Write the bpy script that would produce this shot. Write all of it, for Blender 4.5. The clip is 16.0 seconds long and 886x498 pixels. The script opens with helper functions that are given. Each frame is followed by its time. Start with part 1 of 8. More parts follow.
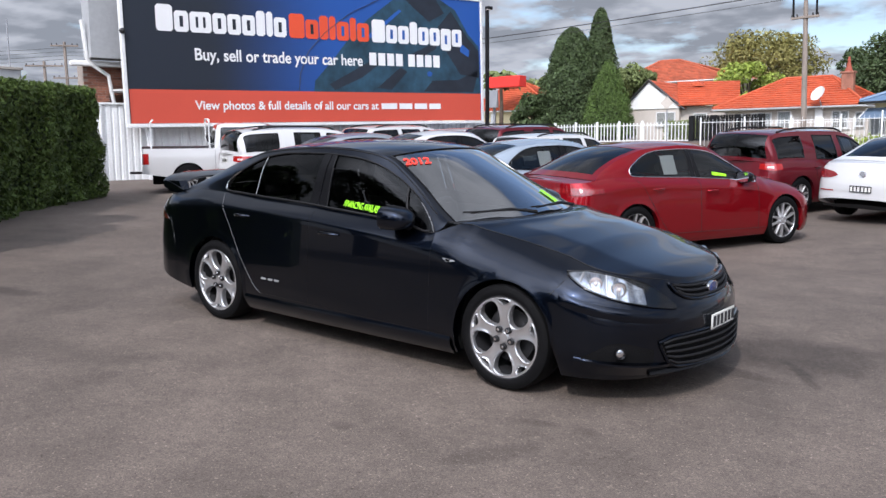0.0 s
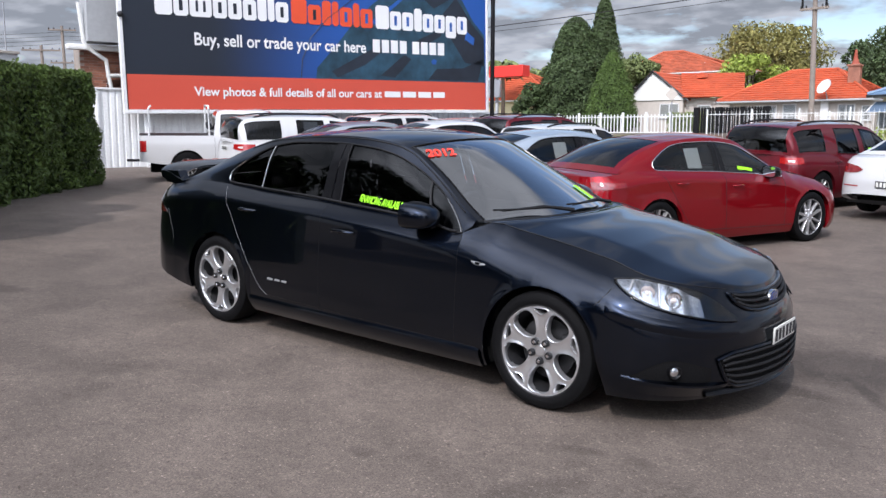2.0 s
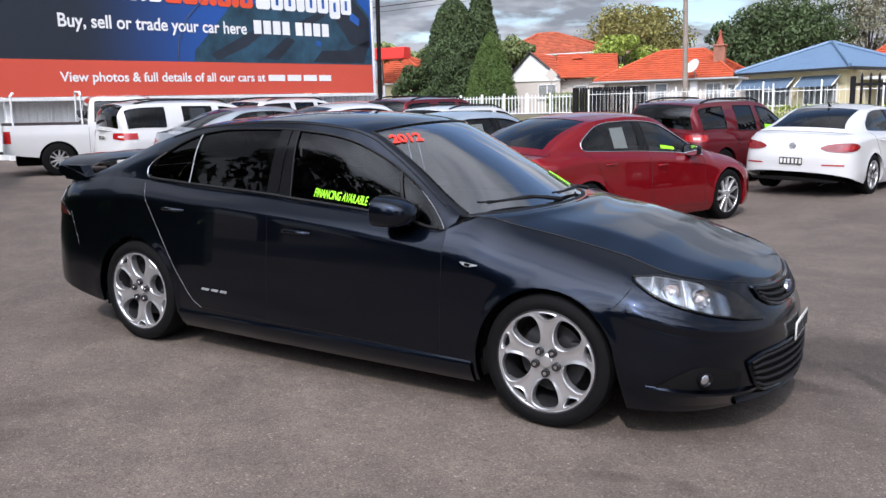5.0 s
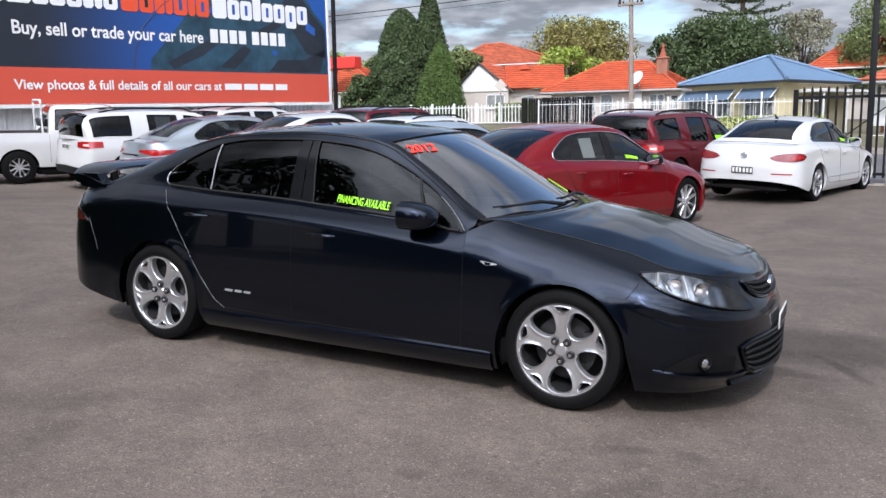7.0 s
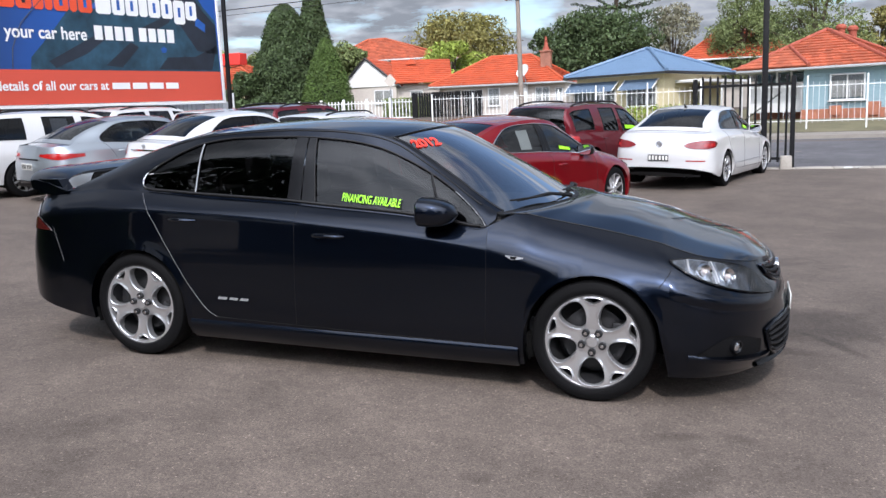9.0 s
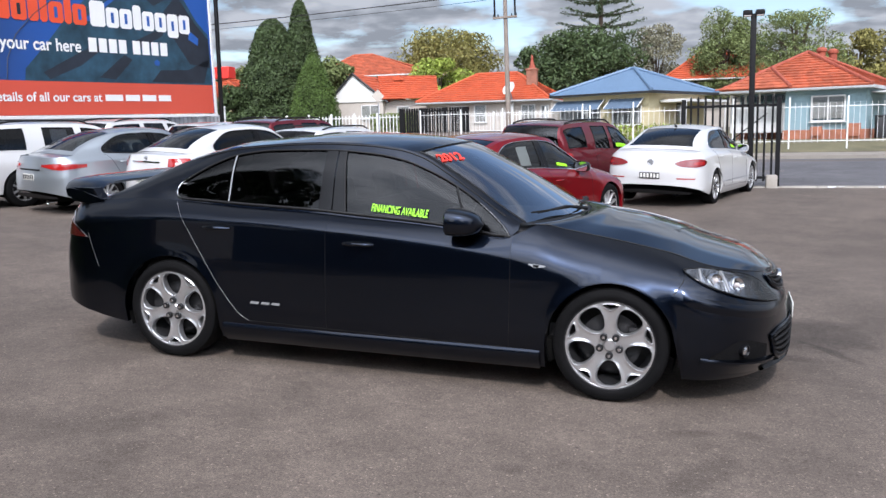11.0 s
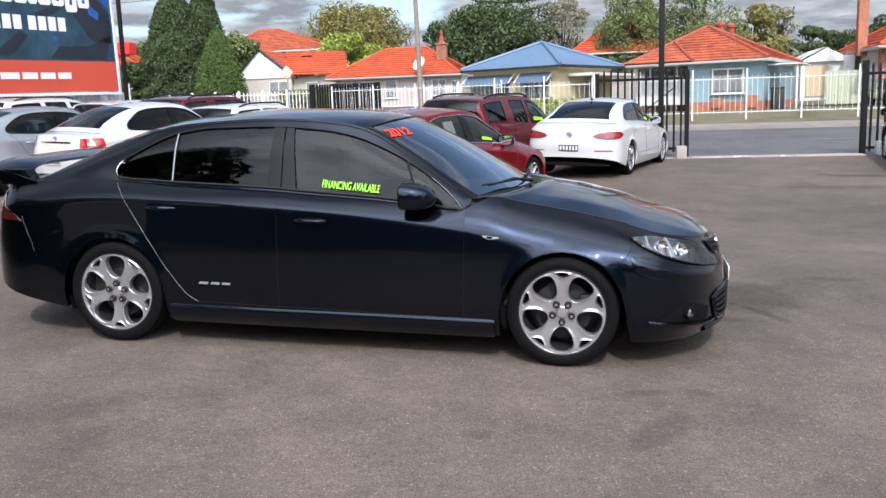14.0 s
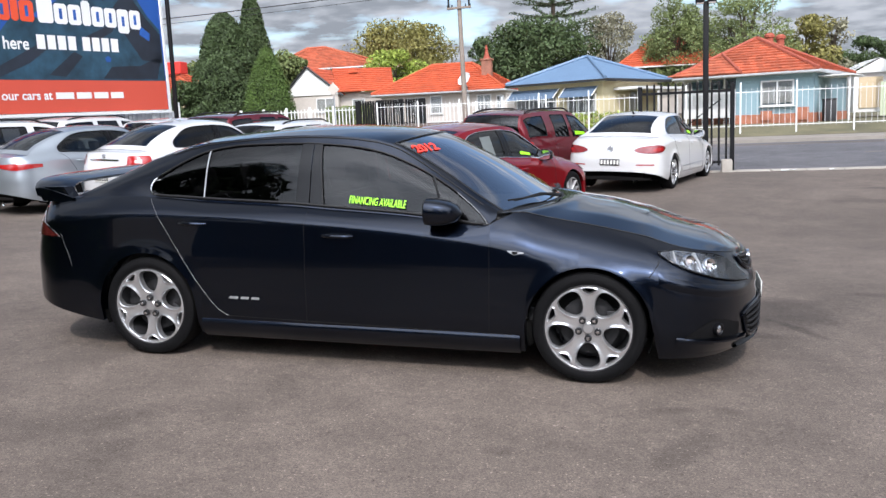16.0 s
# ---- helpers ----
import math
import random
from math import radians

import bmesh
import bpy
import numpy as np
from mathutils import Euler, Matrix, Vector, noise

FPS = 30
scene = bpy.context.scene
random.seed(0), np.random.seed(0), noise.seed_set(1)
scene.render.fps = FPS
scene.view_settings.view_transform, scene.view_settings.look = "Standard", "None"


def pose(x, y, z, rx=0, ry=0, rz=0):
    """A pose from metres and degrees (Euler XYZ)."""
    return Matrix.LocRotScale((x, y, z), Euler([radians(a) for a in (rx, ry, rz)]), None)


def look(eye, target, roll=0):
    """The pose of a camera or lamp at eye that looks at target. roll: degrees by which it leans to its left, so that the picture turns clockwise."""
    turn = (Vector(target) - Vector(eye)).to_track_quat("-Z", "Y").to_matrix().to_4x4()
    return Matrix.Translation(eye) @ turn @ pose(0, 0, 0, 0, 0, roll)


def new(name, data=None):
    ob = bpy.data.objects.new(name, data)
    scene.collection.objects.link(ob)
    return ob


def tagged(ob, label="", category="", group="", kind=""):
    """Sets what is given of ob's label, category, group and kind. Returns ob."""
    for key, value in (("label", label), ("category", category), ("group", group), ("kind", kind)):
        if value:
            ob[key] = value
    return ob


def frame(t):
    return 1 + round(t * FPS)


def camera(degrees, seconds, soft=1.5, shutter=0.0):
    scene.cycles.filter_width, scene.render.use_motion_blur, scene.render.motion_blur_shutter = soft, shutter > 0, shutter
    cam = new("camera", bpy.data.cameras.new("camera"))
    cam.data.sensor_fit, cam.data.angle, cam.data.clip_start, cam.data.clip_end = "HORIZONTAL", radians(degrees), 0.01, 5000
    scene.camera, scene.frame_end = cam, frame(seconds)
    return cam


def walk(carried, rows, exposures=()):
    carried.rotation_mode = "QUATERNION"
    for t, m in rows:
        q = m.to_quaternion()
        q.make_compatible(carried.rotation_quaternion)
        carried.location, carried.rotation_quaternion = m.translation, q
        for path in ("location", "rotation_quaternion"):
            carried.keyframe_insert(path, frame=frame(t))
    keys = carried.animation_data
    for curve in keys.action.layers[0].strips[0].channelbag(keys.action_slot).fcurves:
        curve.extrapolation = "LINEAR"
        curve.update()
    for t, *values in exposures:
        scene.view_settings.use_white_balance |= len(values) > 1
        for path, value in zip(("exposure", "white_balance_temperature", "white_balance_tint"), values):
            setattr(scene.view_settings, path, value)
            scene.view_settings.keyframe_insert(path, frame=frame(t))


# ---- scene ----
cam = camera(55.4, 16.0)
LOT = Matrix.Rotation(0.0364, 4, Vector((0.0206, 0.030, 0)))
PATH = [
    (0, (4.269, -4.945, 1.643), (3.016, -3.418, 1.332), 0.1),
    (0.5, (4.226, -4.954, 1.641), (2.977, -3.426, 1.32), 0.7),
    (1, (4.119, -4.831, 1.628), (2.852, -3.319, 1.298), 0.6),
    (1.5, (3.983, -4.697, 1.632), (2.706, -3.193, 1.305), 0.9),
    (2, (3.789, -4.638, 1.625), (2.542, -3.11, 1.29), 0.7),
    (2.5, (3.554, -4.6, 1.626), (2.366, -3.026, 1.292), -0.2),
    (3, (3.409, -4.467, 1.598), (2.252, -2.873, 1.246), -0.5),
    (3.5, (3.314, -4.308, 1.604), (2.148, -2.72, 1.257), -0.3),
    (4, (3.241, -4.285, 1.601), (2.102, -2.68, 1.246), 0.4),
    (4.5, (3.078, -4.356, 1.606), (2.007, -2.708, 1.235), -0.1),
    (4.7, (3.009, -4.388, 1.594), (1.97, -2.721, 1.219), -0.2),
    (6.8, (2.882, -4.901, 1.622), (1.951, -3.166, 1.276), 0.6),
    (7, (2.81, -4.977, 1.623), (1.913, -3.224, 1.273), 0.3),
    (7.5, (2.638, -5.068, 1.618), (1.801, -3.291, 1.246), 0.2),
    (8, (2.48, -5.051, 1.609), (1.665, -3.264, 1.232), 0.0),
    (8.5, (2.314, -5.052, 1.615), (1.562, -3.233, 1.258), -0.3),
    (9, (2.084, -5.158, 1.609), (1.438, -3.3, 1.248), -0.7),
    (9.5, (1.999, -5.284, 1.618), (1.403, -3.409, 1.258), -0.1),
    (9.7, (1.99, -5.345, 1.623), (1.383, -3.472, 1.274), 0.4),
    (11.8, (1.784, -5.628, 1.613), (1.197, -3.743, 1.294), -0.7),
    (12, (1.72, -5.668, 1.637), (1.167, -3.774, 1.311), -0.4),
    (12.5, (1.707, -5.645, 1.631), (1.185, -3.743, 1.301), -0.2),
    (13, (1.708, -5.652, 1.624), (1.232, -3.742, 1.271), -0.3),
    (13.5, (1.715, -5.641, 1.614), (1.289, -3.723, 1.238), -0.4),
    (14, (1.712, -5.628, 1.615), (1.31, -3.706, 1.234), -0.4),
    (14.5, (1.719, -5.634, 1.618), (1.324, -3.708, 1.25), -0.4),
    (15, (1.726, -5.64, 1.618), (1.336, -3.71, 1.265), -0.5),
    (15.5, (1.746, -5.64, 1.615), (1.353, -3.711, 1.265), -0.8),
    (16, (1.835, -5.601, 1.616), (1.324, -3.699, 1.271), -1.0),
]
walk(cam, [(t, LOT @ look(e, g, r)) for t, e, g, r in PATH], [(0.0, -0.87, 6350, 14), (4.5, -0.81, 6350, 14), (7.0, -0.82, 6350, 13), (9.5, -0.78, 6350, 13), (12.5, -0.82, 6380, 13), (14.0, -0.71, 6450, 12), (16.0, -0.68, 6450, 12)])

# ---------------------------------------------------------------- light
SUN_FROM = Vector((0.20, -0.70, 0.70)).normalized()
world = bpy.data.worlds.new("world")
scene.world = world
world.use_nodes = True
wn, wl = world.node_tree.nodes, world.node_tree.links
wn.clear()
w_out = wn.new("ShaderNodeOutputWorld")
w_bg = wn.new("ShaderNodeBackground")
w_sky = wn.new("ShaderNodeTexSky")
w_sky.sky_type = "NISHITA"
w_sky.sun_disc = False
w_sky.sun_elevation = math.asin(SUN_FROM.z)
w_sky.sun_rotation = math.atan2(SUN_FROM.x, SUN_FROM.y)
w_sky.air_density, w_sky.dust_density, w_sky.ozone_density = 1.0, 0.6, 1.2
w_co = wn.new("ShaderNodeTexCoord")
w_sep = wn.new("ShaderNodeSeparateXYZ")
wl.new(w_co.outputs["Generated"], w_sep.inputs[0])
w_add = wn.new("ShaderNodeMath"); w_add.operation = "ADD"; w_add.inputs[1].default_value = 0.16
wl.new(w_sep.outputs["Z"], w_add.inputs[0])
w_max = wn.new("ShaderNodeMath"); w_max.operation = "MAXIMUM"; w_max.inputs[1].default_value = 0.05
wl.new(w_add.outputs[0], w_max.inputs[0])
w_dx = wn.new("ShaderNodeMath"); w_dx.operation = "DIVIDE"
w_dy = wn.new("ShaderNodeMath"); w_dy.operation = "DIVIDE"
wl.new(w_sep.outputs["X"], w_dx.inputs[0]); wl.new(w_max.outputs[0], w_dx.inputs[1])
wl.new(w_sep.outputs["Y"], w_dy.inputs[0]); wl.new(w_max.outputs[0], w_dy.inputs[1])
w_cmb = wn.new("ShaderNodeCombineXYZ")
w_cmb.inputs[2].default_value = 3.7
wl.new(w_dx.outputs[0], w_cmb.inputs[0]); wl.new(w_dy.outputs[0], w_cmb.inputs[1])
w_cl = wn.new("ShaderNodeTexNoise")
w_cl.inputs["Scale"].default_value, w_cl.inputs["Detail"].default_value, w_cl.inputs["Roughness"].default_value = 1.6, 10, 0.58
wl.new(w_cmb.outputs[0], w_cl.inputs["Vector"])
w_rmp = wn.new("ShaderNodeValToRGB")
w_rmp.color_ramp.elements[0].position, w_rmp.color_ramp.elements[1].position = 0.462, 0.555
w_side = wn.new("ShaderNodeVectorMath"); w_side.operation = "DOT_PRODUCT"
w_side.inputs[1].default_value = (0.02, -0.12, 0.15)
wl.new(w_co.outputs["Generated"], w_side.inputs[0])
w_low = wn.new("ShaderNodeMapRange")
for key, value in (("From Min", 0.0), ("From Max", 0.42), ("To Min", 0.25), ("To Max", 0.0)):
    w_low.inputs[key].default_value = value
wl.new(w_sep.outputs["Z"], w_low.inputs["Value"])
w_sum = wn.new("ShaderNodeMath"); w_sum.operation = "ADD"
w_cov = wn.new("ShaderNodeMath"); w_cov.operation = "ADD"
wl.new(w_side.outputs["Value"], w_sum.inputs[0]); wl.new(w_low.outputs[0], w_sum.inputs[1])
wl.new(w_sum.outputs[0], w_cov.inputs[0]); wl.new(w_cl.outputs["Fac"], w_cov.inputs[1])
wl.new(w_cov.outputs[0], w_rmp.inputs[0])
w_cl2 = wn.new("ShaderNodeTexNoise")
w_cl2.inputs["Scale"].default_value, w_cl2.inputs["Detail"].default_value = 4.2, 8
wl.new(w_cmb.outputs[0], w_cl2.inputs["Vector"])
w_rmp2 = wn.new("ShaderNodeValToRGB")
w_rmp2.color_ramp.elements[0].position, w_rmp2.color_ramp.elements[1].position = 0.40, 0.60
w_rmp2.color_ramp.elements[0].color = (0.56, 0.62, 0.71, 1)
w_rmp2.color_ramp.elements[1].color = (1.00, 1.07, 1.18, 1)
wl.new(w_cl2.outputs["Fac"], w_rmp2.inputs[0])
w_sc = wn.new("ShaderNodeVectorMath"); w_sc.operation = "SCALE"; w_sc.inputs["Scale"].default_value = 0.28
wl.new(w_sky.outputs[0], w_sc.inputs[0])
w_dot = wn.new("ShaderNodeVectorMath"); w_dot.operation = "DOT_PRODUCT"
w_dot.inputs[1].default_value = SUN_FROM
wl.new(w_co.outputs["Generated"], w_dot.inputs[0])
w_glow = wn.new("ShaderNodeMapRange")
for key, value in (("From Min", 0.58), ("From Max", 1.0), ("To Min", 0.98), ("To Max", 8.5)):
    w_glow.inputs[key].default_value = value
wl.new(w_dot.outputs["Value"], w_glow.inputs["Value"])
w_lit = wn.new("ShaderNodeVectorMath"); w_lit.operation = "SCALE"
wl.new(w_rmp2.outputs["Color"], w_lit.inputs[0]); wl.new(w_glow.outputs[0], w_lit.inputs["Scale"])
w_mix = wn.new("ShaderNodeMix"); w_mix.data_type = "RGBA"
wl.new(w_rmp.outputs["Color"], w_mix.inputs["Factor"])
wl.new(w_sc.outputs[0], w_mix.inputs["A"]); wl.new(w_lit.outputs[0], w_mix.inputs["B"])
wl.new(w_mix.outputs["Result"], w_bg.inputs["Color"])
w_bg.inputs["Strength"].default_value = 1.0
wl.new(w_bg.outputs[0], w_out.inputs[0])
sun_data = bpy.data.lights.new("sun", "SUN")
sun_data.energy, sun_data.angle, sun_data.color = 5.0, radians(0.6), (1.0, 0.95, 0.92)
sun = new("sun", sun_data)
sun.matrix_world = look(SUN_FROM * 60, (0, 0, 0))


# ---------------------------------------------------------------- materials
def mat(name, color, rough=0.6, metal=0.0, scale=6.0, vary=0.12, bump=0.0, fine=40.0, coat=0.0, spec=0.5, each=0.0):
    """A plain surface with stains at one scale and grain at a finer one."""
    m = bpy.data.materials.new(name)
    m.use_nodes = True
    n, l = m.node_tree.nodes, m.node_tree.links
    b = n["Principled BSDF"]
    b.inputs["Roughness"].default_value, b.inputs["Metallic"].default_value = rough, metal
    b.inputs["Specular IOR Level"].default_value = spec
    b.inputs["Coat Weight"].default_value, b.inputs["Coat Roughness"].default_value = coat, 0.02
    b.inputs["Coat IOR"].default_value = 1.55
    co = n.new("ShaderNodeTexCoord")
    big, small = n.new("ShaderNodeTexNoise"), n.new("ShaderNodeTexNoise")
    for t, s in ((big, scale), (small, fine)):
        t.inputs["Scale"].default_value, t.inputs["Detail"].default_value = s, 4
        l.new(co.outputs["Object"], t.inputs["Vector"])
    add = n.new("ShaderNodeMath"); add.operation = "ADD"
    l.new(big.outputs["Fac"], add.inputs[0]); l.new(small.outputs["Fac"], add.inputs[1])
    ramp = n.new("ShaderNodeMapRange")
    ramp.inputs["From Min"].default_value, ramp.inputs["From Max"].default_value = 0.7, 1.3
    ramp.inputs["To Min"].default_value, ramp.inputs["To Max"].default_value = 1 - vary, 1 + vary
    l.new(add.outputs[0], ramp.inputs["Value"])
    value = ramp.outputs[0]
    if each:
        info = n.new("ShaderNodeNewGeometry")
        r2 = n.new("ShaderNodeMapRange")
        r2.inputs["To Min"].default_value, r2.inputs["To Max"].default_value = 1 - each, 1 + each
        l.new(info.outputs["Random Per Island"], r2.inputs["Value"])
        mul = n.new("ShaderNodeMath"); mul.operation = "MULTIPLY"
        l.new(value, mul.inputs[0]); l.new(r2.outputs[0], mul.inputs[1])
        value = mul.outputs[0]
    tint = n.new("ShaderNodeVectorMath"); tint.operation = "SCALE"
    tint.inputs[0].default_value = color
    l.new(value, tint.inputs["Scale"])
    l.new(tint.outputs[0], b.inputs["Base Color"])
    if bump:
        bp = n.new("ShaderNodeBump")
        bp.inputs["Strength"].default_value, bp.inputs["Distance"].default_value = bump, 0.02
        l.new(small.outputs["Fac"], bp.inputs["Height"]); l.new(bp.outputs[0], b.inputs["Normal"])
    return m


def leaf_mat(name, color, rough=0.55):
    m = mat(name, color, rough, scale=0.8, vary=0.25, fine=5, each=0.45)
    b = m.node_tree.nodes["Principled BSDF"]
    b.inputs["Subsurface Weight"].default_value = 0.0
    b.inputs["Specular IOR Level"].default_value = 0.25
    return m


def glass_mat(name, tint, ior=1.5, gain=1.4):
    """Tinted pane: what lies behind it shows through the tint, with a mirror gloss on top."""
    m = bpy.data.materials.new(name)
    m.use_nodes = True
    n, l = m.node_tree.nodes, m.node_tree.links
    n.clear()
    out, mix = n.new("ShaderNodeOutputMaterial"), n.new("ShaderNodeMixShader")
    clear, gloss, fr = n.new("ShaderNodeBsdfTransparent"), n.new("ShaderNodeBsdfGlossy"), n.new("ShaderNodeFresnel")
    clear.inputs["Color"].default_value = (*tint, 1)
    gloss.inputs["Roughness"].default_value = 0.012
    fr.inputs["IOR"].default_value = ior
    two = n.new("ShaderNodeMath"); two.operation = "MULTIPLY"; two.use_clamp = True
    two.inputs[1].default_value = gain
    l.new(fr.outputs[0], two.inputs[0])
    l.new(two.outputs[0], mix.inputs[0]); l.new(clear.outputs[0], mix.inputs[1]); l.new(gloss.outputs[0], mix.inputs[2])
    l.new(mix.outputs[0], out.inputs[0])
    return m


def asphalt_mat(name, color, stain=0.35, spots_at=()):
    """Worn bitumen: grey-brown binder, fine stones, wide pale and dark patches, soft dark stains."""
    m = bpy.data.materials.new(name)
    m.use_nodes = True
    n, l = m.node_tree.nodes, m.node_tree.links
    b = n["Principled BSDF"]
    b.inputs["Roughness"].default_value, b.inputs["Specular IOR Level"].default_value = 0.82, 0.35
    co = n.new("ShaderNodeTexCoord")

    def nz(scale, detail, rough=0.55):
        t = n.new("ShaderNodeTexNoise")
        t.inputs["Scale"].default_value, t.inputs["Detail"].default_value, t.inputs["Roughness"].default_value = scale, detail, rough
        l.new(co.outputs["Object"], t.inputs["Vector"])
        return t.outputs["Fac"]

    def rng(src, a, z, lo, hi):
        r = n.new("ShaderNodeMapRange")
        for key, v in (("From Min", a), ("From Max", z), ("To Min", lo), ("To Max", hi)):
            r.inputs[key].default_value = v
        l.new(src, r.inputs["Value"])
        return r.outputs[0]

    def mul(a, c):
        k = n.new("ShaderNodeMath"); k.operation = "MULTIPLY"
        l.new(a, k.inputs[0]); l.new(c, k.inputs[1])
        return k.outputs[0]
    wide = rng(nz(0.22, 5), 0.3, 0.7, 0.76, 1.24)
    mid = rng(nz(1.7, 9, 0.75), 0.3, 0.7, 0.74, 1.26)
    stones = rng(nz(95, 3, 0.7), 0.3, 0.7, 0.56, 1.44)
    spots = rng(nz(0.9, 8, 0.7), 0.24, 0.40, 1 - stain, 1.0)
    grit = rng(nz(17, 6, 0.8), 0.3, 0.7, 0.80, 1.20)
    chips = rng(nz(60, 2, 0.5), 0.645, 0.70, 1.0, 1.9)
    pits = rng(nz(34, 3, 0.6), 0.27, 0.34, 0.55, 1.0)
    v = mul(mul(wide, mul(mid, grit)), mul(mul(stones, chips), mul(spots, pits)))
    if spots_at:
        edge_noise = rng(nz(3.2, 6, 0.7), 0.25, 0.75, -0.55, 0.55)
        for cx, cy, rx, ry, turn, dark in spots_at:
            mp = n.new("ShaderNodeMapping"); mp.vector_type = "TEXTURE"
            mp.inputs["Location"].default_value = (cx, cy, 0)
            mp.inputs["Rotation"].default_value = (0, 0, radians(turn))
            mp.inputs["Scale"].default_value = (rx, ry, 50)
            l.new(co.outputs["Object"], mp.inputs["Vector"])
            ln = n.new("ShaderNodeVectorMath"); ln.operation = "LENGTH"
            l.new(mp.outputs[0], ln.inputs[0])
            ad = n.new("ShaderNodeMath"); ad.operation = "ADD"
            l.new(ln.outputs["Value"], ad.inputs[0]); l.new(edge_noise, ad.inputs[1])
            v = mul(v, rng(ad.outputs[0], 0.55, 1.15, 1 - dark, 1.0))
    tint = n.new("ShaderNodeVectorMath"); tint.operation = "SCALE"
    tint.inputs[0].default_value = color
    l.new(v, tint.inputs["Scale"]); l.new(tint.outputs[0], b.inputs["Base Color"])
    bp = n.new("ShaderNodeBump")
    bp.inputs["Strength"].default_value, bp.inputs["Distance"].default_value = 0.55, 0.006
    l.new(nz(110, 3), bp.inputs["Height"]); l.new(bp.outputs[0], b.inputs["Normal"])
    return m


def paint(name, color, metal=0.0, rough=0.32, vary=0.03, spec=0.25):
    return mat(name, color, rough, metal, scale=1.2, vary=vary, fine=900, coat=1.0, spec=spec)


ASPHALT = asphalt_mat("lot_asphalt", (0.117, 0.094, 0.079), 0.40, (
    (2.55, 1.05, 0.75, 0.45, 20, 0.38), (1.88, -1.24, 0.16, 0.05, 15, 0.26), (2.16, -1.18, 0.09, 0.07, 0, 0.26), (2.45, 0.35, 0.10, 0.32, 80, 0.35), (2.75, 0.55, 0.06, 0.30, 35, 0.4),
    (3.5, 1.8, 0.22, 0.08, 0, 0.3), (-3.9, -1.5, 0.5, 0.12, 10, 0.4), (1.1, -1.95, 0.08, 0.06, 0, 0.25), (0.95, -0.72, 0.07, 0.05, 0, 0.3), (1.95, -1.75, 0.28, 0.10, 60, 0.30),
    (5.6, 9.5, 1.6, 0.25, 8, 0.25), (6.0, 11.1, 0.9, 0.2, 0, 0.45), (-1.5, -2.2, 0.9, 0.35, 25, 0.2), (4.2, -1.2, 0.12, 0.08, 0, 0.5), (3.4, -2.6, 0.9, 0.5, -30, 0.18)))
ROAD = asphalt_mat("road_asphalt", (0.105, 0.102, 0.108), 0.2)
CONCRETE = mat("concrete", (0.36, 0.33, 0.29), 0.85, scale=1.1, vary=0.25, bump=0.25, fine=70)
GRASS = mat("grass", (0.135, 0.122, 0.070), 0.9, scale=0.7, vary=0.45, bump=0.6, fine=30)
NAVY = paint("navy_paint", (0.0072, 0.0112, 0.0218), 0.98, 0.30, spec=0.0)
NAVY.node_tree.nodes["Principled BSDF"].inputs["Coat IOR"].default_value = 1.39
RED = paint("red_paint", (0.25, 0.004, 0.009), 0.6, 0.38, spec=0.0)
RED.node_tree.nodes["Principled BSDF"].inputs["Coat IOR"].default_value = 1.45
MAROON = paint("maroon_paint", (0.125, 0.008, 0.014), 0.35, 0.35, spec=0.05)
MAROON.node_tree.nodes["Principled BSDF"].inputs["Coat IOR"].default_value = 1.45
WHITE = paint("white_paint", (0.58, 0.58, 0.58), 0.0)
SILVER = paint("silver_paint", (0.42, 0.46, 0.50), 0.75, 0.35)
STEEL_BLUE = paint("steel_blue_paint", (0.40, 0.47, 0.55), 0.5, 0.35)
BLACK_CAR = paint("black_paint", (0.006, 0.006, 0.007))
RUBBER = mat("tyre_rubber", (0.0055, 0.0055, 0.006), 0.7, spec=0.10, scale=9, vary=0.25, bump=0.2, fine=120)
ALLOY = mat("alloy", (0.66, 0.66, 0.67), 0.30, 0.85, scale=18, vary=0.06, fine=300)
# shaded copy of the alloy: the dark inside the wheel is put into its colour
ALLOY_SHADED = mat("shaded_alloy", (0.022, 0.022, 0.024), 0.55, 0.3, scale=12, vary=0.2, fine=100)
CHROME = mat("chrome", (0.75, 0.75, 0.76), 0.10, 1.0, scale=10, vary=0.03)
MIRROR = mat("mirror_face", (0.30, 0.31, 0.33), 0.03, 1.0, scale=10, vary=0.02)
TRIM = mat("black_trim", (0.010, 0.010, 0.011), 0.55, spec=0.3, scale=10, vary=0.15, fine=200)
GLOSS_BLACK = mat("gloss_black", (0.006, 0.006, 0.007), 0.16, spec=0.25, scale=10, vary=0.1)
CABIN = mat("cabin_trim", (0.030, 0.030, 0.033), 0.75, scale=14, vary=0.2, fine=160)
SEAT = mat("seat_cloth", (0.035, 0.035, 0.04), 0.9, scale=20, vary=0.2, bump=0.2, fine=240)
PAPER = mat("white_paper", (0.72, 0.74, 0.75), 0.8, scale=5, vary=0.06)
UNDER = mat("underbody", (0.006, 0.006, 0.006), 0.95, spec=0.05, scale=4, vary=0.3)
TINT = glass_mat("tinted_glass", (0.080, 0.082, 0.086), 1.5, 1.0)
SCREEN = glass_mat("windscreen_glass", (0.50, 0.58, 0.63), 1.66, 4.6)
LIGHT_TINT = glass_mat("light_tinted_glass", (0.30, 0.33, 0.33), 1.52)
DARK_TINT = glass_mat("dark_glass", (0.06, 0.07, 0.085), 1.52)
LENS = glass_mat("lamp_lens", (0.86, 0.88, 0.9), 1.5)
LAMP_DARK = mat("smoked_red_lens", (0.05, 0.006, 0.006), 0.12, scale=30, vary=0.2, coat=1.0)
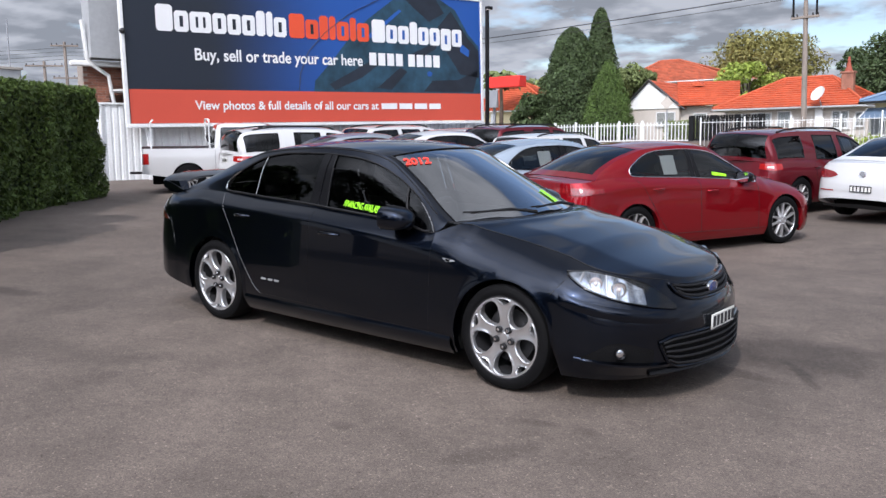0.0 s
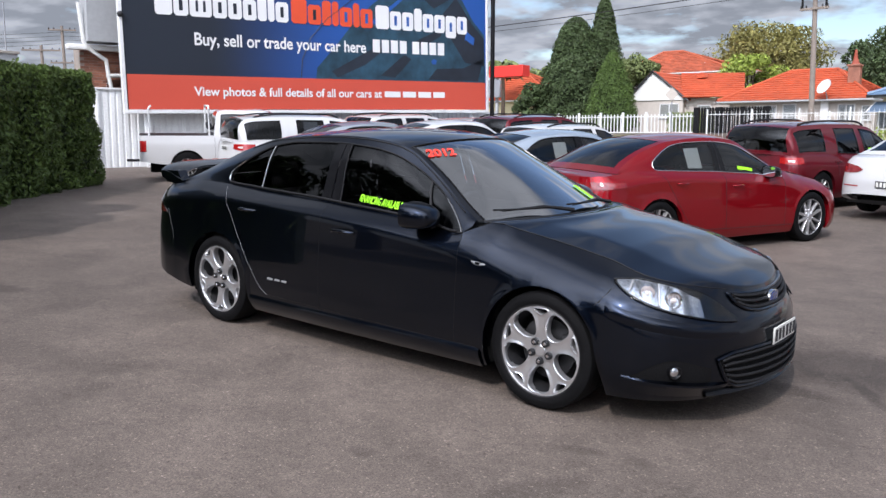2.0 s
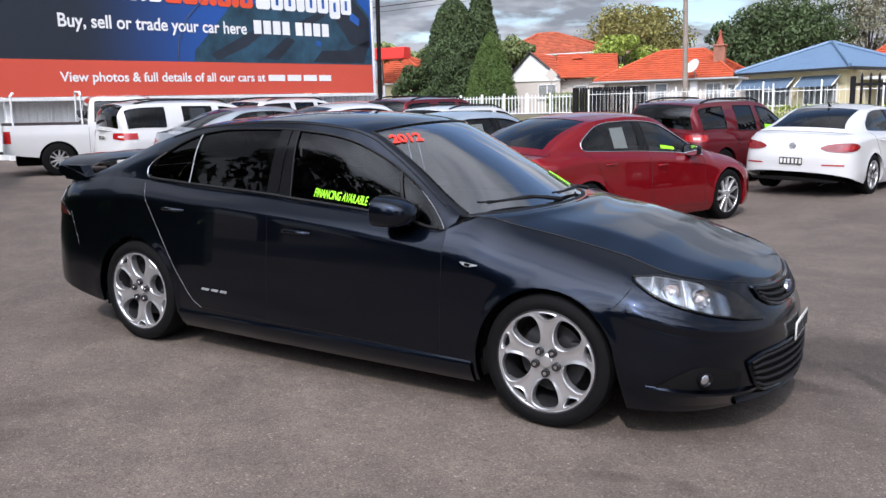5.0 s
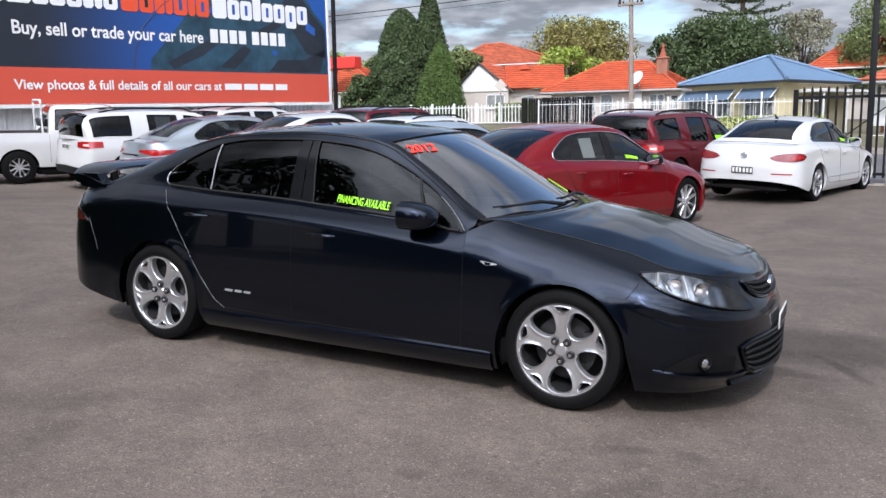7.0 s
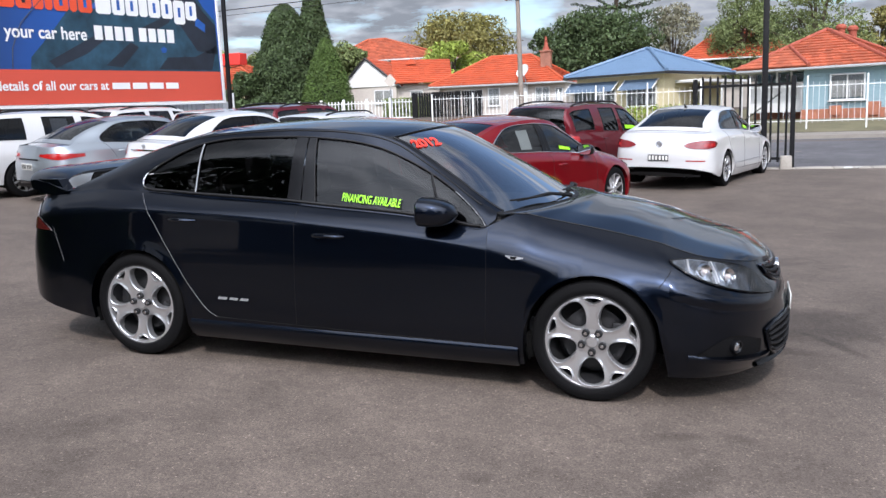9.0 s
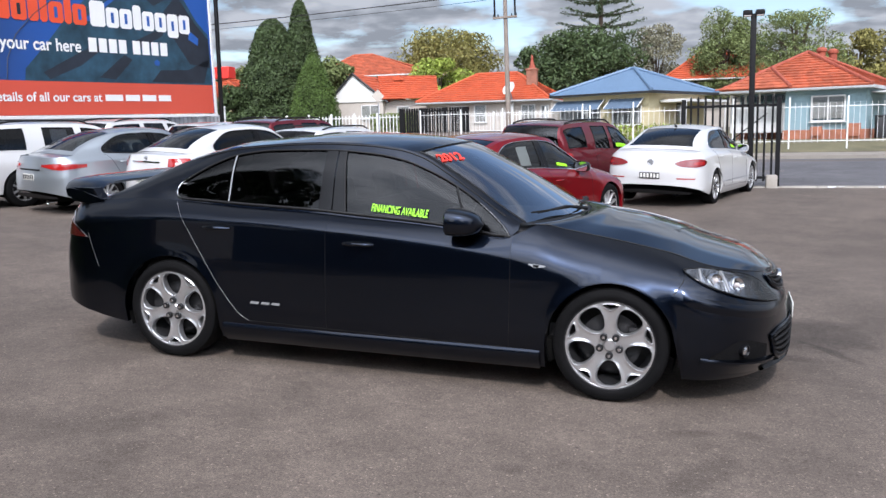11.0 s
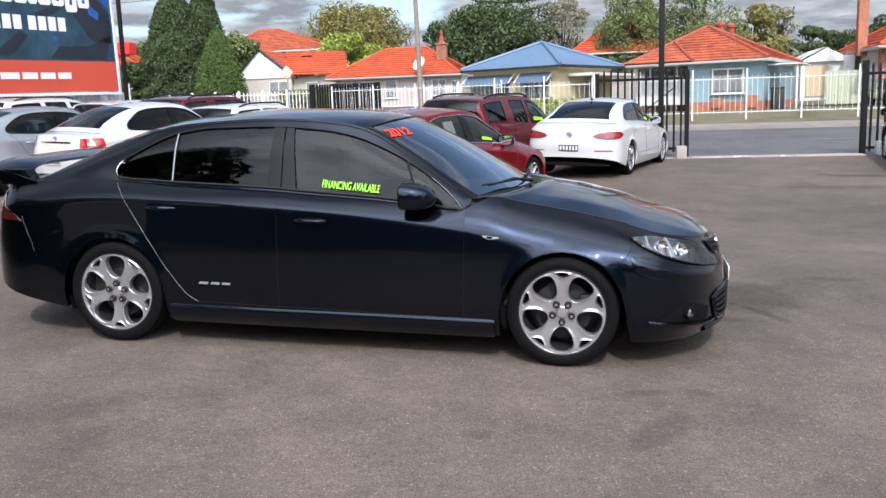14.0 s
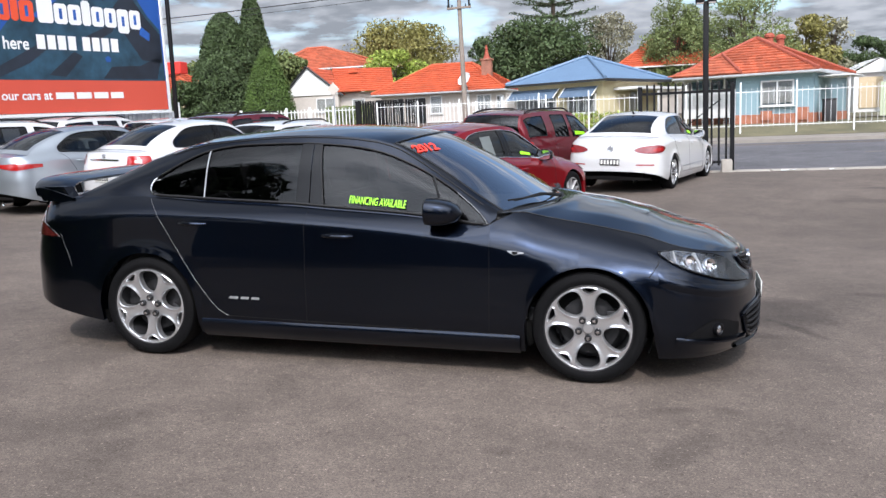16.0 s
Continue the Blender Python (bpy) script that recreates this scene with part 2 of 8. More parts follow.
LAMP_RED = mat("red_lens", (0.36, 0.012, 0.012), 0.12, scale=30, vary=0.2, coat=1.0)
LAMP_DEEP = mat("deep_red_lens", (0.20, 0.008, 0.010), 0.10, scale=30, vary=0.3, coat=1.0)
LAMP_CLEAR = mat("clear_lens", (0.62, 0.55, 0.52), 0.12, scale=30, vary=0.1, coat=1.0)
REFLECTOR = mat("lamp_reflector", (0.76, 0.77, 0.80), 0.22, 1.0, scale=25, vary=0.15)
PLATE = mat("plate_white", (0.70, 0.70, 0.66), 0.5, scale=8, vary=0.05)
INK = mat("ink_black", (0.02, 0.02, 0.022), 0.6, scale=8, vary=0.1)
BADGE_BLUE = mat("badge_blue", (0.03, 0.06, 0.22), 0.25, scale=10, vary=0.05, coat=1)
LIME = mat("lime_sticker", (0.36, 0.95, 0.02), 0.5, scale=6, vary=0.05)
RED_STICKER = mat("red_sticker", (0.92, 0.05, 0.03), 0.5, scale=6, vary=0.05)
SIGN_BLUE = mat("sign_blue", (0.018, 0.095, 0.36), 0.45, scale=0.35, vary=0.35, fine=2)
SIGN_NAVY = mat("sign_navy", (0.016, 0.022, 0.034), 0.45, scale=0.4, vary=0.3, fine=2)
SIGN_TEAL = mat("sign_teal", (0.020, 0.060, 0.095), 0.4, scale=0.8, vary=0.5, fine=3)


def print_mat(name, dark, bright, x0, x1):
    """Printed sheet whose colour runs from dark to bright along its length."""
    m = mat(name, dark, 0.45, scale=0.3, vary=0.2, fine=2)
    n, l = m.node_tree.nodes, m.node_tree.links
    co, sp, rg, mx = n.new("ShaderNodeTexCoord"), n.new("ShaderNodeSeparateXYZ"), n.new("ShaderNodeMapRange"), n.new("ShaderNodeMix")
    rg.interpolation_type = "SMOOTHSTEP"
    rg.inputs["From Min"].default_value, rg.inputs["From Max"].default_value = x0, x1
    mx.data_type = "RGBA"
    mx.inputs["A"].default_value, mx.inputs["B"].default_value = (*dark, 1), (*bright, 1)
    l.new(co.outputs["Object"], sp.inputs[0]); l.new(sp.outputs["X"], rg.inputs["Value"]); l.new(rg.outputs[0], mx.inputs["Factor"])
    l.new(mx.outputs["Result"], n["Principled BSDF"].inputs["Base Color"])
    return m


SIGN_FADE = print_mat("sign_fade", (0.016, 0.022, 0.034), (0.016, 0.085, 0.34), 2.4, 7.6)
SIGN_RED = mat("sign_red", (0.62, 0.085, 0.050), 0.5, scale=0.5, vary=0.05)
SIGN_WHITE = mat("sign_white", (0.82, 0.82, 0.82), 0.5, scale=0.8, vary=0.04)
SIGN_ORANGE = mat("sign_orange", (0.75, 0.085, 0.03), 0.5, scale=0.8, vary=0.04)
WHITE_STEEL = mat("white_steel", (0.78, 0.79, 0.79), 0.5, scale=1.5, vary=0.10, fine=20)
GREY_STEEL = mat("grey_steel", (0.30, 0.31, 0.33), 0.45, 0.3, scale=1.5, vary=0.12, fine=30)
BLACK_STEEL = mat("black_steel", (0.010, 0.010, 0.011), 0.55, spec=0.15, scale=4, vary=0.2, fine=60)
BRICK = mat("red_brick", (0.30, 0.135, 0.090), 0.85, scale=3, vary=0.3, fine=40, bump=0.3, each=0.3)
MORTAR = mat("mortar", (0.34, 0.29, 0.25), 0.9, scale=4, vary=0.2, fine=60, bump=0.2)
BARK = mat("bark", (0.085, 0.062, 0.045), 0.9, scale=3, vary=0.35, fine=25, bump=0.8)
POLE_WOOD = mat("pole_timber", (0.24, 0.20, 0.17), 0.85, scale=2, vary=0.2, fine=30, bump=0.3)
TILE = mat("orange_roof_tile", (0.46, 0.086, 0.032), 0.7, scale=0.5, vary=0.14, fine=6, bump=0.25, each=0.10)
TILE_OLD = mat("weathered_roof_tile", (0.40, 0.10, 0.048), 0.75, scale=0.45, vary=0.22, fine=5, bump=0.3, each=0.24)
ROOF_BLUE = mat("blue_roof_sheet", (0.125, 0.200, 0.305), 0.5, scale=0.4, vary=0.10, fine=8)
WALL_CREAM = mat("cream_weatherboard", (0.50, 0.45, 0.40), 0.75, scale=0.8, vary=0.10, fine=12)
WALL_YELLOW = mat("pale_yellow_brick", (0.60, 0.52, 0.33), 0.8, scale=0.8, vary=0.10, fine=14)
WALL_BLUE = mat("pale_blue_weatherboard", (0.25, 0.37, 0.41), 0.7, scale=0.8, vary=0.10, fine=12)
WALL_WHITE = mat("white_weatherboard", (0.74, 0.74, 0.72), 0.7, scale=0.8, vary=0.08, fine=12)
WALL_GREY = mat("grey_cladding", (0.38, 0.39, 0.40), 0.6, scale=0.5, vary=0.08, fine=8)
BASE_BRICK = mat("base_brick", (0.38, 0.15, 0.09), 0.85, scale=2, vary=0.3, fine=16, bump=0.3)
FRAME_WHITE = mat("white_joinery", (0.66, 0.66, 0.65), 0.5, scale=2, vary=0.06)
PANE = glass_mat("house_pane", (0.72, 0.74, 0.75), 1.5)
BLIND = mat("window_blind", (0.66, 0.65, 0.61), 0.8, scale=2, vary=0.12, fine=14)
AWNING = mat("blue_awning", (0.10, 0.15, 0.22), 0.7, scale=2, vary=0.15, fine=16)
TERRACOTTA = mat("terracotta", (0.32, 0.075, 0.045), 0.8, scale=3, vary=0.2, fine=20)
GARAGE_TAN = mat("tan_panel", (0.58, 0.46, 0.30), 0.75, scale=1, vary=0.1, fine=12)
FENCE_GREEN = mat("pale_green_steel", (0.46, 0.50, 0.36), 0.55, scale=1, vary=0.08, fine=10)
RED_AWNING = mat("red_sheet", (0.70, 0.035, 0.025), 0.5, scale=1, vary=0.08)
CURB = mat("kerb_stone", (0.25, 0.225, 0.195), 0.85, scale=1.5, vary=0.2, fine=40, bump=0.2)
HEDGE_LEAF = leaf_mat("hedge_leaf", (0.080, 0.122, 0.028))
# near-black leaf green: the shade between the leaves is put into this colour
FOLIAGE_SHADE = mat("foliage_shade", (0.012, 0.022, 0.006), 0.95, scale=3, vary=0.4)
LEAF_DARK = leaf_mat("dark_leaf", (0.055, 0.082, 0.032))
LEAF_CONE = leaf_mat("bright_conifer_leaf", (0.075, 0.120, 0.030))
LEAF_OLIVE = leaf_mat("olive_leaf", (0.204, 0.187, 0.060))
LEAF_LIME = leaf_mat("lime_leaf", (0.255, 0.323, 0.060))
LEAF_MID = leaf_mat("green_leaf", (0.150, 0.185, 0.070))
LEAF_PINE = leaf_mat("pine_leaf", (0.068, 0.105, 0.051))
LEAF_GREY = leaf_mat("grey_leaf", (0.221, 0.212, 0.145))


# ---------------------------------------------------------------- mesh helpers
class Geo:
    """Vertices and faces gathered for one mesh."""

    def __init__(self):
        self.v, self.f = [], []

    def add(self, verts, faces):
        k = len(self.v)
        self.v.extend(tuple(p) for p in verts)
        self.f.extend(tuple(i + k for i in face) for face in faces)
        return self

    def box(self, cx, cy, cz, sx, sy, sz, m=None):
        p = [Vector((cx + a * sx / 2, cy + b * sy / 2, cz + c * sz / 2)) for a in (-1, 1) for b in (-1, 1) for c in (-1, 1)]
        if m is not None:
            p = [m @ q for q in p]
        return self.add(p, [(0, 1, 3, 2), (4, 6, 7, 5), (0, 4, 5, 1), (2, 3, 7, 6), (0, 2, 6, 4), (1, 5, 7, 3)])

    def rbox(self, cx, cy, cz, sx, sy, sz, r=0.02, seg=2, m=None):
        """Box with rounded edges."""
        bm = bmesh.new()
        bmesh.ops.create_cube(bm, size=1.0, matrix=Matrix.Translation((cx, cy, cz)) @ Matrix.Diagonal((sx, sy, sz, 1)))
        bmesh.ops.bevel(bm, geom=bm.edges[:], offset=min(r, 0.45 * min(sx, sy, sz)), segments=seg, affect="EDGES", profile=0.5)
        bm.verts.index_update()
        p = [v.co.copy() for v in bm.verts]
        if m is not None:
            p = [m @ q for q in p]
        self.add(p, [[v.index for v in f.verts] for f in bm.faces])
        bm.free()
        return self

    def grid(self, rows, close=False, flip=False):
        """rows: equal lists of points."""
        n, k = len(rows[0]), len(self.v)
        for r in rows:
            self.v.extend(tuple(p) for p in r)
        for i in range(len(rows) - 1):
            for j in range(n if close else n - 1):
                q = (k + i * n + j, k + i * n + (j + 1) % n, k + (i + 1) * n + (j + 1) % n, k + (i + 1) * n + j)
                self.f.append(q[::-1] if flip else q)
        return self

    def tube(self, pts, r, seg=8, caps=True):
        pts = [Vector(p) for p in pts]
        rr = list(r) if isinstance(r, (list, tuple)) else [r] * len(pts)
        rows = []
        for i, p in enumerate(pts):
            d = (pts[min(i + 1, len(pts) - 1)] - pts[max(i - 1, 0)]).normalized()
            a = d.cross(Vector((0, 0, 1)))
            if a.length < 0.05:
                a = d.cross(Vector((1, 0, 0)))
            a.normalize()
            b = d.cross(a)
            rows.append([p + rr[i] * (a * math.cos(2 * math.pi * s / seg) + b * math.sin(2 * math.pi * s / seg)) for s in range(seg)])
        k = len(self.v)
        self.grid(rows, close=True)
        if caps:
            self.f.append(tuple(k + s for s in range(seg))[::-1])
            self.f.append(tuple(k + (len(pts) - 1) * seg + s for s in range(seg)))
        return self

    def lathe(self, prof, seg=32, m=None, caps=False):
        """prof: (radius, along) about the y axis."""
        rows = [[Vector((r * math.cos(2 * math.pi * s / seg), y, r * math.sin(2 * math.pi * s / seg))) for s in range(seg)] for r, y in prof]
        if m is not None:
            rows = [[m @ p for p in r] for r in rows]
        k = len(self.v)
        self.grid(rows, close=True)
        if caps:
            self.f.append(tuple(k + s for s in range(seg)))
            self.f.append(tuple(k + (len(prof) - 1) * seg + s for s in range(seg))[::-1])
        return self

    def prism(self, poly, a, b, m):
        """Flat outline (u, v) set between depths a and b, laid out by m."""
        n = len(poly)
        p = [m @ Vector((u, v, a)) for u, v in poly] + [m @ Vector((u, v, b)) for u, v in poly]
        f = [tuple(range(n))[::-1], tuple(range(n, 2 * n))] + [(i, (i + 1) % n, n + (i + 1) % n, n + i) for i in range(n)]
        return self.add(p, f)


def mesh_of(name, geo, material, smooth=True, fix=True):
    me = bpy.data.meshes.new(name)
    me.from_pydata(geo.v, [], geo.f)
    if fix and len(geo.f) < 60000:
        bm = bmesh.new()
        bm.from_mesh(me)
        bmesh.ops.recalc_face_normals(bm, faces=bm.faces[:])
        bm.to_mesh(me)
        bm.free()
    me.materials.append(material)
    if smooth:
        me.polygons.foreach_set("use_smooth", [True] * len(me.polygons))
        me.set_sharp_from_angle(angle=radians(38))
    me.update()
    return me


def part(name, geo, material, parent=None, label="", smooth=True, fix=True):
    ob = new(name, mesh_of(name, geo, material, smooth, fix))
    if parent is not None:
        ob.parent = parent
    if label:
        ob["label"] = label
    return ob


def thing(name, m, label, category, group="", kind=""):
    ob = new(name)
    ob.empty_display_size = 0.2
    ob.matrix_world = m
    return tagged(ob, label, category, group, kind)


def smooth(xs, ys, x):
    """Smooth curve through the points (xs, ys)."""
    xs, ys = np.asarray(xs, float), np.asarray(ys, float)
    x = np.clip(np.asarray(x, float), xs[0], xs[-1])
    d = np.diff(ys) / np.diff(xs)
    t = np.empty_like(ys)
    t[0], t[-1] = d[0], d[-1]
    for i in range(1, len(xs) - 1):
        t[i] = 0 if d[i - 1] * d[i] <= 0 else 2 * d[i - 1] * d[i] / (d[i - 1] + d[i])
    i = np.clip(np.searchsorted(xs, x, side="right") - 1, 0, len(xs) - 2)
    h = xs[i + 1] - xs[i]
    u = (x - xs[i]) / h
    return (2 * u**3 - 3 * u**2 + 1) * ys[i] + (u**3 - 2 * u**2 + u) * h * t[i] + (-2 * u**3 + 3 * u**2) * ys[i + 1] + (u**3 - u**2) * h * t[i + 1]


def curve_at(table, x):
    a = list(zip(*table))
    return smooth(a[0], a[1], x)


# ---------------------------------------------------------------- ground
def step01(a, b, v):
    u = min(max((v - a) / (b - a), 0.0), 1.0)
    return u * u * (3 - 2 * u)


def lot_z(x, y):
    """Height above the plane of the yard, in the yard's own coordinates: it sags a little past the dark sedan and towards the hoarding."""
    sag = -0.17 * step01(1.5, 6.0, y) * (1 - 0.6 * step01(-1.0, 2.5, x) * step01(7.0, 11.0, y))
    return sag - 0.10 * step01(8.0, 16.0, -x)


def ground_z(x, y):
    """World height of the ground sheet: the sloping yard, the road, the rising verge and the flat beyond."""
    yard = -0.030 * x + 0.0206 * y + lot_z(x, y)
    far = step01(11.0, 15.0, y)
    road = 0.12 + 0.18 * step01(15, 28, y)
    if y > 28.2:
        road = 0.30 + 0.55 * step01(31.0, 36.0, y) + 0.8 * step01(38.0, 47.0, y) * step01(3.0, 12.0, -x) + 0.9 * step01(58.0, 72.0, y)
    side = step01(18, 40, -x) * 0 + step01(24, 60, math.hypot(x, y + 2))
    yard = yard * (1 - side) + 0.3 * side
    return yard * (1 - far) + road * far


def on_lot(x, y, yaw=0.0, dz=0.0):
    """Pose of a thing that stands in the yard at (x, y) of the yard's coordinates."""
    return LOT @ pose(x, y, lot_z(x, y) + dz, 0, 0, yaw)


def axis_values():
    v = [0.0]
    s = 0.5
    while v[-1] < 2500:
        v.append(v[-1] + s)
        if v[-1] > 42:
            s *= 1.35
    return [-a for a in v[:0:-1]] + v


gx = axis_values()
gy = axis_values()
g = Geo()
g.grid([[(x, y, ground_z(x, y)) for y in gy] for x in gx])
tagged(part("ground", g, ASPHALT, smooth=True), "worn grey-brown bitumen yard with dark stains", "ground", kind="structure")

ROAD_Y0, ROAD_Y1 = 15.2, 28.0
g = Geo()
xs = [-400 + 10 * i for i in range(81)]
g.grid([[(x, y, 0.125 + 0.18 * step01(15, 28, y)) for y in (ROAD_Y0, 18, 21.5, 25, ROAD_Y1)] for x in xs])
tagged(part("road", g, ROAD), "grey bitumen street with worn tyre tracks", "road", kind="structure")
g = Geo()
g.box(0, 28.12, 0.33, 800, 0.22, 0.22)
g.box(0, 30.4, 0.36, 800, 4.3, 0.12)
tagged(part("kerb_far", g, CURB, smooth=False), "pale concrete kerb and footpath along the street", "kerb", kind="structure")
g = Geo()
for i in range(6):
    x0 = 2.6 + 0.75 * i
    g.rbox(x0 + 0.36, 14.9, 0.115, 0.73, 0.55, 0.05, 0.012)
tagged(part("gutter_crossing", g, CONCRETE), "worn concrete gutter slabs across the gateway", "kerb", kind="structure")
g = Geo()
rows = [[(x, y, ground_z(x, y) + 0.03) for y in (32.4, 33, 34.5, 36, 38, 40, 42, 44, 47, 50, 58, 65, 72, 100, 180)] for x in xs]
g.grid(rows)
tagged(part("verge_lawn", g, GRASS), "patchy green lawn in front of the houses", "lawn", kind="stuff")
g = Geo()
g.box(8.0, 20.6, 0.22, 1.6, 0.12, 0.008)
g.box(3.0, 20.6, 0.22, 1.6, 0.12, 0.008)
tagged(part("lane_mark", g, CURB, smooth=False), "worn white lane line on the street", "road marking", kind="structure")


# ---------------------------------------------------------------- cars
class Shell:
    """The lower body of a car: a plan outline from the middle of the tail round one side to the middle of the nose."""

    def __init__(self, p):
        self.p = p
        xs = set(np.linspace(p["xr"] + p["Lr"], p["xf"] - p["Lf"], 30))
        for xc in (p["xa"], p["xb"]):
            for a in np.linspace(0, math.pi, 19):
                xs.add(xc + p["ra"] * math.cos(a))
            xs.add(xc + p["ra"] + 0.004)
            xs.add(xc - p["ra"] - 0.004)
        xs |= set(p["doors"])
        lo, hi = p["xr"] + p["Lr"], p["xf"] - p["Lf"]
        side = sorted(x for x in xs if lo <= x <= hi)
        cols = []
        for a in np.linspace(0, math.pi / 2, 15)[:-1]:
            cols.append((lo - p["Lr"] * math.cos(a) ** (2 / p["nr"]), p["Wr"] * math.sin(a) ** (2 / p["nr"])))
        mid = 0.5 * (lo + hi)
        for x in side:
            w = smooth([lo, mid, hi], [p["Wr"], p["W"], p["Wf"]], x)
            cols.append((x, float(w)))
        for a in np.linspace(math.pi / 2, 0, 17)[1:]:
            cols.append((hi + p["Lf"] * math.cos(a) ** (2 / p["nf"]), p["Wf"] * math.sin(a) ** (2 / p["nf"])))
        self.X = np.array([c[0] for c in cols])
        self.Y = np.array([c[1] for c in cols])
        tx, ty = np.gradient(self.X), np.gradient(self.Y)
        ln = np.hypot(tx, ty)
        self.NX, self.NY = -ty / ln, tx / ln
        self.NX[0], self.NY[0], self.NX[-1], self.NY[-1] = -1, 0, 1, 0
        self.n = len(cols)
        self.i = np.arange(self.n)

    def c_x(self, x):
        return float(np.interp(x, self.X, self.i))

    def c_nose(self, y):
        k = self.n // 2
        return float(np.interp(-y, -self.Y[k:], self.i[k:]))

    def c_tail(self, y):
        k = self.n // 2
        return float(np.interp(y, self.Y[:k], self.i[:k]))

    def top(self, c):
        return float(curve_at(self.p["ztop"], np.interp(c, self.i, self.X)))

    def low(self, c):
        p, x = self.p, float(np.interp(c, self.i, self.X))
        for xc in (p["xa"], p["xb"]):
            if abs(x - xc) <= p["ra"] + 1e-6:
                return p["R"] + math.sqrt(max(p["ra"] ** 2 - (x - xc) ** 2, 0.0))
        return float(curve_at(p["zlow"], x))

    def pt(self, c, z, off=0.0, left=False):
        p = self.p
        x, y = float(np.interp(c, self.i, self.X)), float(np.interp(c, self.i, self.Y))
        nx, ny = float(np.interp(c, self.i, self.NX)), float(np.interp(c, self.i, self.NY))
        h = math.hypot(nx, ny)
        nx, ny = nx / h, ny / h
        zt = float(curve_at(p["ztop"], x))
        gg = min(max((z - p["z0"]) / (zt - p["z0"]), 0.0), 1.0)
        ds = float(curve_at(p["dside"], gg)) + float(curve_at(p["dtop"], x)) * max(0.0, (gg - 0.60) / 0.40) ** 2.0
        de = float(curve_at(p["dfront"] if nx > 0 else p["drear"], gg))
        w = nx * nx
        d = ds * (1 - w) + de * w - off
        yy = max(y - ny * d, 0.0)
        return Vector((x - nx * d, yy if left else -yy, z))

    def top_pt(self, c, left=False):
        return self.pt(c, self.top(c), 0.0, left)

    def patch(self, bottom, top, n=10, rows=4, off=0.004, left=False):
        """A grid laid on the surface between two lines of (column, height)."""
        u = np.linspace(0, 1, n)
        bu, tu = np.linspace(0, 1, len(bottom)), np.linspace(0, 1, len(top))
        bc, bz = np.interp(u, bu, [q[0] for q in bottom]), smooth(bu, [q[1] for q in bottom], u)
        tc, tz = np.interp(u, tu, [q[0] for q in top]), smooth(tu, [q[1] for q in top], u)
        return [[self.pt(bc[i] + (tc[i] - bc[i]) * r, bz[i] + (tz[i] - bz[i]) * r, off, left) for i in range(n)] for r in np.linspace(0, 1, rows)]


def across(a, crown, bow, n=15):
    """A row of points from one edge over the car to the other."""
    return [Vector((a.x + bow * (1 - t * t), -a.y * t if a.y < 0 else a.y * t, a.z + crown * (1 - t * t))) for t in np.linspace(-1, 1, n)]


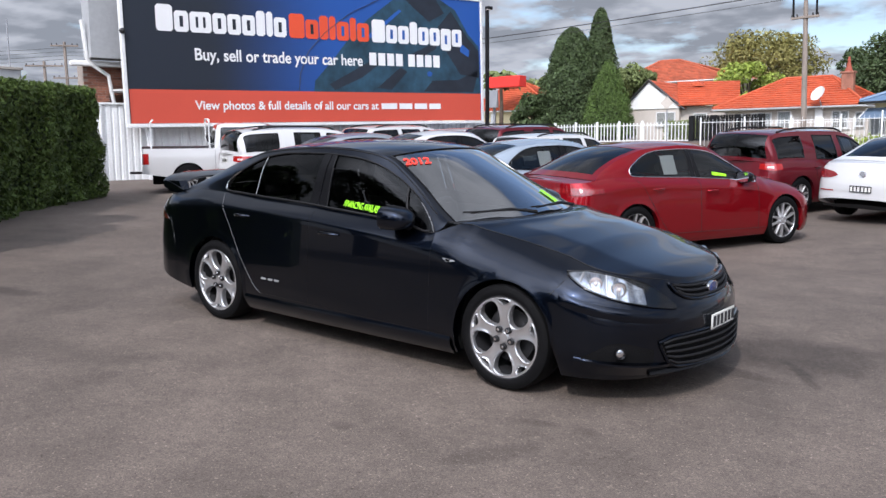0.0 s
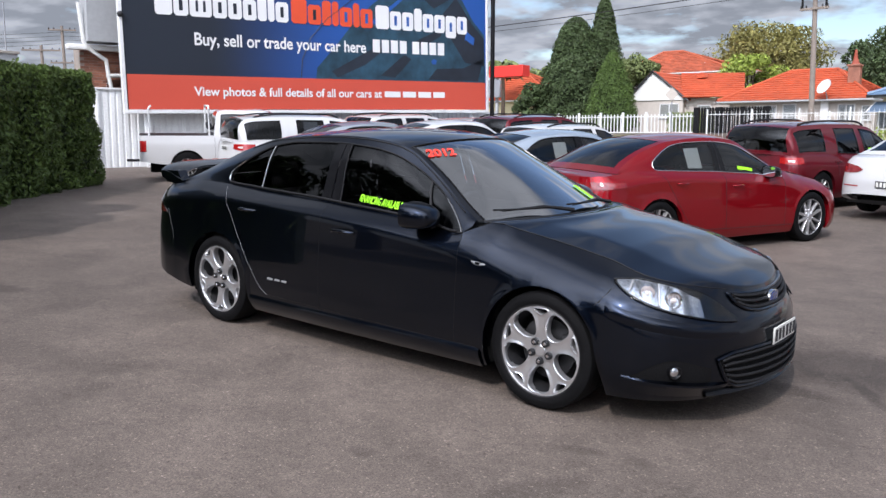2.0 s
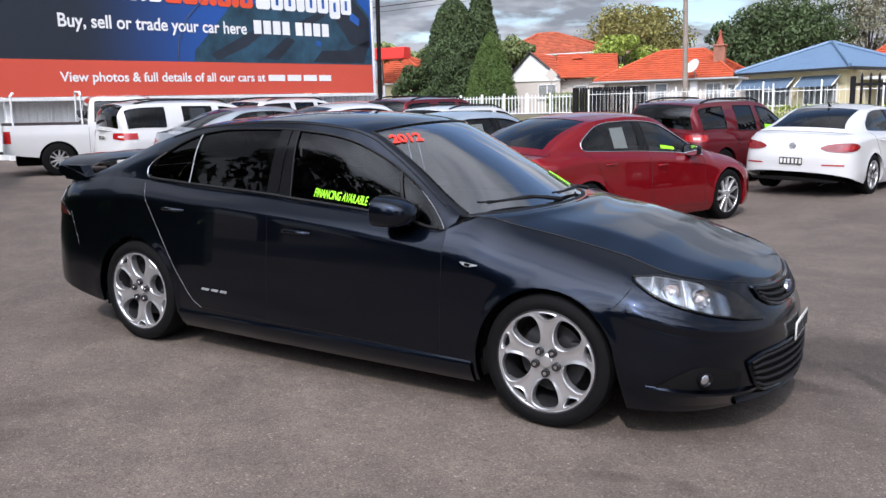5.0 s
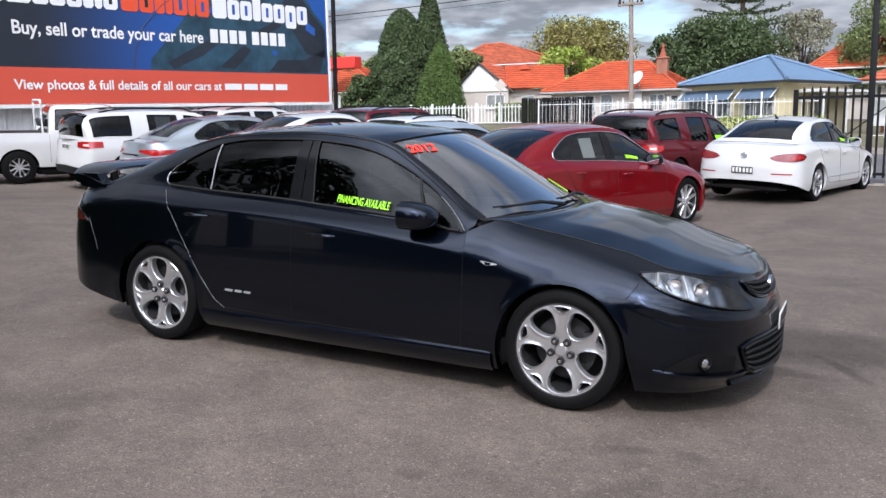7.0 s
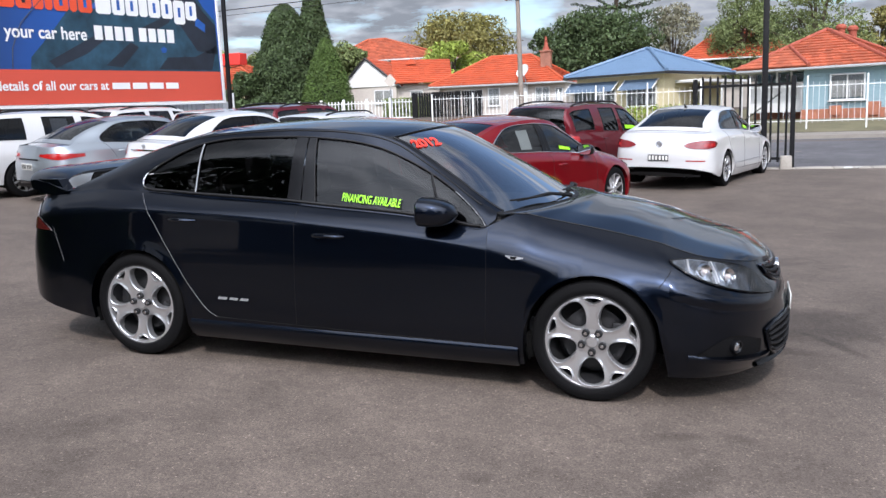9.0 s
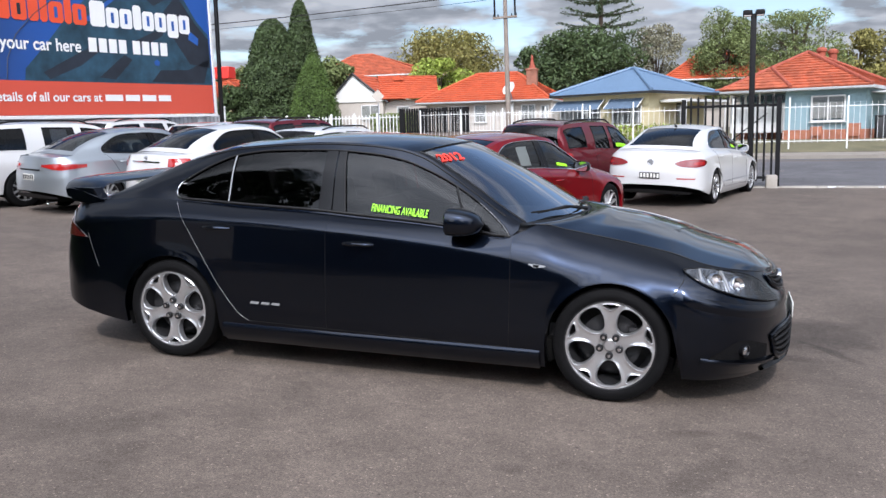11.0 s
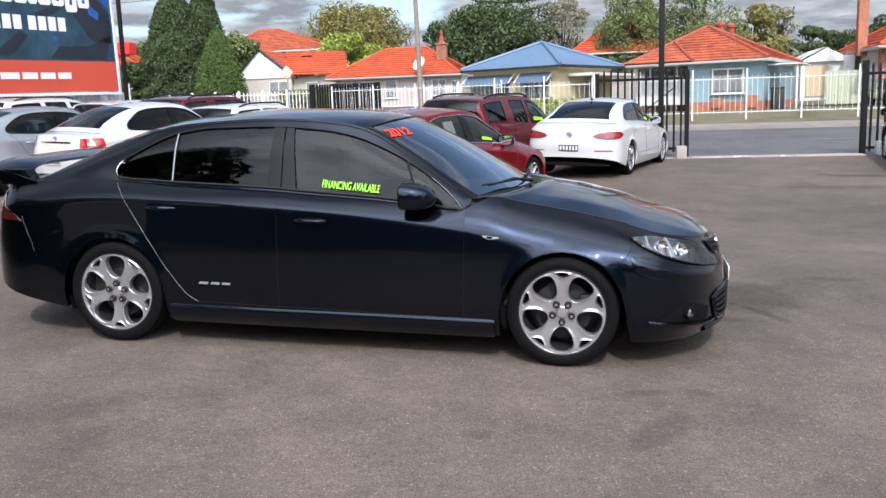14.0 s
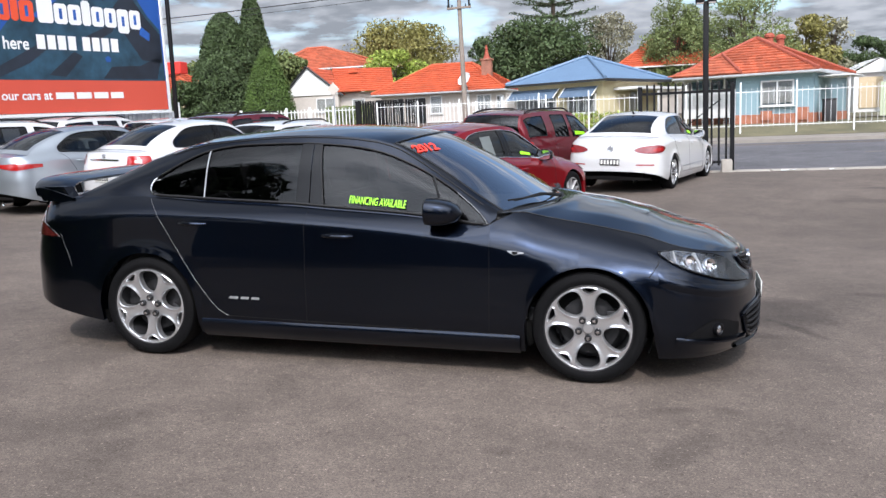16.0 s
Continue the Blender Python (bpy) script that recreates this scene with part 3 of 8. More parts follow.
def spoke_web(rim, spokes, y0):
    """Cast wheel face: a dished plate with an egg-shaped opening between each pair of spokes and a pocket at each spoke's end."""
    holes = []
    for k in range(spokes):
        holes.append((math.pi / 2 + (2 * k + 1) * math.pi / spokes, 0.630, 0.300, 0.268, 0.30, 2.3))
        holes.append((math.pi / 2 + 2 * k * math.pi / spokes, 0.850, 0.076, 0.150, 0.60, 2.2))

    def inside(u, v):
        """Above 1 on the metal, below 1 in an opening."""
        best = 9.0
        for mid, cr, hr, ht, flare, n in holes:
            r, t = u * math.cos(mid) + v * math.sin(mid), -u * math.sin(mid) + v * math.cos(mid)
            a = (r - cr) / hr
            if abs(a) < 2:
                best = min(best, (abs(a) ** n + abs(t / (ht * max(0.35, 1 + flare * a))) ** n) ** (1 / n))
        return best

    def slope(u, v):
        e = 1e-4
        return (inside(u + e, v) - inside(u - e, v)) / (2 * e), (inside(u, v + e) - inside(u, v - e)) / (2 * e)
    nr, na = 34, 150
    pos, keep = {}, []
    rr = np.linspace(0.10, 0.955, nr)
    for i in range(nr):
        for j in range(na):
            a = 2 * math.pi * j / na
            pos[i, j] = [rr[i] * math.cos(a), rr[i] * math.sin(a)]
    for i in range(nr - 1):
        for j in range(na):
            q = [(i, j), (i, (j + 1) % na), (i + 1, (j + 1) % na), (i + 1, j)]
            if inside(sum(pos[k][0] for k in q) / 4, sum(pos[k][1] for k in q) / 4) > 1:
                keep.append(q)
    near = {k for q in keep for k in q}
    count = {}
    for q in keep:
        for k in q:
            count[k] = count.get(k, 0) + 1
    for k in near:
        if 0 < k[0] < nr - 1 and count[k] < 4:
            for _ in range(4):
                u, v = pos[k]
                f, (gu, gv) = inside(u, v) - 1, slope(u, v)
                d = max(gu * gu + gv * gv, 1e-6)
                step = max(-0.02, min(0.02, f / math.sqrt(d)))
                pos[k] = [u - step * gu / math.sqrt(d), v - step * gv / math.sqrt(d)]
    index = {k: i for i, k in enumerate(sorted(near))}

    def place(u, v, back):
        r = math.hypot(u, v)
        ridge = 0.007 * math.exp(-((inside(u, v) - 1.0) / 0.16) ** 2) * step01(0.30, 0.55, r)
        return (u * rim, y0 - 0.018 * (r - 0.35) ** 2 + 0.012 * math.exp(-(r / 0.30) ** 2) - ridge + back, v * rim)
    g = Geo()
    g.add([place(*pos[k], 0.0) for k in sorted(near)], [tuple(index[k] for k in q) for q in keep])
    edges = {}
    for q in keep:
        for m in range(4):
            e = (q[m], q[(m + 1) % 4])
            edges[e] = edges.get(e, 0) + 1
    for (p0, p1) in edges:
        if (p1, p0) not in edges:
            wall = []
            for k in (p0, p1):
                u, v = pos[k]
                gu, gv = slope(u, v)
                d = max(math.hypot(gu, gv), 1e-6)
                w = 0.018 if 0 < k[0] < nr - 1 else 0.0
                wall.append((place(u, v, 0.0), place(u - w * gu / d, v - w * gv / d, 0.006), place(u - w * 1.2 * gu / d, v - w * 1.2 * gv / d, 0.045)))
            for m in range(2):
                g.add([wall[0][m], wall[1][m], wall[1][m + 1], wall[0][m + 1]], [(0, 1, 2, 3)])
    return g


def wheel_meshes(key, R, rim, width, spokes, style):
    """Meshes of one wheel about the y axis with its face towards -y, shared by all wheels of the kind."""
    w = width
    tyre = Geo().lathe([(rim * 0.97, -w * 0.44), (rim * 1.04, -w * 0.5), (R * 0.90, -w * 0.50), (R * 0.97, -w * 0.44), (R * 0.995, -w * 0.34), (R, -w * 0.1),
                        (R, w * 0.1), (R * 0.995, w * 0.34), (R * 0.9, w * 0.5), (rim * 0.97, w * 0.45)], 48)
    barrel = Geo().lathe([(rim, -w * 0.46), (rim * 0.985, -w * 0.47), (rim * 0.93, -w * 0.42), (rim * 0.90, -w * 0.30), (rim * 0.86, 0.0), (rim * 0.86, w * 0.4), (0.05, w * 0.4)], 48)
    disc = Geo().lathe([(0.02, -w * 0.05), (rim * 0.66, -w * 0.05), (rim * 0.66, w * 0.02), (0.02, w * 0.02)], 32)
    disc.rbox(rim * 0.52, 0, rim * 0.18, rim * 0.30, w * 0.35, rim * 0.4, 0.012)
    hub = Geo().lathe([(0.0005, -w * 0.43), (0.028, -w * 0.43), (0.032, -w * 0.41), (0.036, -w * 0.40), (0.036, w * 0.0)], 24)
    face = Geo()
    y0 = -w * 0.40
    spread = 2 * math.pi / spokes
    for k in range(spokes):
        q = Matrix.Rotation(k * spread + math.pi / 2 + (math.pi if style == "Y" else 0), 4, "Y")

        def bar(pts, depth, q=q):
            """A tapering bar (radius, across, half width, lift) with chamfered sides."""
            rows = []
            for r, s, h, lift in pts:
                top = y0 - lift
                rows.append([Vector((r, top + depth, s - h * 1.12)), Vector((r, top + 0.012, s - h * 1.05)), Vector((r, top, s - h * 0.72)), Vector((r, top - 0.002, s)),
                             Vector((r, top, s + h * 0.72)), Vector((r, top + 0.012, s + h * 1.05)), Vector((r, top + depth, s + h * 1.12))])
            face.grid([[q @ p for p in r] for r in rows])
        if style != "Y":
            bar([(0.03, 0, 0.022, 0.0), (rim * 0.5, 0, 0.016, 0.006), (rim * 0.97, 0.012 if k % 2 else -0.012, 0.017, 0.008)], 0.04)
    if style == "Y":
        web = spoke_web(rim, spokes, y0)
        face.add(web.v, web.f)
    face.lathe([(rim * 0.925, y0 + 0.012), (rim * 0.935, y0 - 0.004), (rim * 0.955, y0 - 0.012), (rim * 1.0, y0 - 0.012), (rim * 1.01, y0 - 0.004), (rim * 1.0, y0 + 0.02)], 48)
    face.lathe([(0.034, y0 + 0.004), (0.078, y0 + 0.006), (0.085, y0 + 0.03)], 32)
    nut = Geo().lathe([(0.0005, y0 - 0.020), (0.009, y0 - 0.020), (0.0135, y0 - 0.012), (0.0140, y0 + 0.02)], 8)
    # raised dark collar round each nut, painted as the shade of its recess
    seat = Geo().lathe([(0.0125, y0 - 0.0165), (0.0190, y0 - 0.0165), (0.0205, y0 - 0.013), (0.0210, y0 + 0.02)], 14)
    return (mesh_of("tyre", tyre, RUBBER), mesh_of("rim", barrel, ALLOY_SHADED), mesh_of("spokes", face, ALLOY), mesh_of("brake_disc", disc, ALLOY_SHADED),
            mesh_of("hub_cap", hub, ALLOY), mesh_of("wheel_nut", nut, CHROME), mesh_of("nut_recess_shade", seat, ALLOY_SHADED))


WHEELS = {}


def add_wheels(car, p):
    key = (p["R"], p["rim"], p["spokes"], p["style"])
    if key not in WHEELS:
        WHEELS[key] = wheel_meshes(key, p["R"], p["rim"], 0.23, p["spokes"], p["style"])
    for x in (p["xa"], p["xb"]):
        for side in (-1, 1):
            w = new("wheel", WHEELS[key][0])
            w.name = "wheel"
            w.parent = car
            w.matrix_basis = pose(x, side * (p["W"] - 0.135), p["R"], 0, 0 if x > 0 else 36, 0 if side < 0 else 180)
            for me, nm in zip(WHEELS[key][1:5], ("rim", "spokes", "brake_disc", "hub_cap")):
                o = new(nm, me)
                o.parent = w
            for k in range(5):
                a = 2 * math.pi * (k + 0.5) / 5 + math.pi / 2
                o = new("wheel_nut", WHEELS[key][5])
                o.parent = w
                o.matrix_basis = Matrix.Translation((0.057 * math.cos(a), 0, 0.057 * math.sin(a)))
                if p["style"] == "Y":
                    o = new("nut_recess_shade", WHEELS[key][6])
                    o.parent = w
                    o.matrix_basis = Matrix.Translation((0.057 * math.cos(a), 0, 0.057 * math.sin(a)))




def plate_on(car, m, width=0.37, height=0.11, field=PLATE, ink=INK):
    """Number plate with its characters as plain bars."""
    pl = part("number_plate", Geo().rbox(0, 0, 0, width, 0.008, height, 0.004, 1, m), field, car, "number plate with plain bars")
    for k in range(6):
        x = -width * 0.40 + width * 0.80 * k / 5.0 + (0.0 if k < 3 else 0.006)
        part("character_bar", Geo().box(x, -0.0055, 0, width * 0.098, 0.003, height * 0.68, m), ink, pl, smooth=False)


def outward(ob):
    """Turn all faces of a closed part outwards."""
    bm = bmesh.new()
    bm.from_mesh(ob.data)
    bmesh.ops.recalc_face_normals(bm, faces=bm.faces[:])
    bm.to_mesh(ob.data)
    bm.free()
    return ob


def fit_out(car, s, p, paint_mat, seat_back=True):
    """Underside, cabin, wheels, mirrors, handles and panel gaps of a car."""
    # underside, wheel housings, cabin floor
    g = Geo().rbox((p["xa"] + p["xb"]) / 2, 0, 0.26, p["xa"] - p["xb"] - 2 * p["ra"] + 0.1, 2 * p["W"] - 0.16, 0.14, 0.03)
    g.rbox((p["xf"] + p["xr"]) / 2, 0, 0.30, p["xf"] - p["xr"] - 0.5, 2 * p["W"] - 0.75, 0.18, 0.04)
    part("floor_pan", g, UNDER, car)
    for x in (p["xa"], p["xb"]):
        for side in (-1, 1):
            g = Geo()
            rows = []
            for yy in (p["W"] - 0.05, p["W"] - 0.36):
                rows.append([Vector((x + (p["ra"] + 0.006) * math.cos(a), side * yy, p["R"] + (p["ra"] + 0.006) * math.sin(a))) for a in np.linspace(-0.38, math.pi + 0.38, 24)])
            rows.append([Vector((x, side * (p["W"] - 0.36), p["R"])) for _ in range(24)])
            g.grid(rows)
            part("wheel_housing", g, UNDER, car)
    g = Geo()
    cab0, cab1 = max(p["stations"][1][0], p["xr"] + 0.72), p["stations"][-2][0]
    zb = float(curve_at(p["ztop"], 0.0))
    hw = p["W"] - 0.16
    g.rbox((cab0 + cab1) / 2, 0, 0.36, cab1 - cab0 + 0.7, 2 * hw, 0.1, 0.02)
    for side in (-1, 1):
        g.rbox((cab0 + cab1) / 2, side * hw, 0.60, cab1 - cab0 + 0.3, 0.05, 2 * (zb - 0.66), 0.02)
    g.rbox(cab1 + 0.16, 0, zb - 0.12, 0.46, 2 * hw - 0.06, 0.22, 0.07, 3)
    g.rbox(cab0 - 0.05, 0, zb - 0.12, 0.5, 2 * hw - 0.06, 0.1, 0.04)
    part("cabin", g, CABIN, car)
    if seat_back:
        for sx, w2, ys in ((p["seat_x"], 0.50, (-0.37, 0.37)), (p["seat_x"] - 0.85, 1.24, (0,))):
            for yy in ys:
                q = Matrix.Translation((sx, yy, 0)) @ Matrix.Rotation(radians(-14), 4, "Y")
                h = p["roof_h"] - 0.62
                g = Geo().rbox(0, 0, 0.42 + h * 0.36, 0.15, w2, h * 0.72, 0.06, 3, q)
                for hy in ((0,) if w2 < 1 else (-0.36, 0.36)):
                    g.rbox(-0.01, hy, 0.42 + h * 0.86, 0.10, 0.26, 0.19, 0.05, 3, q)
                g.rbox(0.30, 0, 0.47, 0.52, w2, 0.14, 0.05, 2, q)
                part("seat", g, SEAT, car)
        ring = [(cab1 - 0.30 + 0.06 * math.cos(a), -0.37 + 0.185 * math.sin(a), zb - 0.06 + 0.175 * math.cos(a)) for a in np.linspace(0, 2 * math.pi, 25)]
        g = Geo().tube(ring, 0.015, 8, False)
        g.tube([(cab1 - 0.28, -0.37, zb - 0.06), (cab1, -0.37, zb - 0.12)], 0.035, 8)
        g.rbox(cab1 - 0.29, -0.37, zb - 0.06, 0.05, 0.2, 0.09, 0.02)
        part("steering_wheel", g, CABIN, car)
    add_wheels(car, p)
    # mirrors
    mx, mz = p["mirror"]
    for side in (-1, 1):
        y = side * (p["W"] + p.get("mirror_out", 0.075))
        g = Geo()
        rows = []

        def oval(xx, ky, kz, dz=0.0, side=side, y=y):
            return [Vector((xx, y + side * (0.035 + 0.118 * ky * math.copysign(abs(math.cos(a)) ** 0.62, math.cos(a))), mz + dz + 0.078 * kz * math.copysign(abs(math.sin(a)) ** 0.62, math.sin(a))))
                    for a in np.linspace(0, 2 * math.pi, 21)[:-1]]
        for t in np.linspace(0, 1, 9):
            k = max(0.02, (1 - (1 - t) ** 2.4) ** 0.5)
            rows.append(oval(mx + 0.125 - 0.20 * t, k, k, -0.012 * (1 - t)))
        rows.append(oval(mx - 0.083, 0.93, 0.92))
        rows.append(oval(mx - 0.070, 0.88, 0.86))
        g.grid(rows[::-1], close=True)
        glass_face = part("mirror_glass", Geo().grid([oval(mx - 0.070, k, k) for k in (0.87, 0.01)], close=True), MIRROR, car)
        g.tube([(mx + 0.02, y - side * 0.05, mz - 0.06), (mx + 0.03, side * (p["W"] - 0.14), mz - 0.085)], [0.03, 0.035], 8)
        part("wing_mirror", g, p.get("mirror_mat", paint_mat), car)
    # door handles
    for hx, hz in p["handles"]:
        for left in (False, True):
            c0, c1 = s.c_x(hx - 0.10), s.c_x(hx + 0.10)
            pts = [s.pt(c, hz + 0.004 * math.sin(math.pi * t), 0.004 + 0.030 * min(1, 4 * t, 4 * (1 - t)) ** 0.6, left) for t, c in zip(np.linspace(0, 1, 9), np.linspace(c0, c1, 9))]
            part("door_handle", Geo().tube(pts, [0.006] + [0.012] * 7 + [0.006], 8), p.get("handle_mat", paint_mat), car)
    # panel gaps; a grey one paints the light that its door edge catches
    for line in p["seams"]:
        for left in (False, True):
            xs_, zs_ = [q[0] for q in line], [q[1] for q in line]
            t = np.linspace(0, 1, len(line))
            tt = np.linspace(0, 1, 30)
            g = Geo().tube([s.pt(s.c_x(a), b, p.get("seam_lift", -0.0005), left) for a, b in zip(smooth(t, xs_, tt), smooth(t, zs_, tt))], p.get("seam_r", 0.0032), 6)
            part("panel_gap_and_glint", g, p["seam_mats"][p["seams"].index(line)] if "seam_mats" in p else TRIM, car)


def make_car(name, m, p, label, group="", paint_mat=WHITE, glass=LIGHT_TINT, screen=None, seat_back=True):
    """A whole car: shell panels, hood, roof, glass, lamps, wheels, cabin."""
    car = thing(name, m, label, p.get("category", "car"), group)
    s = Shell(p)
    c_cowl, c_deck = s.c_x(p["stations"][-1][0]), s.c_x(p["stations"][0][0])
    rowf = np.array([0, 0.08, 0.18, 0.3, 0.42, 0.54, 0.65, 0.72, 0.765, 0.785, 0.805, 0.83, 0.87, 0.92, 0.96, 1.0])

    def column(c, left):
        lo, hi = s.low(c), s.top(c)
        pts = [s.pt(c, lo + (hi - lo) * r, 0, left) for r in rowf]
        lip = pts[0].copy()
        lip.y *= max(0.0, 1 - 0.07 / max(abs(lip.y), 0.07))
        lip.x *= 0.985 if abs(lip.x) > 2 else 1.0
        lip.z += 0.012
        return [lip] + pts
    cuts = [0] + sorted(s.c_x(x) for x in p["doors"]) + [s.n - 1]
    b0, b1 = s.c_x(p["xr"] + p["Lr"] + 0.02), s.c_x(p["xf"] - p["Lf"] - 0.01)
    cuts = sorted(set([0, b0, b1, s.n - 1] + [s.c_x(x) for x in p["doors"]]))
    names = ["rear_bumper"] + p["panels"] + ["front_bumper"]
    for k, nm in enumerate(names):
        a, b = cuts[k], cuts[k + 1]
        cs = [a] + [c for c in range(s.n) if a + 1e-3 < c < b - 1e-3] + [b]
        if nm.endswith("bumper"):
            rows = [column(c, False) for c in cs]
            other = [column(c, True) for c in cs]
            g = Geo().grid(rows)
            g.grid(other, flip=True)
            part(nm, g, p.get("bumper_mat", paint_mat), car)
        else:
            for left in (False, True):
                part(nm, Geo().grid([column(c, left) for c in cs]), paint_mat, car)
    # hood and boot
    rows = []
    for c in np.linspace(c_cowl, s.n - 1, 26):
        a = s.top_pt(c)
        rows.append(across(a, float(curve_at(p["crown"], a.x)) * min(1, abs(a.y) / 0.5), float(curve_at(p["bow"], a.x))))
    part("hood", Geo().grid(rows), paint_mat, car)
    rows = []
    for c in np.linspace(0, c_deck, 18):
        a = s.top_pt(c)
        rows.append(across(a, float(curve_at(p["crown"], a.x)) * min(1, abs(a.y) / 0.5), float(curve_at(p["bow"], a.x))))
    part(p.get("deck_name", "boot_lid"), Geo().grid(rows), p.get("deck_mat", paint_mat), car)
    # cabin
    st = p["stations"]
    n = len(st) - 1
    uu = np.arange(n + 1)
    xbs = [q[0] for q in st]
    ends = {0: s.top_pt(c_deck), n: s.top_pt(c_cowl)}
    exs, eys, ezs = [q[1] for q in st], [q[2] for q in st], [q[3] for q in st]
    for k in ends:
        exs[k], eys[k], ezs[k] = ends[k].x, -ends[k].y - 0.002, ends[k].z + 0.002

    def edge(u):
        return Vector((float(smooth(uu, exs, u)), -float(smooth(uu, eys, u)), float(smooth(uu, ezs, u))))

    def wall(u, f, left=False, inset=0.0):
        b, e = s.top_pt(s.c_x(float(smooth(uu, xbs, u)))), edge(u)
        q = b.lerp(e, f)
        q.y -= 0.030 * math.sin(math.pi * f) * min(1, (e.z - b.z) / 0.3) - inset
        return Vector((q.x, -q.y, q.z)) if left else q
    wins = p["windows"]
    us = sorted(set(np.round(list(np.linspace(0, n, n * 5 + 1)) + [w[0] for w in wins] + [w[1] for w in wins] + list(p["deck_u"]), 4)))
    fs = sorted(set([0, 1] + [w[2] for w in wins] + [w[3] for w in wins] + [0.25, 0.5, 0.75]))
    for left in (False, True):
        g = Geo()
        for i in range(len(us) - 1):
            for j in range(len(fs) - 1):
                um, fm = (us[i] + us[i + 1]) / 2, (fs[j] + fs[j + 1]) / 2
                if any(w[0] < um < w[1] and w[2] < fm < w[3] for w in wins):
                    continue
                g.grid([[wall(us[i], fs[j], left), wall(us[i + 1], fs[j], left)], [wall(us[i], fs[j + 1], left), wall(us[i + 1], fs[j + 1], left)]])
        k = part("pillar_frame", g, paint_mat, car)
        bm = bmesh.new()
        bm.from_mesh(k.data)
        bmesh.ops.remove_doubles(bm, verts=bm.verts[:], dist=1e-4)
        bmesh.ops.recalc_face_normals(bm, faces=bm.faces[:])
        bm.to_mesh(k.data)
        bm.free()
        for w in wins:
            uw = np.linspace(w[0], w[1], 12)
            g = Geo().grid([[wall(u, f, left, 0.006) for u in uw] for f in np.linspace(w[2], w[3], 6)])
            part("side_window", g, glass, car).visible_shadow = False
            g = Geo()
            rim = [wall(u, w[2], left, 0.0) for u in uw] + [wall(w[1], f, left, 0.0) for f in np.linspace(w[2], w[3], 6)[1:]]
            rim += [wall(u, w[3], left, 0.0) for u in uw[::-1][1:]] + [wall(w[0], f, left, 0.0) for f in np.linspace(w[3], w[2], 6)[1:]]
            g.tube(rim, p.get("seal", 0.009), 6, False)
            part("window_seal", g, p.get("seal_mat", GLOSS_BLACK), car)

    def deck(u0, u1, k=9, t0=-1.0, t1=1.0, drop=0.0):
        rows = []
        for u in sorted({u0, u1} | {v for v in us if u0 < v < u1}):
            e = edge(u)
            cr, bw = float(curve_at(p["crown"], e.x)), float(curve_at(p["bow"], e.x))
            rows.append([Vector((e.x + bw * (1 - t * t), -e.y * t if e.y > 0 else e.y * -t, e.z + cr * (1 - t * t) - drop)) for t in np.linspace(t0, t1, 17 if t1 - t0 > 1 else 7)])
        return rows
    u_b, u_r0, u_r1, u_w = p["deck_u"]
    part("roof", Geo().grid(deck(u_r0, u_r1, 22)), paint_mat, car)
    tw, tb = p.get("screen_t", 0.955), p.get("back_t", 0.86)
    part("rear_window", Geo().grid(deck(u_b, u_r0, 10, -tb, tb, 0.004)), p.get("rear_glass", glass), car).visible_shadow = False
    part("windscreen", Geo().grid(deck(u_r1, u_w, 12, -tw, tw, 0.004)), screen or glass, car).visible_shadow = False
    for sg in (-1, 1):
        for nm, a, b_, tt, kk in (("screen_pillar", u_r1, u_w, tw, 12), ("rear_pillar", u_b, u_r0, tb, 10)):
            part(nm, Geo().grid(deck(a, b_, kk, *sorted((sg * tt, sg * 1.0)))), paint_mat, car)
        part("screen_seal", Geo().tube([r[0 if sg < 0 else -1] for r in deck(u_r1, u_w, 12, -tw, tw)], 0.006, 6), GLOSS_BLACK, car)
    part("cowl", Geo().grid(deck(u_w, n, 4)), TRIM, car)
    if u_b > 0:
        part("rear_shelf", Geo().grid(deck(0, u_b, 3)), paint_mat, car)
    fit_out(car, s, p, paint_mat, seat_back)
    return car, s, wall, edge


def scaled(base, kx, ky, kz, **over):
    """The same build drawn longer, wider or taller."""
    p = dict(base)
    for k in ("xf", "xr", "Lf", "Lr", "xa", "xb"):
        p[k] = base[k] * kx
    for k in ("W", "Wf", "Wr"):
        p[k] = base[k] * ky
    for k in ("zlow", "ztop"):
        p[k] = [(x * kx, z * kz) for x, z in base[k]]
    for k in ("dtop", "crown"):
        p[k] = [(x * kx, z) for x, z in base[k]]
    p["bow"] = [(x * kx, z * kx) for x, z in base["bow"]]
    p["stations"] = [(a * kx, b * kx, c * ky, d * kz) for a, b, c, d in base["stations"]]
    p["doors"] = tuple(x * kx for x in base["doors"])
    p["mirror"] = (base["mirror"][0] * kx, base["mirror"][1] * kz)
    p["handles"] = [(x * kx, z * kz) for x, z in base["handles"]]
    p["seams"] = [[(x * kx, z * kz) for x, z in ln] for ln in base["seams"]]
    p["seat_x"], p["roof_h"] = base["seat_x"] * kx, base["roof_h"] * kz
    p.update(over)
    return p


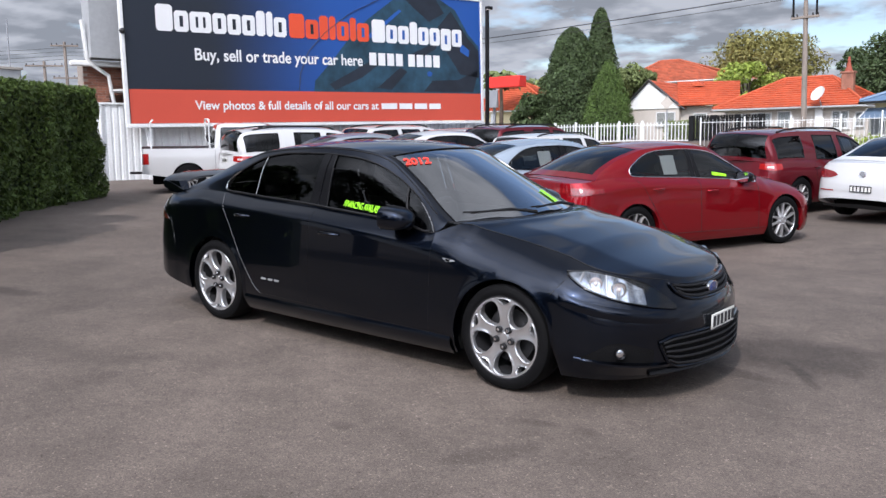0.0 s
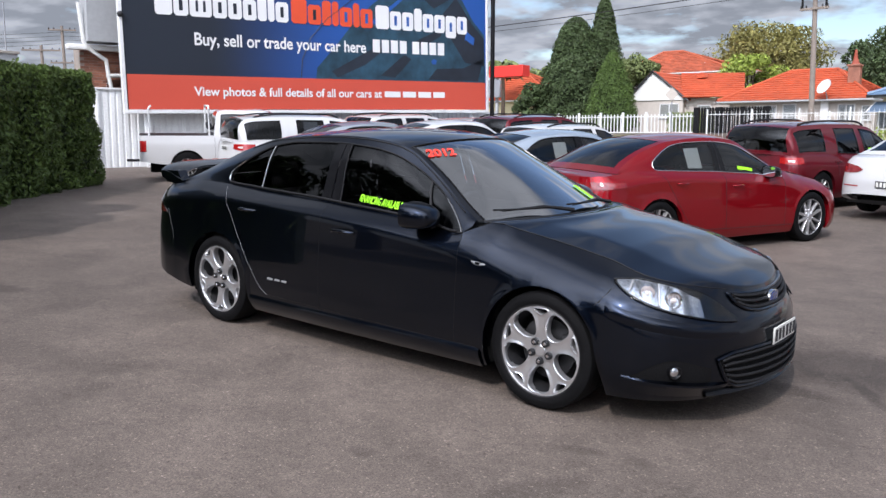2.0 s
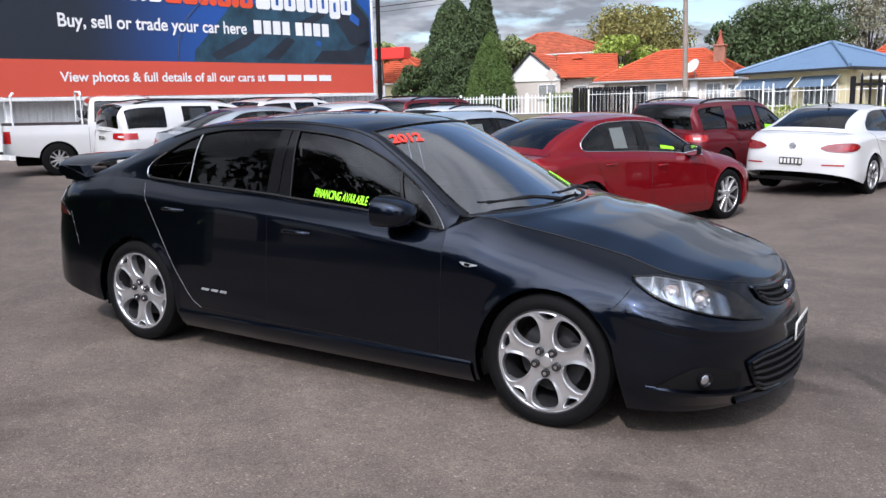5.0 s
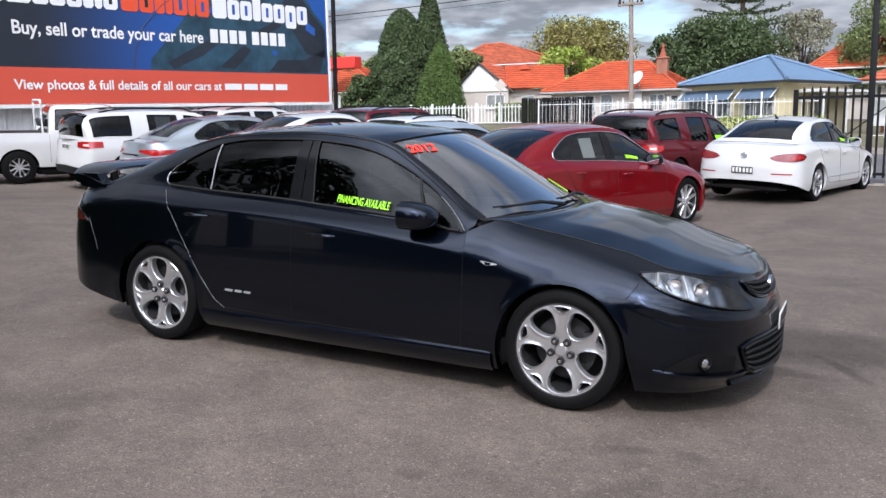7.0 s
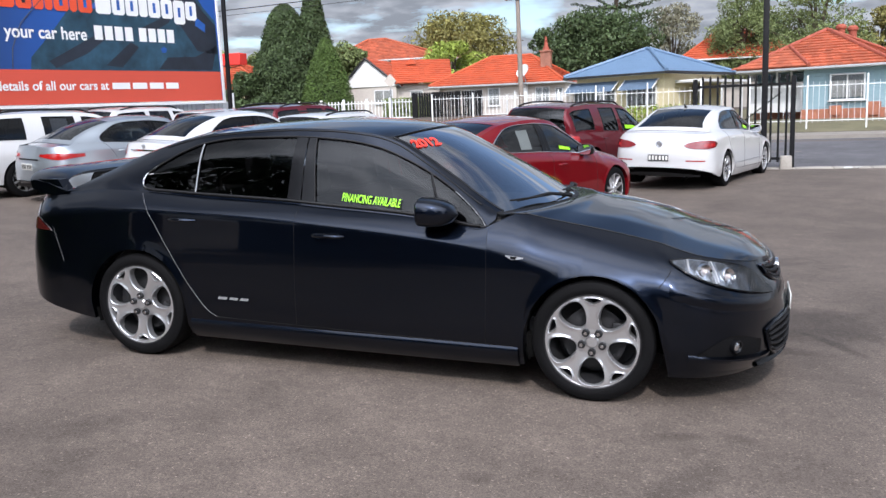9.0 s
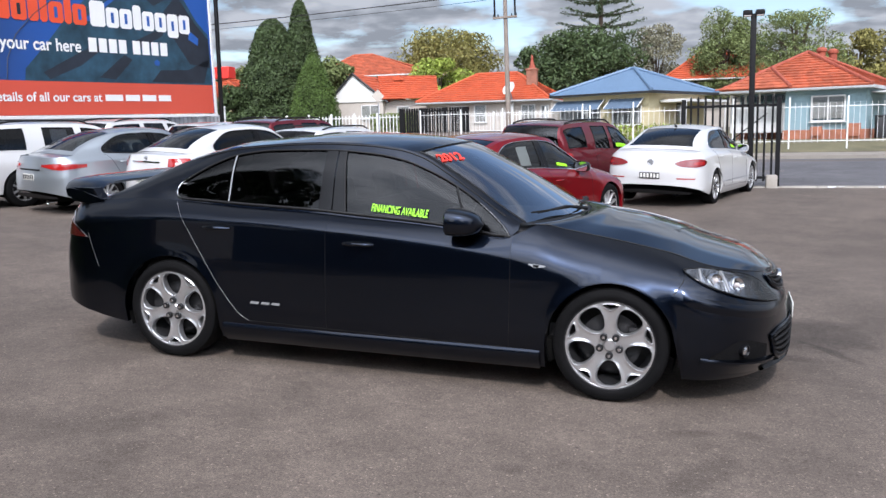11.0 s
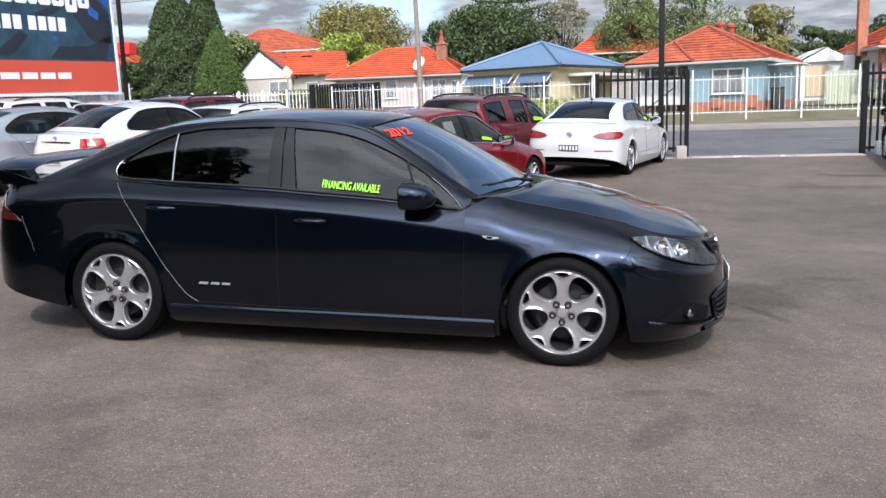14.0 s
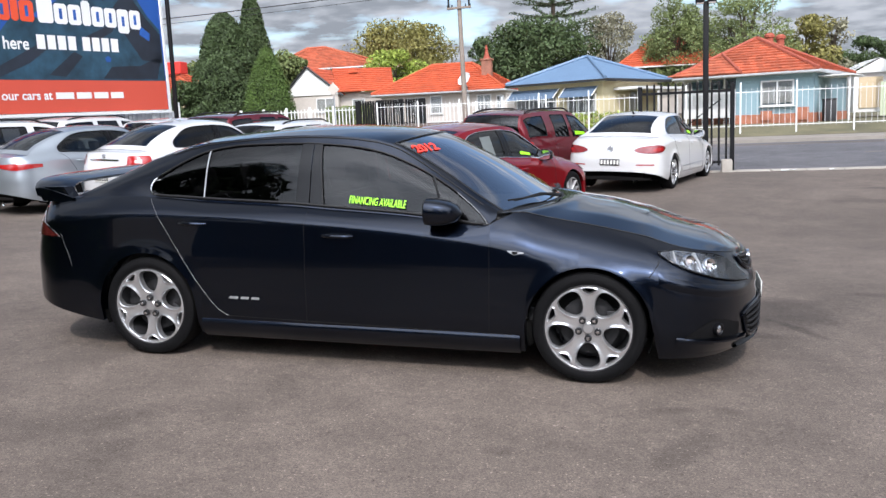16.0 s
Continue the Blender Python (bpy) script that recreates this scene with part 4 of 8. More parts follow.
class FineShell(Shell):
    """A lower body with a shoulder crease, flared arches and its own nose and tail sections."""

    def pt(self, c, z, off=0.0, left=False):
        p = self.p
        x, y = float(np.interp(c, self.i, self.X)), float(np.interp(c, self.i, self.Y))
        nx, ny = float(np.interp(c, self.i, self.NX)), float(np.interp(c, self.i, self.NY))
        h = math.hypot(nx, ny)
        nx, ny = nx / h, ny / h
        zt, zc = float(curve_at(p["ztop"], x)), float(curve_at(p["crease"], x))
        ds = float(curve_at(p["dlow"], z))
        if z > zc:
            ds += float(curve_at(p["shoulder"], x)) * min((z - zc) / (zt - zc), 1.2) ** float(curve_at(p["round"], x))
        for xc in (p["xa"], p["xb"]):
            r = math.hypot(x - xc, z - p["R"])
            ds -= 0.008 * math.exp(-((r - p["ra"]) / 0.030) ** 2)
        w = nx * nx
        d = ds * (1 - w) + float(curve_at(p["dnose"] if nx > 0 else p["dtail"], z)) * w - off
        yy = max(y - ny * d, 0.0)
        return Vector((x - nx * d, yy if left else -yy, z))


class House:
    """The upper body: side walls between the waist line and the roof edge, with one long glass opening."""

    def __init__(self, p, s):
        self.p, self.s = p, s
        self.x0, self.x1 = p["edge_z"][0][0], p["edge_z"][-1][0]
        self.g0, self.g1 = p["glass_top"][0][0], p["glass_top"][-1][0]

    def edge(self, x):
        return Vector((x, -float(curve_at(self.p["edge_y"], x)), float(curve_at(self.p["edge_z"], x))))

    def base(self, x):
        return self.s.top_pt(self.s.c_x(x))

    def wall(self, x, z, left=False, inset=0.0):
        b, e = self.base(x), self.edge(x)
        f = (z - b.z) / max(e.z - b.z, 1e-3)
        y = b.y + (e.y - b.y) * f + inset
        if 0 < f < 1:
            y -= 0.028 * math.sin(math.pi * f ** 1.5) * min(1, (e.z - b.z) / 0.25)
        return Vector((x, -y if left else y, z))

    def lower(self, x):
        if self.g0 <= x <= self.g1:
            return float(curve_at(self.p["glass_low"], x))
        return self.beyond(x)

    def upper(self, x):
        if self.g0 <= x <= self.g1:
            return float(curve_at(self.p["glass_top"], x))
        return self.beyond(x)

    def beyond(self, x):
        g = self.g0 if x < self.g0 else self.g1
        zg = float(curve_at(self.p["glass_top"], g))
        f = (zg - self.base(g).z) / (self.edge(g).z - self.base(g).z)
        return self.base(x).z + f * (self.edge(x).z - self.base(x).z)

    def on(self, x, v, left=False, inset=0.0):
        """A point of the glass: v from its foot to its head."""
        lo, hi = self.lower(x), self.upper(x)
        return self.wall(x, lo + (hi - lo) * v, left, inset)

    def pane(self, ends, left, inset, n=18, rows=8, v0=0.0, v1=1.0):
        """Grid between two slanted ends ((foot, head), (foot, head))."""
        (a0, a1), (b0, b1) = ends
        return [[self.on(a0 + (a1 - a0) * v + (b0 + (b1 - b0) * v - a0 - (a1 - a0) * v) * u, v, left, inset) for u in np.linspace(0, 1, n)] for v in np.linspace(v0, v1, rows)]

    def over(self, x, t, drop=0.0):
        """A point of roof or screen: t from one roof edge (-1) to the other (1)."""
        e = self.edge(x)
        k = 1 - abs(t) ** 2.3
        return Vector((x + float(curve_at(self.p["bow"], x)) * (1 - t * t), -e.y * t, e.z + float(curve_at(self.p["crown"], x)) * k - drop))

    def deck(self, x0, x1, n, t0=-1.0, t1=1.0, drop=0.0):
        return [[self.over(x, t, drop) for t in np.linspace(t0, t1, 25 if t1 - t0 > 1 else 7)] for x in np.linspace(x0, x1, n)]


def make_sedan(name, m, p, label, group="", paint_mat=WHITE, glass=LIGHT_TINT, screen=None):
    """A four-door sedan: body panels, sculpted hood, boot, glass house, cabin and wheels."""
    car = thing(name, m, label, "car", group)
    s = FineShell(p)
    h = House(p, s)
    lowf, topf = np.concatenate([np.linspace(0, 0.9, 10), [0.96]]), np.array([0, 0.08, 0.18, 0.3, 0.45, 0.6, 0.75, 0.88, 1.0])

    def column(c, left):
        x = float(np.interp(c, s.i, s.X))
        lo, hi = s.low(c), s.top(c)
        zc = min(max(float(curve_at(p["crease"], x)), lo + 0.02), hi - 0.02)
        pts = [s.pt(c, lo + (zc - lo) * r, 0, left) for r in lowf] + [s.pt(c, zc + (hi - zc) * r, 0, left) for r in topf]
        lip = pts[0].copy()
        lip.y *= max(0.0, 1 - 0.07 / max(abs(lip.y), 0.07))
        lip.x *= 0.985 if abs(lip.x) > 2 else 1.0
        lip.z += 0.012
        return [lip] + pts
    cuts = sorted({0, s.c_x(p["bumper_cut"][0]), s.c_x(p["bumper_cut"][1]), s.n - 1} | {s.c_x(x) for x in p["doors"]})
    for nm, a, b in zip(["rear_bumper", "rear_quarter", "rear_door", "front_door", "front_fender", "front_bumper"], cuts, cuts[1:]):
        cs = [a] + [c for c in range(s.n) if a + 1e-3 < c < b - 1e-3] + [b]
        if nm.endswith("bumper"):
            g = Geo().grid([column(c, False) for c in cs])
            g.grid([column(c, True) for c in cs], flip=True)
            part(nm, g, paint_mat, car)
        else:
            for left in (False, True):
                part(nm, Geo().grid([column(c, left) for c in cs]), paint_mat, car)
    # hood with its raised middle between two creases; boot lid
    c_cowl, c_deck = s.c_x(p["cowl_x"]), s.c_x(h.x0)
    rows = []
    for c in np.linspace(c_cowl, s.n - 1, 40):
        a = s.top_pt(c)
        ye = max(abs(a.y), 1e-3)
        lift = float(curve_at(p["bulge"], a.x)) * min(1, ye / 0.45)
        row = []
        for t in np.linspace(-1, 1, 57):
            yc = min(float(curve_at(p["crease_y"], a.x)), ye * 0.92)
            q = (ye - abs(t) * ye) / (ye - yc)
            flank = q if q < 0.94 else (1.0 if q > 1.06 else 0.94 + 0.06 * (1 - ((1.06 - q) / 0.12) ** 2))
            inner = max(0.0, 1 - (abs(t) * ye / yc) ** 2)
            z = a.z + lift * flank + float(curve_at(p["hood_crown"], a.x)) * inner * min(1, ye / 0.5)
            row.append(Vector((a.x + float(curve_at(p["bow"], a.x)) * (1 - t * t), ye * t, z)))
        rows.append(row)
    part("hood", Geo().grid(rows), paint_mat, car)
    rows = []
    for c in np.linspace(0, c_deck, 20):
        a = s.top_pt(c)
        rows.append(across(a, 0.025 * min(1, abs(a.y) / 0.5), float(curve_at(p["bow"], a.x)), 21))
    part("boot_lid", Geo().grid(rows), paint_mat, car)
    # side walls of the cabin
    xs = sorted(set(np.round(np.concatenate([np.linspace(h.x0, h.x1, 60), h.g0 + 0.12 * np.linspace(0, 1, 9) ** 2, h.g1 - 0.14 * np.linspace(0, 1, 9) ** 2]), 4)))
    for left in (False, True):
        g = Geo().grid([[h.wall(x, h.base(x).z + (h.lower(x) - h.base(x).z) * f, left) for f in np.linspace(0, 1, 4)] for x in xs])
        g.grid([[h.wall(x, h.upper(x) + (h.edge(x).z - h.upper(x)) * f, left) for f in np.linspace(0, 1, 9)] for x in xs])
        k = part("cant_rail", g, paint_mat, car)
        bm = bmesh.new()
        bm.from_mesh(k.data)
        bmesh.ops.remove_doubles(bm, verts=bm.verts[:], dist=2e-4)
        bmesh.ops.recalc_face_normals(bm, faces=bm.faces[:])
        bm.to_mesh(k.data)
        bm.free()
        for ends in p["panes"]:
            part("side_window", Geo().grid(h.pane(ends, left, 0.010)), glass, car).visible_shadow = False
        gx_ = np.concatenate([h.g0 + (h.g1 - h.g0) * 0.5 * (1 - np.cos(np.linspace(0, math.pi, 60)))])
        rim = [h.on(x, 0, left, 0.0) for x in gx_] + [h.on(x, 1, left, 0.0) for x in gx_[::-1][1:]]
        part("window_seal", Geo().tube(rim, p.get("seal", 0.008), 6, False), p.get("seal_mat", TRIM), car)
        for ends in p["posts"]:
            part("pillar_cover", Geo().grid(h.pane(ends, left, -0.001, 5, 10)), GLOSS_BLACK, car)
    # roof, screens, pillars beside them
    xr0, xr1, xr2, xr3 = p["roof_x"]
    part("roof", Geo().grid(h.deck(xr1, xr2, 26)), paint_mat, car)
    tw, tb = 0.955, 0.88
    part("rear_window", Geo().grid(h.deck(xr0, xr1, 14, -tb, tb, 0.004)), p.get("rear_glass", glass), car).visible_shadow = False
    part("windscreen", Geo().grid(h.deck(xr2, xr3, 18, -tw, tw, 0.004)), screen or glass, car).visible_shadow = False
    for sg in (-1, 1):
        for nm, a, b, tt in (("screen_pillar", xr2, xr3, tw), ("rear_pillar", xr0, xr1, tb)):
            part(nm, Geo().grid(h.deck(a, b, 16, *sorted((sg * tt, sg * 1.0)))), paint_mat, car)
        part("screen_seal", Geo().tube([h.over(x, sg * tw) for x in np.linspace(xr2, xr3, 16)], 0.006, 6), GLOSS_BLACK, car)
    part("screen_header", Geo().tube([h.over(xr2, t) for t in np.linspace(-tw, tw, 21)], 0.006, 6), GLOSS_BLACK, car)
    part("cowl", Geo().grid([[h.over(xr3, t, 0.004) for t in np.linspace(-1, 1, 21)], across(s.top_pt(c_cowl), float(curve_at(p["hood_crown"], p["cowl_x"])), float(curve_at(p["bow"], p["cowl_x"])), 21)]), TRIM, car)
    part("rear_shelf", Geo().grid(h.deck(h.x0, xr0, 4)), paint_mat, car)
    fit_out(car, s, p, paint_mat)
    return car, s, h


SEDAN = dict(
    W=0.934, Wf=0.925, Wr=0.915, xf=2.40, xr=-2.50, Lf=0.65, Lr=0.52, nf=2.05, nr=2.9, xa=1.419, xb=-1.419, R=0.327, ra=0.357, rim=0.256, spokes=5, style="Y", z0=0.15,
    zlow=[(-2.5, 0.40), (-2.3, 0.335), (-2.05, 0.265), (-1.8, 0.215), (-1.0, 0.165), (1.0, 0.165), (1.8, 0.165), (2.2, 0.155), (2.42, 0.175)],
    ztop=[(-2.5, 0.975), (-2.2, 0.995), (-2.0, 1.012), (-1.7, 1.035), (-1.4, 1.030), (-1.0, 1.008), (-0.38, 0.987), (-0.19, 0.974), (0.3, 0.944), (0.6, 0.914), (0.78, 0.892), (0.84, 0.905), (0.90, 0.966), (0.98, 0.970),
          (1.15, 0.938), (1.44, 0.888), (1.6, 0.857), (1.76, 0.825), (1.9, 0.797), (2.05, 0.767), (2.15, 0.748), (2.25, 0.727), (2.35, 0.698), (2.42, 0.682)],
    crease=[(-2.5, 0.80), (-1.9, 0.88), (-1.4, 0.915), (-1.0, 0.915), (-0.3, 0.890), (0.3, 0.850), (0.83, 0.785), (1.0, 0.735), (1.2, 0.670), (1.42, 0.625), (1.75, 0.595), (2.0, 0.57), (2.42, 0.54)],
    shoulder=[(-2.5, 0.09), (-2.0, 0.115), (-1.4, 0.105), (-1.0, 0.098), (-0.2, 0.088), (0.3, 0.088), (0.6, 0.078), (0.78, 0.040), (0.84, 0.050), (0.90, 0.138), (1.0, 0.165), (1.3, 0.200), (1.7, 0.215), (1.9, 0.21), (2.1, 0.18), (2.42, 0.10)],
    round=[(-2.5, 1.7), (-1.4, 1.5), (0.6, 1.4), (0.84, 1.45), (0.90, 2.15), (1.1, 2.2), (1.4, 2.3), (2.42, 2.1)],
    dlow=[(0.12, 0.085), (0.18, 0.042), (0.25, 0.012), (0.34, 0.0), (0.5, 0.003), (0.65, 0.012), (0.8, 0.025), (0.95, 0.036), (1.1, 0.045)],
    dnose=[(0.12, 0.12), (0.17, 0.035), (0.23, 0.0), (0.40, 0.0), (0.49, 0.010), (0.545, 0.030), (0.60, 0.070), (0.66, 0.100), (0.72, 0.128), (0.80, 0.17)],
    dtail=[(0.15, 0.14), (0.25, 0.05), (0.38, 0.0), (0.60, 0.0), (0.72, 0.02), (0.85, 0.055), (1.0, 0.095)],
    doors=(-1.02, -0.29, 0.845), bumper_cut=(-1.97, 1.775), cowl_x=0.895,
    edge_z=[(-2.05, 1.012), (-1.95, 1.062), (-1.75, 1.158), (-1.42, 1.285), (-1.02, 1.380), (-0.40, 1.417), (-0.235, 1.414), (0.05, 1.388), (0.20, 1.348), (0.377, 1.255), (0.566, 1.145), (0.70, 1.066), (0.80, 1.010), (0.87, 0.974)],
    edge_y=[(-2.05, 0.770), (-1.95, 0.700), (-1.75, 0.625), (-1.42, 0.590), (-1.02, 0.582), (-0.40, 0.585), (0.05, 0.575), (0.20, 0.572), (0.377, 0.598), (0.566, 0.648), (0.70, 0.700), (0.80, 0.733), (0.87, 0.750)],
    glass_top=[(-1.452, 1.095), (-1.445, 1.118), (-1.41, 1.155), (-1.3, 1.222), (-1.18, 1.282), (-1.05, 1.327), (-0.8, 1.360), (-0.4, 1.369), (-0.1, 1.351), (0.1, 1.317), (0.3, 1.245), (0.5, 1.147), (0.6, 1.088), (0.73, 1.000), (0.80, 0.940), (0.832, 0.905)],
    glass_low=[(-1.452, 1.095), (-1.445, 1.068), (-1.42, 1.046), (-1.36, 1.038), (-1.2, 1.032), (-1.04, 1.024), (-0.38, 1.001), (-0.19, 0.988), (0.3, 0.957), (0.6, 0.926), (0.77, 0.905), (0.832, 0.905)],
    crown=[(-2.5, 0.02), (-1.6, 0.03), (-0.5, 0.044), (0.2, 0.05), (0.5, 0.045), (0.9, 0.010)], hood_crown=[(0.9, 0.010), (1.3, 0.014), (1.8, 0.016), (2.1, 0.016), (2.42, 0.008)],
    bulge=[(0.9, 0.004), (1.15, 0.020), (1.5, 0.038), (1.8, 0.038), (2.05, 0.030), (2.25, 0.020), (2.42, 0.0)], crease_y=[(0.9, 0.51), (1.5, 0.49), (2.25, 0.42)],
    bow=[(-2.5, 0.0), (-2.32, 0.0), (-2.05, -0.12), (-1.4, -0.12), (-0.9, -0.02), (-0.3, 0.0), (0.0, 0.09), (0.2, 0.16), (0.5, 0.22), (0.9, 0.27), (1.3, 0.13), (1.9, 0.0), (2.42, 0.0)],
    roof_x=(-1.93, -1.13, 0.17, 0.87), panes=[((-1.445, -1.38), (-1.045, -1.058)), ((-1.045, -1.058), (-0.40, -0.405)), ((-0.215, -0.275), (0.585, 0.46)), ((0.585, 0.46), (0.825, 0.80))],
    posts=[((-0.40, -0.405), (-0.312, -0.330)), ((-0.304, -0.322), (-0.215, -0.275))],
    mirror=(0.565, 0.985), mirror_out=-0.068, handles=[(-0.085, 0.825), (-1.07, 0.880)], seat_x=-0.15, roof_h=1.44, stations=[(-2.0, 0, 0, 0), (-1.75, 0, 0, 0), (0.78, 0, 0, 0), (0.95, 0, 0, 0)],
    seams=[[(-1.425, 1.02), (-1.345, 0.945), (-1.20, 0.73), (-1.02, 0.47), (-0.90, 0.335), (-0.84, 0.300)], [(-0.305, 0.975), (-0.305, 0.86), (-0.300, 0.54), (-0.295, 0.28)], [(0.845, 0.89), (0.850, 0.58), (0.850, 0.25)],
           [(-0.84, 0.300), (0.1, 0.285), (1.02, 0.272)]])


def sedan_like(kx, ky, kz, **over):
    """The sedan's build drawn longer, wider or taller."""
    p = dict(SEDAN, kz=kz)
    for k in ("xf", "xr", "Lf", "Lr", "xa", "xb", "cowl_x", "seat_x"):
        p[k] = SEDAN[k] * kx
    for k in ("W", "Wf", "Wr"):
        p[k] = SEDAN[k] * ky
    for k in ("zlow", "ztop", "crease", "edge_z", "glass_top", "glass_low"):
        p[k] = [(x * kx, z * kz) for x, z in SEDAN[k]]
    for k in ("shoulder", "edge_y", "crease_y"):
        p[k] = [(x * kx, y * ky) for x, y in SEDAN[k]]
    for k in ("crown", "hood_crown", "bulge", "round"):
        p[k] = [(x * kx, v) for x, v in SEDAN[k]]
    for k in ("dlow", "dnose", "dtail"):
        p[k] = [(z * kz, v) for z, v in SEDAN[k]]
    p["bow"] = [(x * kx, v * kx) for x, v in SEDAN["bow"]]
    for k in ("doors", "bumper_cut", "roof_x"):
        p[k] = tuple(x * kx for x in SEDAN[k])
    for k in ("panes", "posts"):
        p[k] = [tuple((a * kx, b * kx) for a, b in ends) for ends in SEDAN[k]]
    p["mirror"] = (SEDAN["mirror"][0] * kx, SEDAN["mirror"][1] * kz)
    p["handles"] = [(x * kx, z * kz) for x, z in SEDAN["handles"]]
    p["seams"] = [[(x * kx, z * kz) for x, z in ln] for ln in SEDAN["seams"]]
    p["stations"] = [(q[0] * kx, 0, 0, 0) for q in SEDAN["stations"]]
    p["roof_h"] = SEDAN["roof_h"] * kz
    p.update(over)
    return p


WAGON = dict(
    W=0.945, Wf=0.93, Wr=0.925, xf=2.36, xr=-2.40, Lf=0.50, Lr=0.42, nf=2.7, nr=3.2, xa=1.42, xb=-1.42, R=0.365, ra=0.41, rim=0.235, spokes=10, style="I", z0=0.2,
    zlow=[(-2.4, 0.40), (-2.0, 0.30), (-1.0, 0.24), (1.0, 0.24), (1.9, 0.22), (2.36, 0.26)],
    ztop=[(-2.4, 1.09), (-1.8, 1.12), (-1.0, 1.10), (0.0, 1.06), (0.8, 1.04), (1.12, 1.08), (1.4, 1.075), (1.8, 1.02), (2.1, 0.93), (2.36, 0.83)],
    dtop=[(-2.4, 0.05), (-1.5, 0.05), (0.6, 0.05), (0.9, 0.08), (1.12, 0.13), (1.8, 0.17), (2.36, 0.0)],
    dside=[(0, 0.075), (0.06, 0.05), (0.12, 0.03), (0.3, 0.012), (0.5, 0.001), (0.70, 0.0), (0.77, 0.002), (0.81, 0.006), (0.87, 0.013), (1, 0.025)],
    dfront=[(0, 0.13), (0.1, 0.04), (0.3, 0.0), (0.55, 0.004), (0.75, 0.03), (0.9, 0.06), (1, 0.11)], drear=[(0, 0.10), (0.15, 0.03), (0.35, 0.0), (0.5, 0.02), (0.7, 0.05), (1, 0.08)],
    doors=(-0.98, -0.2, 0.95), panels=["rear_quarter", "rear_door", "front_door", "front_fender"],
    stations=[(-2.28, 0, 0, 0), (-2.24, -2.22, 0.70, 1.36), (-2.05, -2.08, 0.645, 1.60), (-1.86, -1.86, 0.63, 1.655), (-1.02, -1.0, 0.635, 1.69), (-0.22, -0.25, 0.64, 1.685), (-0.05, -0.10, 0.645, 1.68),
              (0.40, 0.22, 0.665, 1.635), (0.78, 0.60, 0.70, 1.46), (0.98, 0.86, 0.75, 1.27), (1.14, 0, 0, 0)],
    crown=[(-2.4, 0.02), (-2.2, 0.03), (-1.5, 0.04), (0.3, 0.045), (1.1, 0.035), (1.6, 0.04), (2.36, 0.02)],
    bow=[(-2.4, 0.0), (-2.25, -0.10), (-2.1, -0.09), (-1.8, 0.0), (0.2, 0.05), (0.7, 0.14), (1.14, 0.20), (1.6, 0.06), (2.36, 0.0)],
    deck_u=(0.2, 2.05, 7.1, 9.85), windows=[(2.15, 3.85, 0.08, 0.84), (4.05, 4.95, 0.06, 0.86), (6.0, 9.2, 0.06, 0.86)],
    mirror=(0.80, 1.12), handles=[(0.0, 0.93), (-0.95, 0.97)], seat_x=-0.05, roof_h=1.7,
    seams=[[(-1.0, 1.05), (-0.98, 0.85), (-0.93, 0.70)], [(-0.2, 1.02), (-0.21, 0.7), (-0.22, 0.34)], [(0.95, 1.0), (0.95, 0.7), (0.93, 0.4)], [(-0.9, 0.36), (0.1, 0.34), (0.93, 0.34)]])


# ---------------------------------------------------------------- lettering
def text_mesh(name, body, width, height, depth, material, m, bold=0.012):
    """One line of lettering in the built-in font, squeezed to a width and cap height, laid out by m (x along, z up, face towards -y)."""
    cu = bpy.data.curves.new(name, "FONT")
    cu.body, cu.size, cu.extrude, cu.offset = body, 1.0, 0.0, bold
    tmp = bpy.data.objects.new(name, cu)
    me = bpy.data.meshes.new_from_object(tmp)
    bpy.data.objects.remove(tmp)
    me.name = name
    v = np.array([p.co for p in me.vertices])
    x0, x1 = v[:, 0].min(), v[:, 0].max()
    kx, kz = width / (x1 - x0), height / 0.72
    for p in me.vertices:
        p.co = m @ Vector(((p.co.x - x0) * kx, -depth, p.co.y * kz))
    me.materials.clear()
    me.materials.append(material)
    return me


# ---------------------------------------------------------------- car details
def strip(points, half, lift):
    """A narrow raised band along points (position, up, out)."""
    rows = []
    for p, up, out in points:
        rows.append([p - up * half, p - up * half * 0.8 + out * lift, p + up * half * 0.8 + out * lift, p + up * half])
    return Geo().grid(rows)


